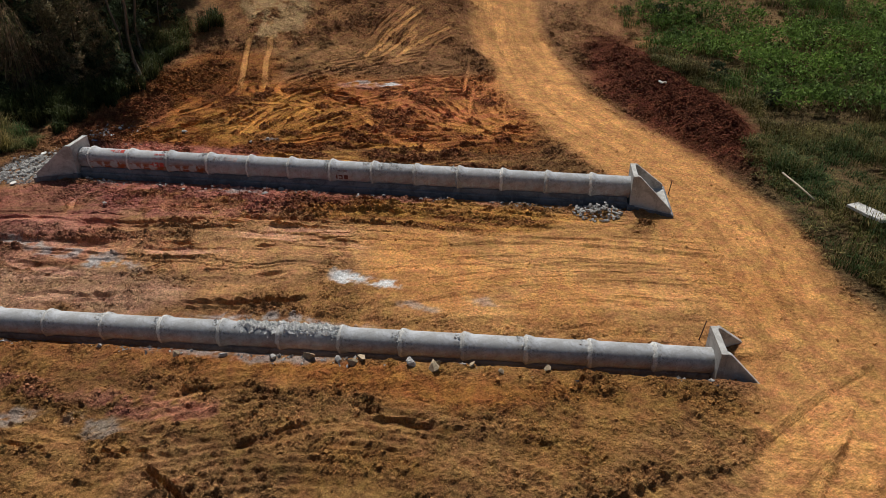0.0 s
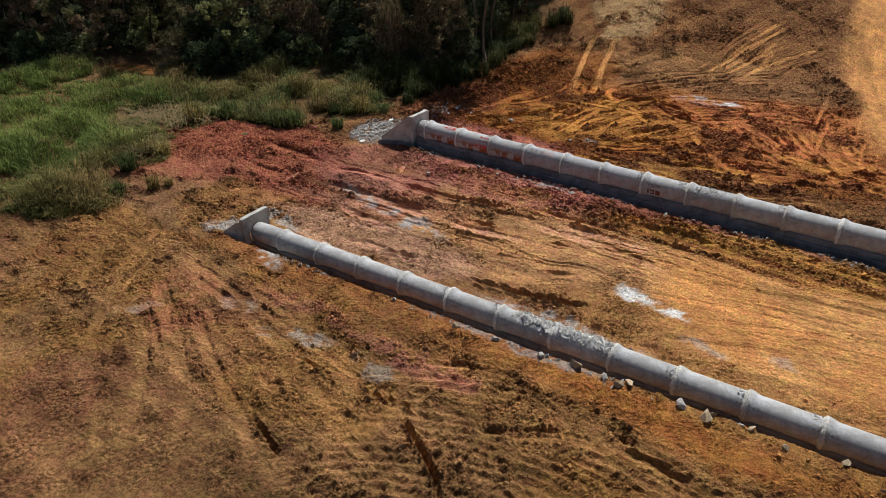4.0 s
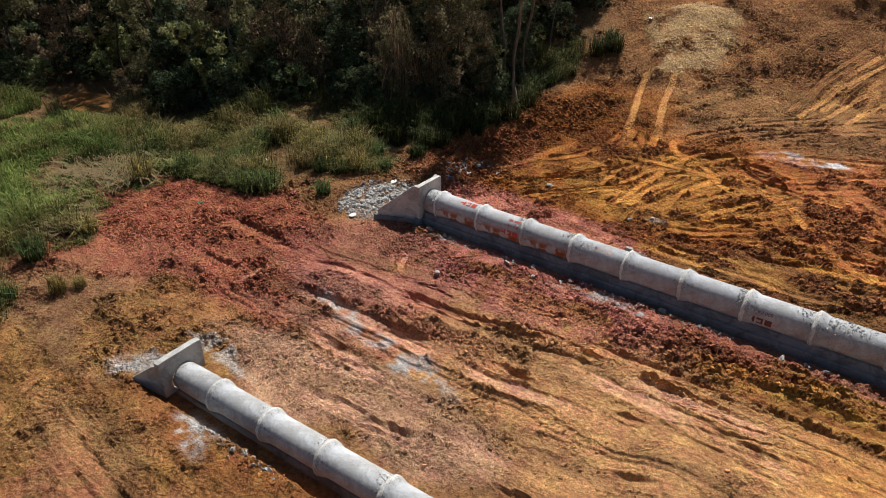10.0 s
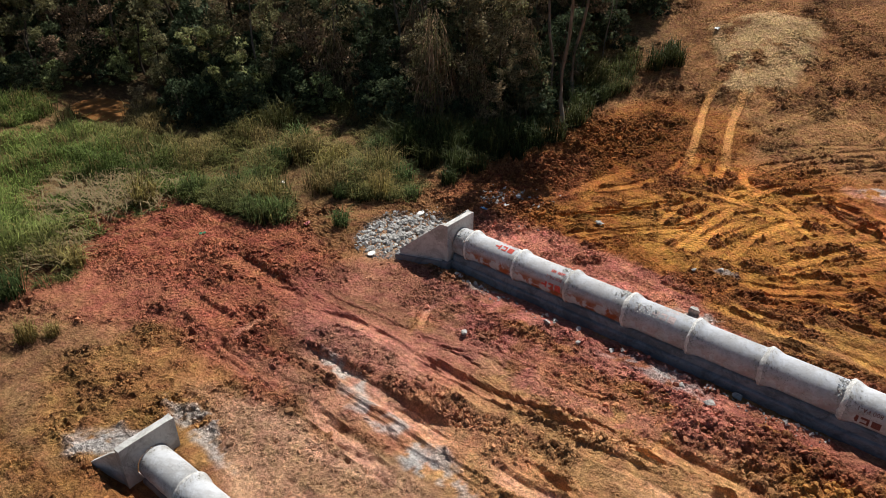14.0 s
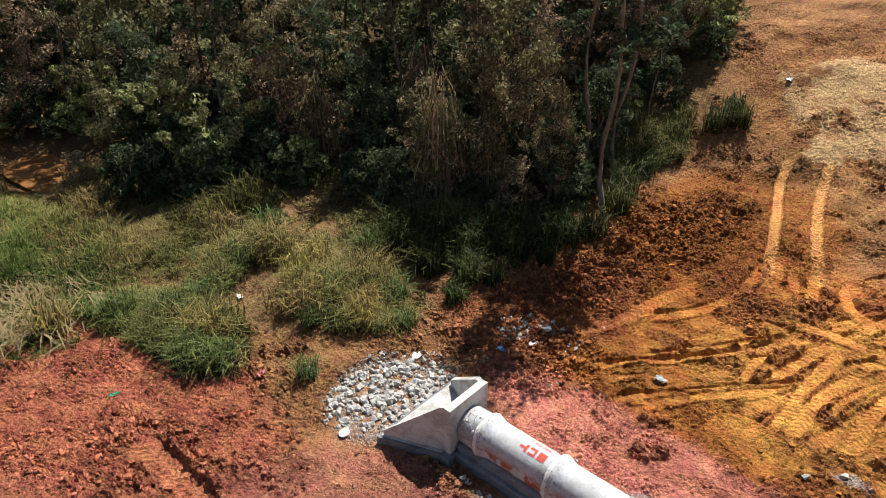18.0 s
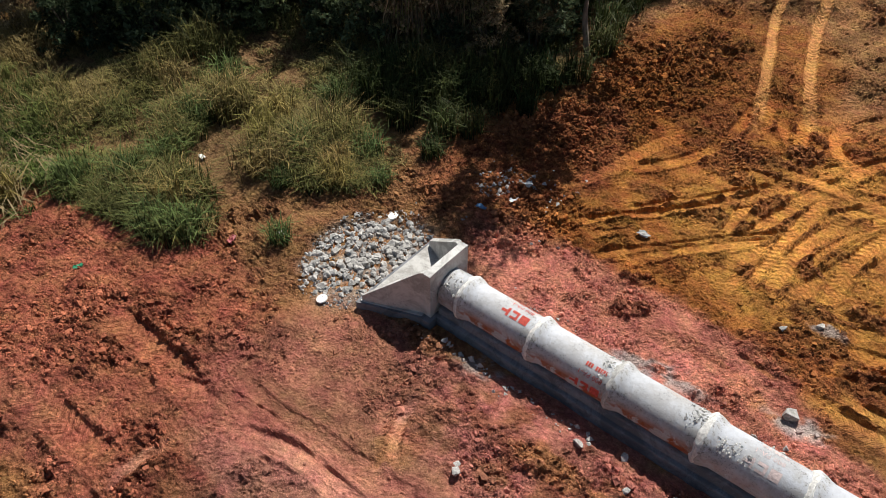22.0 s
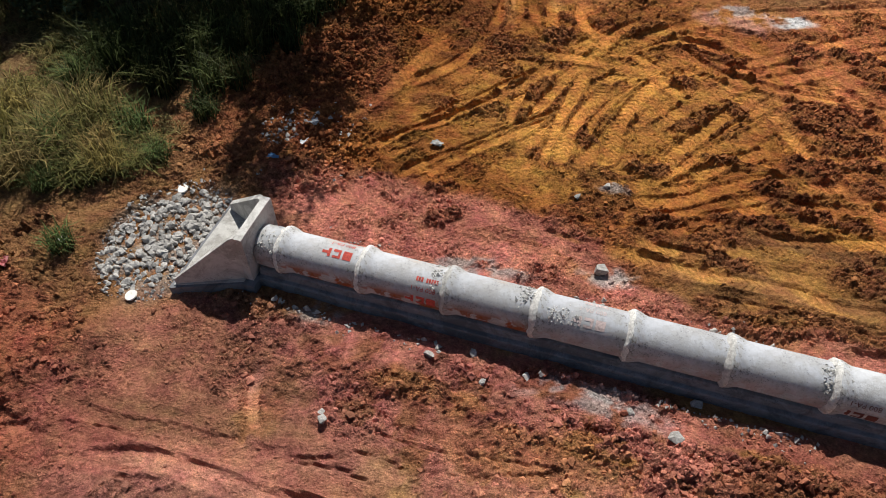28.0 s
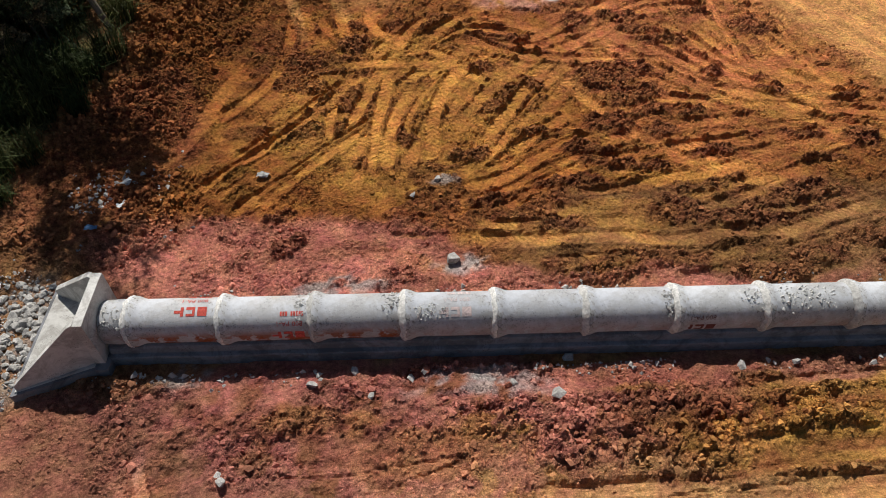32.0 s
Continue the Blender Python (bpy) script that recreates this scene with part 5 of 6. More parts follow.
def scatter(count, seed, low, high, middle, ball, tri, name, label):
    """Lumps of dug soil lying loose on the ground, in one sheet."""
    rng = np.random.default_rng(seed)
    x, y = rng.uniform(-11.5, 33.5, count * 16), rng.uniform(-20.5, 31, count * 16)
    i, j = cell(x, y)
    r = ROUGH[j, i]
    patchy = np.clip(fractal(x, y, 1.4, 301, 3, 0.6) * 2.6 - 0.65, 0.10, 1)
    off = np.abs(along_b(x, y)[1]) > 0.75
    ok = (rng.uniform(0, 1, len(x)) < np.clip(r, 0.05, 1.3) / 1.3 * patchy) & (np.abs(y) > 0.85) & off
    for outline in (GRASS_LEFT, GRASS_RIGHT):
        ok &= inside(x, y, outline) < 0.8
    x, y = x[ok][:count], y[ok][:count]
    i, j = cell(x, y)
    n = len(x)
    size = np.clip(rng.lognormal(math.log(middle), 0.4, n), low, high) * (0.7 + 0.4 * np.clip(ROUGH[j, i], 0, 1.2)) * np.where(y < -13.5, 0.62, 1.0)
    v = (ball[None] * rng.uniform(0.65, 1.2, (n, len(ball), 1)) + rng.normal(0, 0.2, (n, len(ball), 3))) * (size[:, None, None] * rng.uniform(0.7, 1.3, (n, 1, 3)))
    a = rng.uniform(0, 6.28, n)
    c, s = np.cos(a)[:, None], np.sin(a)[:, None]
    v = np.stack([v[..., 0] * c - v[..., 1] * s + x[:, None], v[..., 0] * s + v[..., 1] * c + y[:, None], v[..., 2] * 0.85 + (height(x, y) + size * 0.15)[:, None]], -1)
    f = tri[None] + (np.arange(n) * len(ball))[:, None, None]
    me = arrays(name, v.reshape(-1, 3), f.reshape(-1, 3), CLOD)
    tint = SOILS[j, i] * rng.uniform(0.82, 1.08, (n, 1)) * np.where(y < -11.5, 1.1, 1.0)[:, None]
    paint(me, "soil", np.repeat(tint, len(ball), 0))
    tagged(new(name, me), label, "soil", kind="stuff")


def dome():
    """An open ball of fifteen facets."""
    bm = bmesh.new()
    bmesh.ops.create_icosphere(bm, subdivisions=1, radius=1.0)
    low = [v.index for v in bm.verts if v.co.z <= -0.9]
    ball = np.array([v.co[:] for v in bm.verts if v.co.z > -0.9])
    tri = np.array([[v.index for v in f.verts] for f in bm.faces])
    bm.free()
    tri = tri[~np.isin(tri, low).any(1)]
    return ball, tri - sum((tri > k).astype(int) for k in low)


BALL, BALL_FACES = dome()
PEAK = np.array([(1, 0, -0.4), (0.31, 0.95, -0.4), (-0.81, 0.59, -0.4), (-0.81, -0.59, -0.4), (0.31, -0.95, -0.4), (0.1, 0, 0.75)], float)
PEAK_FACES = np.array([(0, 1, 5), (1, 2, 5), (2, 3, 5), (3, 4, 5), (4, 0, 5)])
scatter(22000, 5, 0.022, 0.10, 0.042, BALL, BALL_FACES, "soil_clods", "loose clods of red and brown earth")
scatter(64000, 6, 0.018, 0.065, 0.034, PEAK, PEAK_FACES, "soil_crumbs", "loose crumbs of red and brown earth")


# ---- stones ----
ROCKS = [mesh_of("stone", rock_shape(100 + k, 12 + k % 4), STONE) for k in range(8)]
PALE_ROCKS = [mesh_of("rock", rock_shape(200 + k, 16), PALE_STONE) for k in range(3)]


def stone_heap(x, y, rx, ry, top, count, lo, hi, seed, label, turn=0.0):
    """A heap of broken stone, each stone a part."""
    rng = random.Random(seed)
    ob = thing("stone_heap", pose(x, y, 0), label, "stone heap", "stone heaps")
    for k in range(count):
        r, a = math.sqrt(rng.uniform(0, 1)), rng.uniform(0, 2 * math.pi)
        px, py = r * rx * math.cos(a), r * ry * math.sin(a)
        c, s = math.cos(radians(turn)), math.sin(radians(turn))
        px, py = px * c - py * s, px * s + py * c
        size = rng.uniform(lo, hi) * (1 - 0.3 * r)
        z = float(height(x + px, y + py)) + top * (1 - r * r) * rng.uniform(0.3, 1) + size * 0.06
        under("stone", ROCKS[k % 8], ob, pose(px, py, z, rng.uniform(-24, 24), rng.uniform(-24, 24), rng.uniform(0, 360)) @ Matrix.Diagonal((size, size, size, 1)))


stone_heap(-3.4, 0.0, 1.3, 1.85, 0.06, 300, 0.17, 0.40, 3, "spread heap of grey broken stone at the headwall's toe", -18)
stone_heap(24.3, -1.35, 1.15, 0.85, 0.34, 190, 0.12, 0.28, 4, "heap of grey broken stone beside the pipeline")


def rock(x, y, size, pale=False, seed=0, label="grey broken stone lying on the earth"):
    rng = random.Random(seed)
    ob = new("rock", (PALE_ROCKS if pale else ROCKS)[seed % (3 if pale else 8)])
    ob.matrix_world = pose(x, y, float(height(x, y)) + size * 0.16, rng.uniform(0, 40), rng.uniform(-30, 30), rng.uniform(0, 360)) @ Matrix.Diagonal((size, size, size * 0.85, 1))
    tagged(ob, label, "rock", "loose rocks")


for k, (x, y, s) in enumerate([(4.0, -1.35, 0.3), (4.9, -1.0, 0.28), (9.7, -0.75, 0.35), (9.3, -1.8, 0.42), (8.4, -1.4, 0.25), (13.5, -1.15, 0.3), (7.2, 2.2, 0.55), (2.4, -3.5, 0.32), (2.3, -3.3, 0.2), (5.3, -1.7, 0.22), (14.7, -1.1, 0.25), (2.0, 5.4, 0.28), (6.9, 5.2, 0.3), (6.2, 4.5, 0.25)]):
    rock(x, y, s, seed=k)
for k, (x, s) in enumerate([(13.4, 0.42), (14.3, 0.24), (14.8, 0.3), (15.05, 0.3), (16.6, 0.34), (17.3, 0.4), (17.45, 0.25), (12.2, 0.26), (19.4, 0.22), (20.8, 0.24), (10.6, 0.26), (9.1, 0.24), (18.5, 0.2)]):
    p = B_FRAME @ Vector((x, -1.18 - 0.12 * (k % 3), 0))
    rock(p.x, p.y, s * 1.35, k % 3 != 1, k, "tan rock fallen beside the half-buried pipeline" if k % 3 != 1 else "grey broken stone beside the half-buried pipeline")


def fine_rubble(count, seed):
    """Chips of stone and mortar along both pipelines and the tip, too small to pick apart."""
    rng = np.random.default_rng(seed)
    n = count
    kind = rng.integers(0, 4, n)
    t = rng.uniform(0, 1, n)
    heap = rng.uniform(0, 1, n) < 0.3
    x = np.where(kind == 0, -1 + 27 * t, np.where(kind == 1, 1 + 27 * t, np.where(kind == 2, rng.normal(-2.2, 0.9, n), -1 + 27 * t)))
    y = np.where(kind == 0, -0.95 - np.abs(rng.normal(0, 0.16, n)), np.where(kind == 1, -13.15 + 0.04 * x - np.abs(rng.normal(0, 0.2, n)), np.where(kind == 2, rng.normal(4.2, 0.8, n), 0.9 + np.abs(rng.normal(0, 0.25, n)))))
    r, q = np.sqrt(rng.uniform(0, 1, n)), rng.uniform(0, 6.28, n)
    x, y = np.where(heap, -3.4 + 1.6 * r * np.cos(q), x), np.where(heap, 2.1 * r * np.sin(q), y)
    keep = ((fractal(x, y, 1.2, 401, 3) > 0.52) & ((kind != 2) | (rng.uniform(0, 1, n) < 0.8))) | heap
    x, y = x[keep], y[keep]
    n = len(x)
    ball = np.array([(1, 0, 0), (-1, 0, 0), (0, 1, 0), (0, -1, 0), (0, 0, 1), (0, 0, -1)], float)
    tri = np.array([(0, 2, 4), (2, 1, 4), (1, 3, 4), (3, 0, 4), (2, 0, 5), (1, 2, 5), (3, 1, 5), (0, 3, 5)])
    size = np.clip(rng.lognormal(-3.3, 0.5, n), 0.015, 0.10)
    v = ball[None] * rng.uniform(0.5, 1.2, (n, 6, 3)) * size[:, None, None] + rng.normal(0, 0.2, (n, 6, 3)) * size[:, None, None]
    v += np.stack([x, y, height(x, y) + size * 0.3], -1)[:, None]
    me = arrays("stone_chips", v.reshape(-1, 3), (tri[None] + (np.arange(n) * 6)[:, None, None]).reshape(-1, 3), STONE)
    tagged(new("stone_chips", me), "pale chips of stone and spilt mortar on the earth", "rubble", kind="stuff")


fine_rubble(3000, 8)


def mortar_spill(m, x, length, turn, spread, n, material, seed, label):
    """Crumbly lumps of mortar on a stretch of pipe, about an angle from its crown towards the back."""
    rng = np.random.default_rng(seed)
    u = rng.beta(1.6, 1.6, n)
    a = np.radians(rng.normal(turn, spread, n))
    size = np.clip(rng.lognormal(-2.95, 0.45, n), 0.02, 0.13) * (1.0 if n > 500 else 0.42)
    r = R_PIPE + size * rng.uniform(-0.3, 0.3, n)
    ball = np.array([(1, 0, 0), (-1, 0, 0), (0, 1, 0), (0, -1, 0), (0, 0, 1), (0, 0, -1)], float)
    tri = np.array([(0, 2, 4), (2, 1, 4), (1, 3, 4), (3, 0, 4), (2, 0, 5), (1, 2, 5), (3, 1, 5), (0, 3, 5)])
    v = (ball[None] * rng.uniform(0.7, 1.2, (n, 6, 1)) + rng.normal(0, 0.15, (n, 6, 3))) * size[:, None, None]
    v += np.stack([x + length * u, r * np.sin(a), r * np.cos(a)], -1)[:, None]
    ob = new("mortar_spill", arrays("mortar_spill", v.reshape(-1, 3), (tri[None] + (np.arange(n) * 6)[:, None, None]).reshape(-1, 3), material))
    ob.matrix_world = m
    tagged(ob, label, "mortar", kind="stuff")


B_PIPES = B_FRAME @ Matrix.Translation((0, 0, 0.025)) @ Matrix.Diagonal((1, 0.845, 0.845, 1))
mortar_spill(B_PIPES, 10.6, 3.5, 4, 20, 900, PALE_MORTAR, 19, "crumbly pale mortar spilt over the top of a pipe")
for k, (x, length, turn, spread, n) in enumerate([(-0.5, 0.5, -30, 16, 80), (6.1, 0.9, -30, 12, 130), (5.5, 0.5, 10, 20, 90), (11.7, 0.6, -15, 22, 160), (13.4, 2.2, -12, 18, 300), (17.6, 0.6, -10, 20, 120), (3.6, 0.4, 0, 26, 70)]):
    mortar_spill(A_FRAME, x, length, turn, spread, n, MORTAR, 300 + k, "grey mortar smeared rough over a pipe beside its joint")
for k in range(1, 12):
    mortar_spill(B_PIPES, k * B_PITCH - 0.3, 0.55, -12 + 9 * (k % 4), 24, 70, MORTAR, 330 + k, "grey mortar smeared rough over a pipe beside its joint")


# ---- plants ----
def blades(x, y, z, tint, per, tall, spread, width, seed):
    """Arching grass blades in tufts: arrays of corners, triangles and colours, shaded towards the root."""
    rng = np.random.default_rng(seed)
    n = len(x) * per
    t = np.repeat(np.arange(len(x)), per)
    az = rng.uniform(0, 2 * math.pi, n)
    root = spread[t] * np.sqrt(rng.uniform(0, 1, n)) * 0.55
    ra = rng.uniform(0, 2 * math.pi, n)
    h = tall[t] * rng.uniform(0.5, 1.1, n)
    lean = rng.uniform(0.25, 0.95, n) * spread[t] * 0.9
    w = width * rng.uniform(0.6, 1.3, n)
    base = np.stack([x[t] + root * np.cos(ra), y[t] + root * np.sin(ra), z[t] - 0.03], -1)
    d = np.stack([np.cos(az), np.sin(az), 0 * az], -1)
    s = np.stack([-np.sin(az), np.cos(az), 0 * az], -1) * w[:, None]
    up = np.array((0, 0, 1.0))
    mid = base + d * (0.38 * lean)[:, None] + up * (0.72 * h)[:, None]
    tip = base + d * (1.25 * lean)[:, None] + up * (h * rng.uniform(0.6, 1.05, n))[:, None]
    v = np.stack([base - s, base + s, mid - s * 0.8, mid + s * 0.8, tip], 1).reshape(-1, 3)
    k = (np.arange(n) * 5)[:, None]
    f = np.concatenate([k + (0, 1, 3), k + (0, 3, 2), k + (2, 3, 4)], 0)
    # shade inside the tuft is put into the colour: dark roots, light tips
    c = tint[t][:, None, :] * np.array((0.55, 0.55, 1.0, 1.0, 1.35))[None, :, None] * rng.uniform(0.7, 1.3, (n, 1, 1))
    return v, f, c.reshape(-1, 3)


GREEN = np.array((0.088, 0.124, 0.042))
LIME = np.array((0.150, 0.220, 0.040))
OLIVE = np.array((0.210, 0.168, 0.056))
DRY = np.array((0.270, 0.200, 0.085))
BROWN_WEED = np.array((0.095, 0.066, 0.032))


def meadow(name, outline, box, count, per, tall, colours, seed, keep=None, label=""):
    """Tufts of grass over an outline, in one sheet."""
    rng = np.random.default_rng(seed)
    x, y = rng.uniform(box[0], box[1], count * 12), rng.uniform(box[2], box[3], count * 12)
    d = inside(x, y, outline) + 1.6 * (fractal(x, y, 2.2, seed, 3) - 0.5)
    ok = d > 0.1
    ok &= rng.uniform(0, 1, len(x)) < np.clip(3.2 * (fractal(x, y, 2.6, seed + 3, 3, 0.6) - 0.36), np.where((x < -12) | (x > 25), 0.3, 0.03), 1)
    if keep is not None:
        ok &= keep(x, y)
    x, y, d = x[ok][:count], y[ok][:count], d[ok][:count]
    g = fractal(x, y, 4.5, seed + 7, 3)[:, None] + 0.22 * (rng.uniform(0, 1, (len(x), 1)) - 0.5)
    a, b, c = colours
    tint = np.where(g < 0.5, a + (b - a) * np.clip((g - 0.32) / 0.18, 0, 1), b + (c - b) * np.clip((g - 0.5) / 0.16, 0, 1))
    lush = np.clip((-11.0 - x) / 3, 0, 0.8)[:, None] if outline is GRASS_LEFT else 0.0
    lush = lush * np.clip((-1.0 - y) / 3, 0, 1)[:, None] if outline is GRASS_LEFT else lush
    tint = tint * (1 - lush) + lush * (GREEN * 0.5 + LIME * 0.45) * (0.25 + 1.6 * g)
    tint = np.where(rng.uniform(0, 1, (len(x), 1)) < 0.13, DRY * 0.75, tint)
    h = tall * (0.18 + 2.6 * np.clip(fractal(x, y, 2.0, seed + 9, 2) - 0.22, 0, 1) ** 1.3) * np.clip(0.45 + 0.4 * d, 0.4, 1)
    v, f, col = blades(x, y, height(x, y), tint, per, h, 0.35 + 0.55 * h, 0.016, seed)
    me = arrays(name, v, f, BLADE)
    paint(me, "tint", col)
    tagged(new(name, me), label, "grass", kind="stuff")


def near_bank(x, y):
    bare = (blob(x, y, (-6.3, -0.6, 2.1, 1.6), 20) > 1) & (blob(x, y, (-9.4, -0.6, 0.9, 0.7), 0) > 1)
    return bare & (inside(x, y, FOREST) < np.where(x > -11, 3.6, 1.5)) & (blob(x, y, (-27.3, 0.0, 4.0, 2.9), 0) > 1)


meadow("long_grass", GRASS_LEFT, (-34, -2.5, -22, 22), 3100, 44, 1.05, (GREEN * 0.45 + OLIVE * 0.25, GREEN * 0.3 + OLIVE * 0.5, DRY * 0.85), 31, near_bank, "long arching green and straw-coloured grass on the bank")
meadow("rank_weeds", GRASS_RIGHT, (29, 48, -13, 24), 3600, 20, 0.85, (BROWN_WEED, OLIVE * 0.55, GREEN * 0.7), 43, None, "rank brown and dark green weeds beside the haul road")
meadow("field_grass", GRASS_RIGHT, (26, 60, 16, 60), 2200, 26, 0.95, (OLIVE * 0.6, GREEN * 0.75, LIME * 0.7), 41, None, "rank dark green and brown grass beside the haul road")


def tussock_mesh(seed, per, tall, spread, tint):
    one = np.zeros(1)
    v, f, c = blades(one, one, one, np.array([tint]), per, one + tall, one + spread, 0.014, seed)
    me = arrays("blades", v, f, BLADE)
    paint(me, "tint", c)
    return me


# the last three tints are greens darkened to stand for tree shade
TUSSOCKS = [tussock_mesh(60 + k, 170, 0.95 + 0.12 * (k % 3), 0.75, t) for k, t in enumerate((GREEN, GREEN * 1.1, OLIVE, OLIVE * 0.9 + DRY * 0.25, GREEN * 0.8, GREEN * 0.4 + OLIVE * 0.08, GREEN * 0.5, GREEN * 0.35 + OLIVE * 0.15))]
for k, (x, y, s) in enumerate([(-8.4, -3.1, 1.25), (-7.7, -2.6, 1.1), (-9.0, -2.2, 1.2), (-8.6, 0.6, 1.0), (-11.1, -2.3, 1.2), (-11.2, -0.9, 1.2), (-5.7, -1.1, 0.75), (-6.2, 1.6, 1.0), (-6.9, 2.2, 1.1), (-7.6, 0.6, 0.8), (-6.6, 3.4, 1.1), (-8.3, 2.2, 1.1), (-9.6, 1.6, 1.2), (-10.4, 3.0, 1.2), (-9.2, 4.6, 1.25), (-12.4, 1.2, 1.25), (-13.4, 3.2, 1.2), (-7.2, -12.2, 0.7), (-6.9, -11.6, 0.5), (-7.9, -13.6, 0.9), (-5.3, 2.6, 0.7), (-12.2, -3.4, 1.2), (-13.1, -5.2, 1.2), (-10.6, -9.3, 1.1), (-10.0, -11.6, 1.1), (-5.0, 4.6, 0.9), (-4.7, 6.2, 1.0), (-5.4, 5.6, 1.2), (-3.9, 8.2, 1.0), (-2.6, 21.6, 1.3), (-3.4, 20.8, 1.2), (-3.2, 22.2, 1.2), (-9.4, 6.0, 1.4), (-8.5, 5.6, 1.5), (-7.6, 5.9, 1.4), (-6.9, 5.3, 1.3), (-6.6, 6.6, 1.5), (-5.8, 7.4, 1.5), (-5.0, 7.9, 1.4), (-4.6, 8.9, 1.4), (-4.1, 9.8, 1.3), (-3.6, 10.9, 1.2), (-7.6, 7.2, 1.6), (-8.8, 7.0, 1.6), (-6.4, 8.4, 1.6), (-5.6, 9.4, 1.6), (-4.9, 10.4, 1.4), (-3.8, 13.0, 1.3), (-4.4, 14.6, 1.4), (-4.6, 16.6, 1.3)]):
    # tufts beside the wood carry the trees' shade in their colour
    shade_tinted = k >= 25 and x > -10
    kind = 5 + k % 3 if shade_tinted else k % 5
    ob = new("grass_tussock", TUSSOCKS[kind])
    ob.matrix_world = pose(x, y, float(height(x, y)), 0, 0, 47 * k) @ Matrix.Diagonal((s, s, s, 1))
    tagged(ob, "tuft of green grass at the wood's edge, tinted darker for the trees' shade" if shade_tinted else "arching tuft of green grass on bare earth" if kind < 2 else "tuft of olive and straw-coloured grass", "grass tussock", "grass tussocks")


def leaf_cloud(centres, radii, per, size, tints, seed, drop=0.0):
    """Small pointed leaves in clumps: arrays of corners, faces and colours."""
    rng = np.random.default_rng(seed)
    n = len(centres) * per
    t = np.repeat(np.arange(len(centres)), per)
    p = rng.normal(0, 1, (n, 3))
    p /= np.linalg.norm(p, axis=1)[:, None]
    p *= (rng.uniform(0.25, 1, n) ** 0.5)[:, None] * radii[t][:, None] * np.array((1, 1, 0.7))
    p += centres[t]
    a, b = rng.normal(0, 1, (n, 3)), rng.normal(0, 1, (n, 3))
    a[:, 2] -= drop
    a /= np.linalg.norm(a, axis=1)[:, None]
    b -= a * (a * b).sum(1)[:, None]
    b /= np.linalg.norm(b, axis=1)[:, None]
    s = size * rng.uniform(0.6, 1.5, n)[:, None]
    v = np.stack([p - a * s, p + b * s * 0.42, p + a * s, p - b * s * 0.42], 1).reshape(-1, 3)
    f = np.arange(n * 4).reshape(-1, 4)
    c = np.repeat(tints[t] * rng.uniform(0.65, 1.35, (n, 1)), 4, 0)
    return v, f, c


def tube(bm, points, radii, sides=7):
    rings = []
    for k, p in enumerate(points):
        d = (points[min(k + 1, len(points) - 1)] - points[max(k - 1, 0)]).normalized()
        q = d.to_track_quat("Z", "Y")
        rings.append([bm.verts.new(p + q @ Vector((radii[k] * math.cos(2 * math.pi * i / sides), radii[k] * math.sin(2 * math.pi * i / sides), 0))) for i in range(sides)])
    for a, b in zip(rings[:-1], rings[1:]):
        for i in range(sides):
            f = bm.faces.new((a[i], a[(i + 1) % sides], b[(i + 1) % sides], b[i]))
            f.smooth = True
    bm.faces.new(rings[-1])


LEAF_DARK = np.array((0.060, 0.078, 0.040))
LEAF_OLIVE = np.array((0.165, 0.152, 0.076))
LEAF_BROWN = np.array((0.240, 0.176, 0.108))
LEAF_LIGHT = np.array((0.260, 0.280, 0.120))


def tree_kind(seed, tall, trunk_r, crown_from, reach, tint, bark, clumps, per, leaf):
    """A tree: tapered trunk, limbs, and a crown of many small leaves."""
    rng = random.Random(seed)
    ob = new("tree")
    bm = bmesh.new()
    lean = Vector((rng.uniform(-0.10, 0.10), rng.uniform(-0.10, 0.10), 1))
    pts = [Vector((lean.x * tall * u + 0.55 * noise.noise(Vector((u * 3, seed, 0))), lean.y * tall * u + 0.55 * noise.noise(Vector((u * 3, seed, 9))), tall * u - 0.15)) for u in [k / 9 for k in range(10)]]
    tube(bm, pts, [trunk_r * (1.25 - 1.05 * k / 9) for k in range(10)], 8)
    part("trunk", bm, bark, ob)
    centres, radii = [], []
    limbs = bmesh.new()
    for k in range(max(7, clumps // 4)):
        u = crown_from + (0.98 - crown_from) * (k + rng.uniform(0, 1)) / max(7, clumps // 4)
        i = min(8, int(u * 9))
        p = pts[i].lerp(pts[i + 1], u * 9 - i)
        a = rng.uniform(0, 2 * math.pi)
        length = reach * rng.uniform(0.45, 1.0) * (1.15 - 0.6 * (u - crown_from))
        d = Vector((math.cos(a), math.sin(a), rng.uniform(0.1, 0.9)))
        q = [p, p + d * length * 0.5 + Vector((0, 0, 0.1)), p + d * length + Vector((0, 0, -0.15 * length))]
        r = trunk_r * 0.34
        tube(limbs, q, [r, r * 0.6, r * 0.2], 5)
        for _ in range(4):
            w = rng.uniform(0.4, 1.05)
            c = q[0].lerp(q[2], w) + Vector((rng.gauss(0, 0.28), rng.gauss(0, 0.28), rng.gauss(0.05, 0.25))) * reach * 0.5
            centres.append(c[:])
            radii.append(rng.uniform(0.22, 0.5) * reach * 0.62)
    part("branchwork", limbs, bark, ob)
    centres, radii = np.array(centres), np.array(radii)
    pick = np.random.default_rng(seed).uniform(0, 1, (len(centres), 1))
    tints = tint * (0.65 + 0.7 * pick) + 0.02 * (pick > 0.85)
    v, f, c = leaf_cloud(centres, radii, per, leaf, tints, seed, 0.5)
    me = arrays("crown", v, f, LEAF)
    paint(me, "tint", c)
    under("crown", me, ob)
    return ob


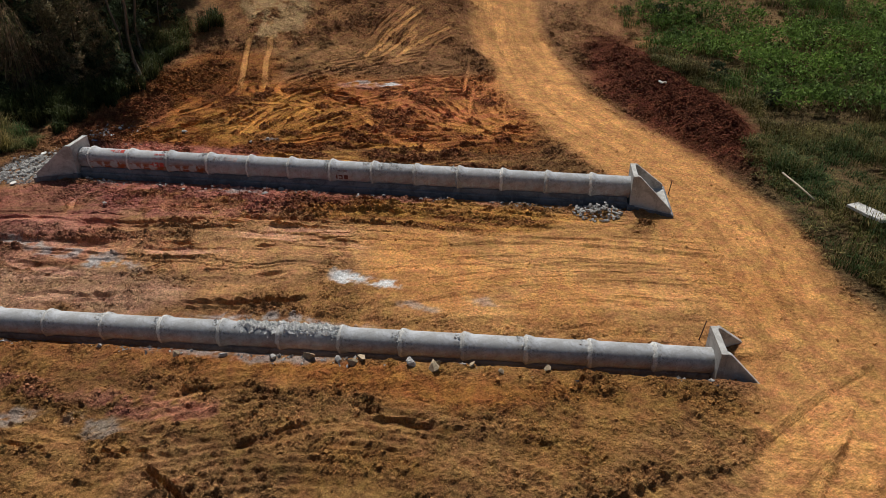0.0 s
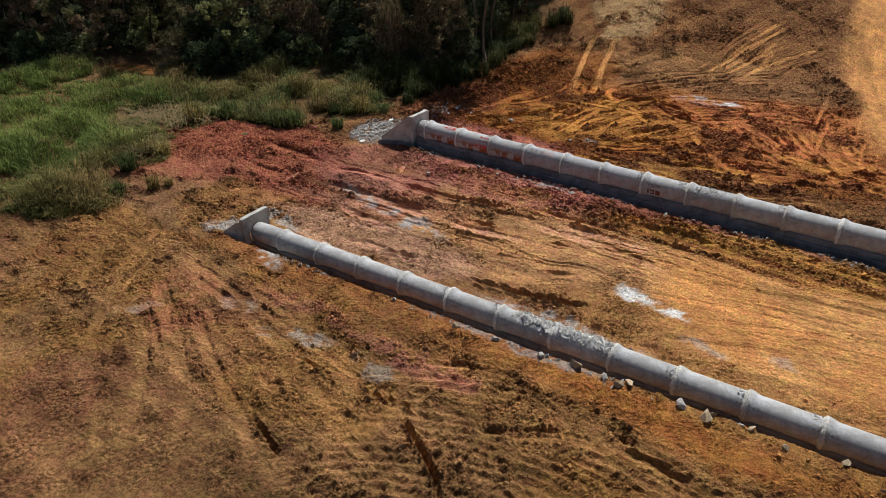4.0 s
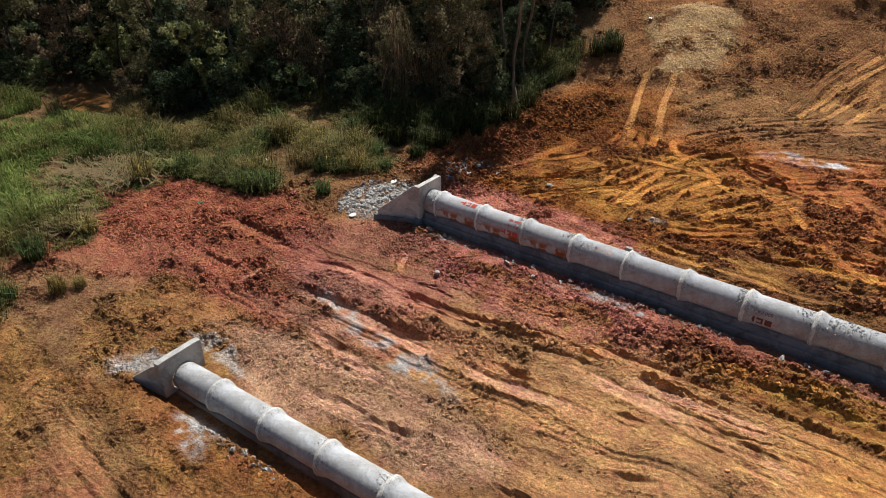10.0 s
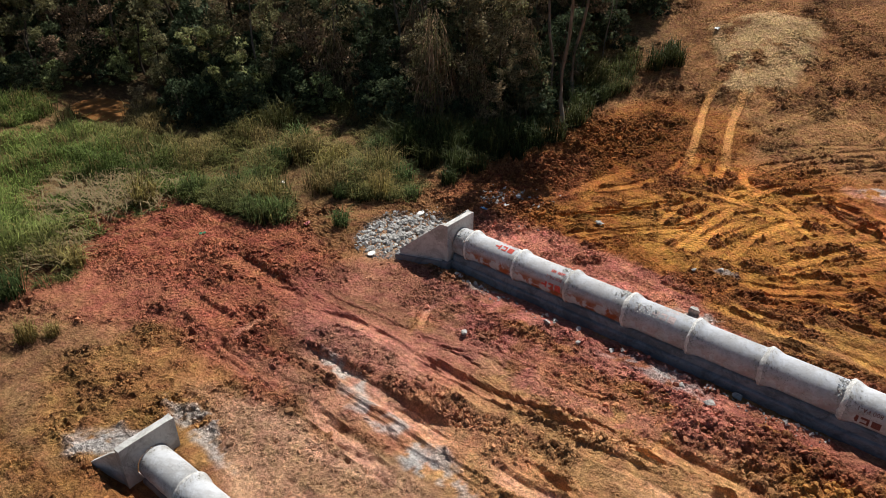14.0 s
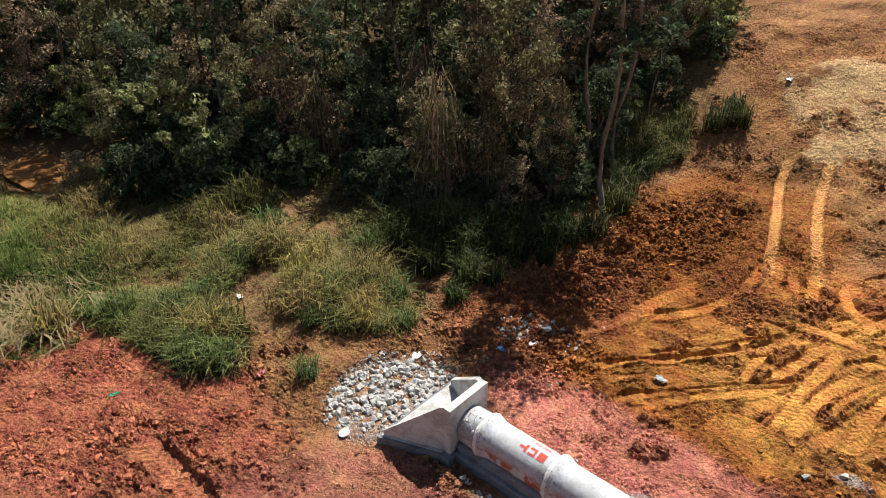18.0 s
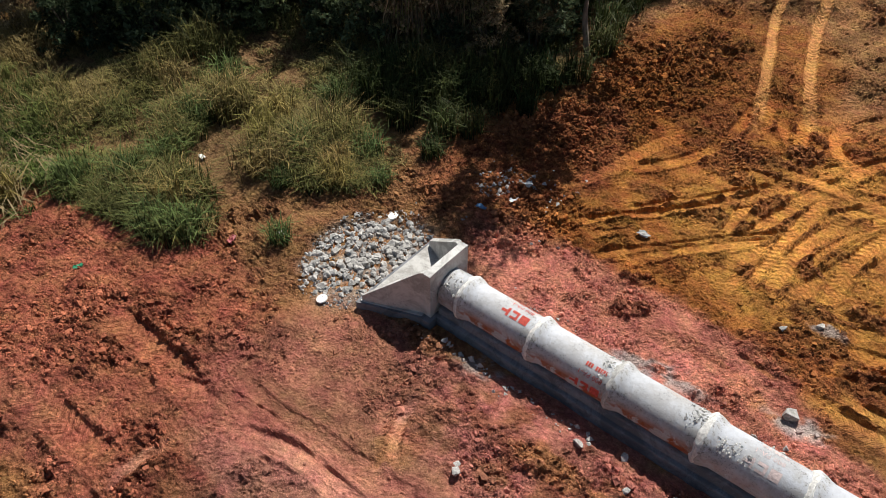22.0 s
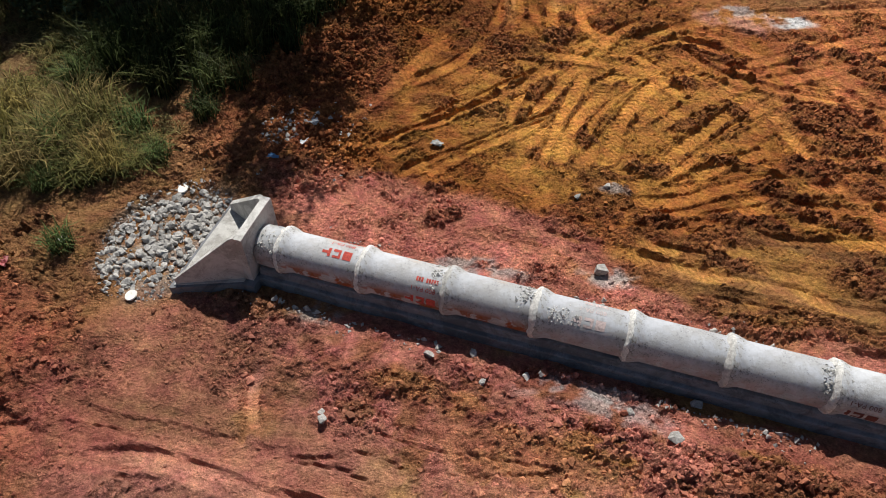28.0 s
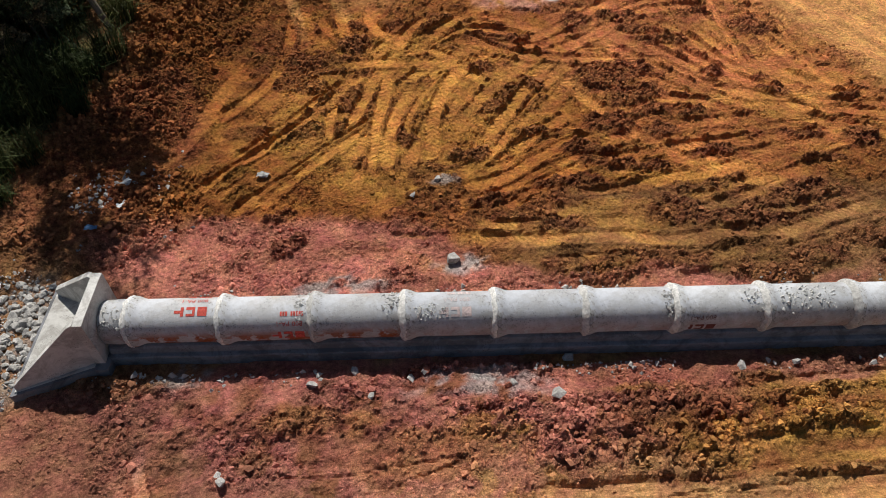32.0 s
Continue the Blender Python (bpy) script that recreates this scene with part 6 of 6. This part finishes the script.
def shrub_kind(seed, tall, wide, tint, clumps, per, leaf):
    """A bush: several stems and a ragged mass of leaves."""
    rng = random.Random(seed)
    ob = new("bush")
    stems = bmesh.new()
    centres, radii = [], []
    for k in range(8):
        a = rng.uniform(0, 6.28)
        e = Vector((math.cos(a) * wide * rng.uniform(0.2, 0.7), math.sin(a) * wide * rng.uniform(0.2, 0.7), tall * rng.uniform(0.6, 1.05)))
        q = [Vector((0, 0, -0.1)), e * 0.5 + Vector((0, 0, 0.15)), e]
        tube(stems, q, [0.035, 0.025, 0.01], 5)
    part("branchwork", stems, BARK, ob)
    for k in range(clumps):
        a, r = rng.uniform(0, 6.28), math.sqrt(rng.uniform(0, 1))
        h = rng.uniform(0.08, 1.0)
        w = wide * (1 - 0.65 * h * h)
        centres.append((r * w * math.cos(a), r * w * math.sin(a), h * tall))
        radii.append(rng.uniform(0.22, 0.45) * wide * 0.55)
    centres, radii = np.array(centres), np.array(radii)
    pick = np.random.default_rng(seed).uniform(0, 1, (len(centres), 1))
    v, f, c = leaf_cloud(centres, radii, per, leaf, tint * (0.6 + 0.75 * pick), seed, 0.3)
    me = arrays("leaves", v, f, LEAF)
    paint(me, "tint", c)
    under("leaves", me, ob)
    return ob


KINDS = [
    tree_kind(1, 11.0, 0.085, 0.35, 2.1, LEAF_OLIVE, BARK, 60, 62, 0.11),
    tree_kind(2, 9.0, 0.11, 0.22, 2.2, LEAF_BROWN, BARK, 64, 62, 0.10),
    tree_kind(3, 12.5, 0.085, 0.5, 1.9, LEAF_DARK, PALE_BARK, 48, 60, 0.11),
    tree_kind(4, 8.0, 0.10, 0.15, 2.3, LEAF_DARK, BARK, 68, 66, 0.12),
    tree_kind(5, 10.0, 0.08, 0.30, 2.2, LEAF_OLIVE * 0.8 + LEAF_BROWN * 0.3, BARK, 60, 62, 0.10),
    tree_kind(6, 6.5, 0.09, 0.12, 1.9, LEAF_LIGHT, BARK, 56, 60, 0.13),
]
TREE_WORDS = ["slender tree with a thin olive crown at the wood's edge", "dry tree with brown and olive leaves", "tall bare-stemmed tree with a pale trunk", "low dark-leaved tree of the wood", "tree with a ragged olive-brown crown", "small tree with light green leaves"]
BUSHES = [
    shrub_kind(11, 2.6, 1.7, LEAF_DARK, 60, 44, 0.10),
    shrub_kind(12, 3.4, 1.6, LEAF_BROWN, 64, 44, 0.085),
    shrub_kind(13, 2.0, 1.6, LEAF_OLIVE, 56, 44, 0.085),
    shrub_kind(14, 3.0, 1.9, LEAF_DARK * 1.2, 66, 44, 0.12),
    shrub_kind(15, 2.4, 1.5, LEAF_LIGHT, 56, 42, 0.10),
]
BUSH_WORDS = ["dark green bush at the wood's edge", "dry brown bush tangled with creepers", "olive bush with small leaves", "dense dark bush under the trees", "light green leafy bush"]
for ob, words in zip(KINDS, TREE_WORDS):
    tagged(ob, words, "tree", "trees of the wood")
for ob, words in zip(BUSHES, BUSH_WORDS):
    tagged(ob, words, "bush", "bushes at the wood's edge")


def wood():
    """Trees and bushes, thick at the edge and behind it."""
    rng = random.Random(77)
    used = set()

    def put(stock, k, x, y, s):
        m = pose(x, y, float(height(np.float64(x), np.float64(y))) - 0.05, 0, 0, rng.uniform(0, 360))
        ob = stock[k]
        if id(ob) not in used:
            used.add(id(ob))
            ob.scale = (s, s, s)
            ob.matrix_basis = m @ Matrix.Diagonal((s, s, s, 1))
            return
        c = copy_thing(ob, m)
        c.scale = (s, s, s)

    # trees that stand out
    for k, x, y, s in [(2, -6.4, 14.0, 1.0), (2, -5.4, 15.8, 1.05), (2, -4.1, 12.6, 1.15), (2, -12.4, 15.9, 0.95), (2, -20.8, 10.1, 0.8), (2, -14.6, 13.5, 0.75), (0, -9.3, 12.4, 0.9), (5, -19.5, 3.2, 0.8), (4, -7.4, 11.4, 0.7), (3, -5.6, 11.2, 0.5)]:
        put(KINDS, k, x, y, s)
    spots = []
    tries = 0
    while len(spots) < 96 and tries < 6000:
        tries += 1
        x, y = rng.uniform(-50, -3), rng.uniform(-6, 44)
        d = float(inside(np.array([x]), np.array([y]), FOREST)[0])
        if d < 1.0 or d > 20 or any((x - a) ** 2 + (y - b) ** 2 < (1.5 + 0.09 * d) ** 2 * 2.0 for a, b in spots) or math.hypot(x + 27.3, y) < 5.0:
            continue
        spots.append((x, y))
        tall = min(1.1, 0.42 + 0.085 * d) * rng.uniform(0.85, 1.15)
        put(KINDS, rng.choice([0, 1, 2, 1, 3, 4, 4, 0]), x, y, tall)
    for k in range(64):
        x, y = rng.uniform(-62, -14), rng.uniform(14, 62)
        if 18 < float(inside(np.array([x]), np.array([y]), FOREST)[0]):
            put(KINDS, rng.choice([0, 3, 4]), x, y, rng.uniform(1.0, 1.35))
    for k in range(80):
        put(KINDS, rng.choice([0, 3, 3, 4]), rng.uniform(-84, -38), rng.uniform(-12, 32), rng.uniform(0.9, 1.3))
    spots = []
    tries = 0
    while len(spots) < 180 and tries < 12000:
        tries += 1
        x, y = rng.uniform(-46, -2), rng.uniform(-7, 40)
        d = float(inside(np.array([x]), np.array([y]), FOREST)[0])
        if d < (1.6 if x > -10 else -0.4) or d > 14 or any((x - a) ** 2 + (y - b) ** 2 < 1.7 + 0.25 * max(0, d - 3) for a, b in spots) or math.hypot(x + 27.3, y) < 4.3:
            continue
        spots.append((x, y))
        put(BUSHES, rng.choice([0, 1, 1, 2, 3, 3, 0, 4]), x, y, rng.uniform(0.6, 1.15) * (0.75 if d < 0.6 else 1.0))
    for k in range(90):
        x, y = rng.uniform(-62, -24), rng.uniform(2, 40)
        if 11 < float(inside(np.array([x]), np.array([y]), FOREST)[0]):
            put(BUSHES, rng.choice([0, 3, 3, 2]), x, y, rng.uniform(0.9, 1.4))
    # bushes in the rank grass beyond the road
    for k in range(26):
        x, y = rng.uniform(31, 52), rng.uniform(-4, 48)
        if float(inside(np.array([x]), np.array([y]), GRASS_RIGHT)[0]) > 1.5:
            put(BUSHES, rng.choice([0, 2, 2, 4]), x, y, rng.uniform(0.3, 0.55))


wood()


def dry_vines(x, y, tall, wide, seed):
    """Brown climbers that hang in long strands from the trees down to the ground."""
    rng = np.random.default_rng(seed)
    ob = thing("vine_curtain", pose(x, y, float(height(np.float64(x), np.float64(y)))), "dry brown climbers hanging over the trees at the wood's edge", "creeper", "hanging climbers")
    n = 620
    a, r = rng.uniform(0, 2 * math.pi, n), wide * np.sqrt(rng.uniform(0, 1, n))
    top = tall * (1 - 0.55 * (r / wide) ** 1.6) * rng.uniform(0.45, 1.05, n)
    length = np.minimum(top - 0.05, rng.uniform(0.8, 3.2, n))
    p = np.stack([r * np.cos(a), r * np.sin(a), top], -1)
    out = np.stack([np.cos(a), np.sin(a), 0 * a], -1)
    b = rng.uniform(0, 2 * math.pi, n)
    s = np.stack([np.cos(b), np.sin(b), 0 * b], -1) * rng.uniform(0.008, 0.024, n)[:, None]
    drop = np.stack([0 * a, 0 * a, -length], -1)
    mid = p + drop * 0.35 + out * rng.uniform(0.05, 0.35, n)[:, None]
    low = p + drop + out * rng.uniform(0.0, 0.5, n)[:, None]
    v = np.stack([p - s, p + s, mid - s, mid + s, low], 1).reshape(-1, 3)
    k = (np.arange(n) * 5)[:, None]
    f = np.concatenate([k + (0, 1, 3), k + (0, 3, 2), k + (2, 3, 4)], 0)
    tint = np.where(rng.uniform(0, 1, (n, 1)) < 0.3, LEAF_OLIVE * 1.1, LEAF_BROWN * 1.05) * rng.uniform(0.45, 1.3, (n, 1))
    me = arrays("hanging_growth", v, f, LEAF)
    paint(me, "tint", np.repeat(tint, 5, 0))
    under("hanging_growth", me, ob)
    c = p[rng.integers(0, n, 170)] + rng.normal(0, 0.3, (170, 3)) - (0, 0, 0.5)
    v, f, col = leaf_cloud(c, np.full(170, 0.34), 28, 0.075, np.where(rng.uniform(0, 1, (170, 1)) < 0.5, LEAF_BROWN, LEAF_OLIVE), seed + 1, 1.2)
    me = arrays("leaves", v, f, LEAF)
    paint(me, "tint", col)
    under("leaves", me, ob)


for k, (x, y, tall, wide) in enumerate([(-9.6, 9.0, 6.0, 1.0), (-10.6, 9.6, 4.2, 0.9), (-8.4, 10.4, 4.6, 0.8), (-12.8, 11.2, 5.6, 0.9), (-6.6, 12.6, 5.0, 0.7), (-16.6, 8.4, 4.4, 0.9)]):
    dry_vines(x, y, tall, wide, 700 + 2 * k)


def creeper():
    """Broad-leaved creeper over the far field."""
    rng = np.random.default_rng(91)
    x, y = rng.uniform(30, 62, 5200), rng.uniform(12, 60, 5200)
    ok = (inside(x, y, GRASS_RIGHT) > 1.8) & (fractal(x, y, 5, 93, 3) > 0.43) & (y > 6 + 0.2 * (x - 30))
    x, y = x[ok][:2000], y[ok][:2000]
    z = height(x, y) + 0.1 + 1.7 * fractal(x, y, 3.4, 95, 3)
    g = fractal(x, y, 4, 97, 2)[:, None]
    v, f, c = leaf_cloud(np.stack([x, y, z], -1), np.full(len(x), 0.75), 34, 0.12, GREEN * 0.75 * (1 - g) + LIME * 1.25 * g, 92)
    me = arrays("creeper", v, f, LEAF)
    paint(me, "tint", c)
    tagged(new("creeper", me), "bright green leafy creeper covering the field", "creeper", kind="stuff")


creeper()


# ---- creek ----
def creek():
    bm = bmesh.new()
    ring = []
    for k in range(36):
        a = 2 * math.pi * k / 36
        r = 1 + 0.2 * noise.noise(Vector((math.cos(a) * 1.5, math.sin(a) * 1.5, 4)))
        ring.append(bm.verts.new((-27.3 + 2.9 * r * math.cos(a), 0.1 + 1.6 * r * math.sin(a), 0)))
    bm.faces.new(ring)
    m = Mat("muddy_water", 0.12, 0.5)
    m.colour(m.mix(m.ramp(m.noise(0.8, 3), 0.35, 0.65), (0.20, 0.09, 0.03), (0.28, 0.13, 0.05)))
    m.bump(m.noise(3.0, 3), 0.1, 0.02)
    ob = new("water", mesh_of("water", bm, m.m))
    ob.location.z = float(height(np.float64(-27.2), np.float64(0.5))) + 0.18
    tagged(ob, "shallow muddy brown water of a creek", "water", kind="structure")


creek()


# ---- small things ----
def stick(name, a, b, r, mat, label, category):
    bm = bmesh.new()
    a, b = Vector(a), Vector(b)
    tube(bm, [a, a.lerp(b, 0.5) + Vector((0.01, 0.01, 0.02)), b], [r, r * 0.95, r * 0.8], 7)
    tagged(new(name, mesh_of(name, bm, mat)), label, category)


def on(x, y, up=0.0):
    return (x, y, float(height(np.float64(x), np.float64(y))) + up)


stick("wooden_pole", on(33.2, 2.9, 0.55), on(33.8, 0.2, 0.5), 0.045, WOOD, "pale wooden pole lying on the grass", "pole")
stick("reinforcing_bar", on(27.7, 0.9), on(27.75, 0.85, 0.75), 0.02, RUST, "rusty steel bar standing in the earth", "steel bar")
stick("reinforcing_bar", on(27.15, -9.9), on(27.25, -9.9, 0.8), 0.02, RUST, "rusty steel bar standing in the earth", "steel bar")
slab = bevelled(solid([[(-0.95, -0.3, 0), (-0.95, 0.3, 0), (-0.9, 0.28, 0.12), (-0.9, -0.3, 0.12)], [(0.2, -0.36, 0), (0.2, 0.33, 0), (0.2, 0.33, 0.13), (0.2, -0.34, 0.13)], [(0.95, -0.25, 0), (0.95, 0.27, 0), (0.9, 0.25, 0.12), (0.9, -0.22, 0.12)]]), 0.012)
ob = new("concrete_slab", mesh_of("concrete_slab", slab, MORTAR))
ob.matrix_world = Matrix.Translation(on(35.6, -1.0, 0.6)) @ pose(0, 0, 0, 3, -4, -68)
tagged(ob, "broken pale concrete slab lying on the grass", "slab")


def litter(name, x, y, size, colour, label, seed):
    """A crumpled scrap."""
    rng = random.Random(seed)
    bm = bmesh.new()
    bmesh.ops.create_grid(bm, x_segments=5, y_segments=4, size=0.5)
    for v in bm.verts:
        v.co.z = 0.28 * noise.noise(v.co * 3.3 + Vector((seed, 0, 0))) + 0.18
        v.co.x *= 0.9 + 0.3 * rng.random()
        v.co.y *= 0.6
    bmesh.ops.solidify(bm, geom=bm.faces, thickness=0.02)
    ob = new(name, mesh_of(name, bm, plain_material(name + "_film", colour, 0.5, 0.15, 9.0, 0.4, 0.2)))
    ob.matrix_world = Matrix.Translation(on(x, y, 0.02)) @ pose(0, 0, 0, 0, 0, rng.uniform(0, 360)) @ Matrix.Diagonal((size, size, size, 1))
    tagged(ob, label, "litter")


litter("plastic_bag", -8.7, -5.3, 0.22, (0.03, 0.22, 0.11), "crumpled green plastic bag on red earth", 1)
litter("drinks_can", -6.7, -2.0, 0.3, (0.38, 0.10, 0.10), "crushed red and white packet on bare earth", 2)
litter("paper_scrap", -5.9, -0.9, 0.28, (0.7, 0.68, 0.62), "white paper scrap caught in grass", 3)
litter("paper_scrap", -10.6, -0.1, 0.25, (0.7, 0.68, 0.62), "white paper scrap caught in grass", 4)
litter("cloth_rag", -2.2, 3.5, 0.32, (0.10, 0.22, 0.38), "crumpled blue rag among tipped rubble", 5)
litter("plastic_sheet", -1.7, 5.1, 0.3, (0.55, 0.57, 0.58), "torn clear plastic sheet among rubble", 6)
litter("plastic_sheet", -1.6, 4.3, 0.28, (0.55, 0.57, 0.58), "torn clear plastic sheet among rubble", 7)
litter("plastic_sheet", 2.0, 5.4, 0.32, (0.42, 0.43, 0.42), "torn pale plastic sheet pressed into the earth", 8)
litter("plastic_sheet", -1.9, 25.2, 0.4, (0.7, 0.7, 0.68), "white plastic scrap on the slope", 9)
litter("paper_scrap", 29.5, 16.5, 0.5, (0.7, 0.68, 0.6), "pale scrap on the dark soil bank", 10)


def lid(x, y):
    bm = bmesh.new()
    bmesh.ops.create_cone(bm, cap_ends=True, segments=20, radius1=0.15, radius2=0.14, depth=0.03)
    ob = new("bucket_lid", mesh_of("bucket_lid", bm, plain_material("white_plastic", (0.72, 0.70, 0.64), 0.45, 0.08, 5.0, 0.4, 0.05)))
    ob.matrix_world = Matrix.Translation(on(x, y, 0.07)) @ pose(0, 0, 0, 9, -6, 0)
    tagged(ob, "round white plastic bucket lid on the earth", "lid", "bucket lids")


lid(-3.2, -1.9)
lid(-3.95, 1.6)


def fallen_straw():
    """Flattened dry stalks on the bank."""
    rng = np.random.default_rng(15)
    n = 1100
    k = rng.integers(0, 4, n)
    cx, cy = np.array((-16.4, -14.2, -12.6, -15.8))[k], np.array((-4.0, -5.6, -9.6, -7.0))[k]
    x, y = cx + rng.normal(0, 1.1, n), cy + rng.normal(0, 0.9, n)
    a = np.array((0.2, -0.5, 0.9, 0.3))[k] + rng.normal(0, 0.45, n)
    length, w = rng.uniform(0.5, 1.3, n), rng.uniform(0.008, 0.018, n)
    z = height(x, y) + 0.22 + 0.25 * rng.uniform(0, 1, n)
    d, s = np.stack([np.cos(a), np.sin(a), rng.normal(0, 0.1, n)], -1) * length[:, None] / 2, np.stack([-np.sin(a), np.cos(a), 0 * a], -1) * w[:, None]
    p = np.stack([x, y, z], -1)
    v = np.stack([p - d - s, p - d + s, p + s * 1.1 + (0, 0, 0.06), p - s * 1.1 + (0, 0, 0.06), p + d + s * 0.4, p + d - s * 0.4], 1).reshape(-1, 3)
    b = (np.arange(n) * 6)[:, None]
    f = np.concatenate([b + (0, 1, 2, 3), b + (3, 2, 4, 5)], 0)
    tagged(new("fallen_straw", arrays("fallen_straw", v, f, STRAW)), "flattened straw-coloured dry stalks", "straw", kind="stuff")


fallen_straw()
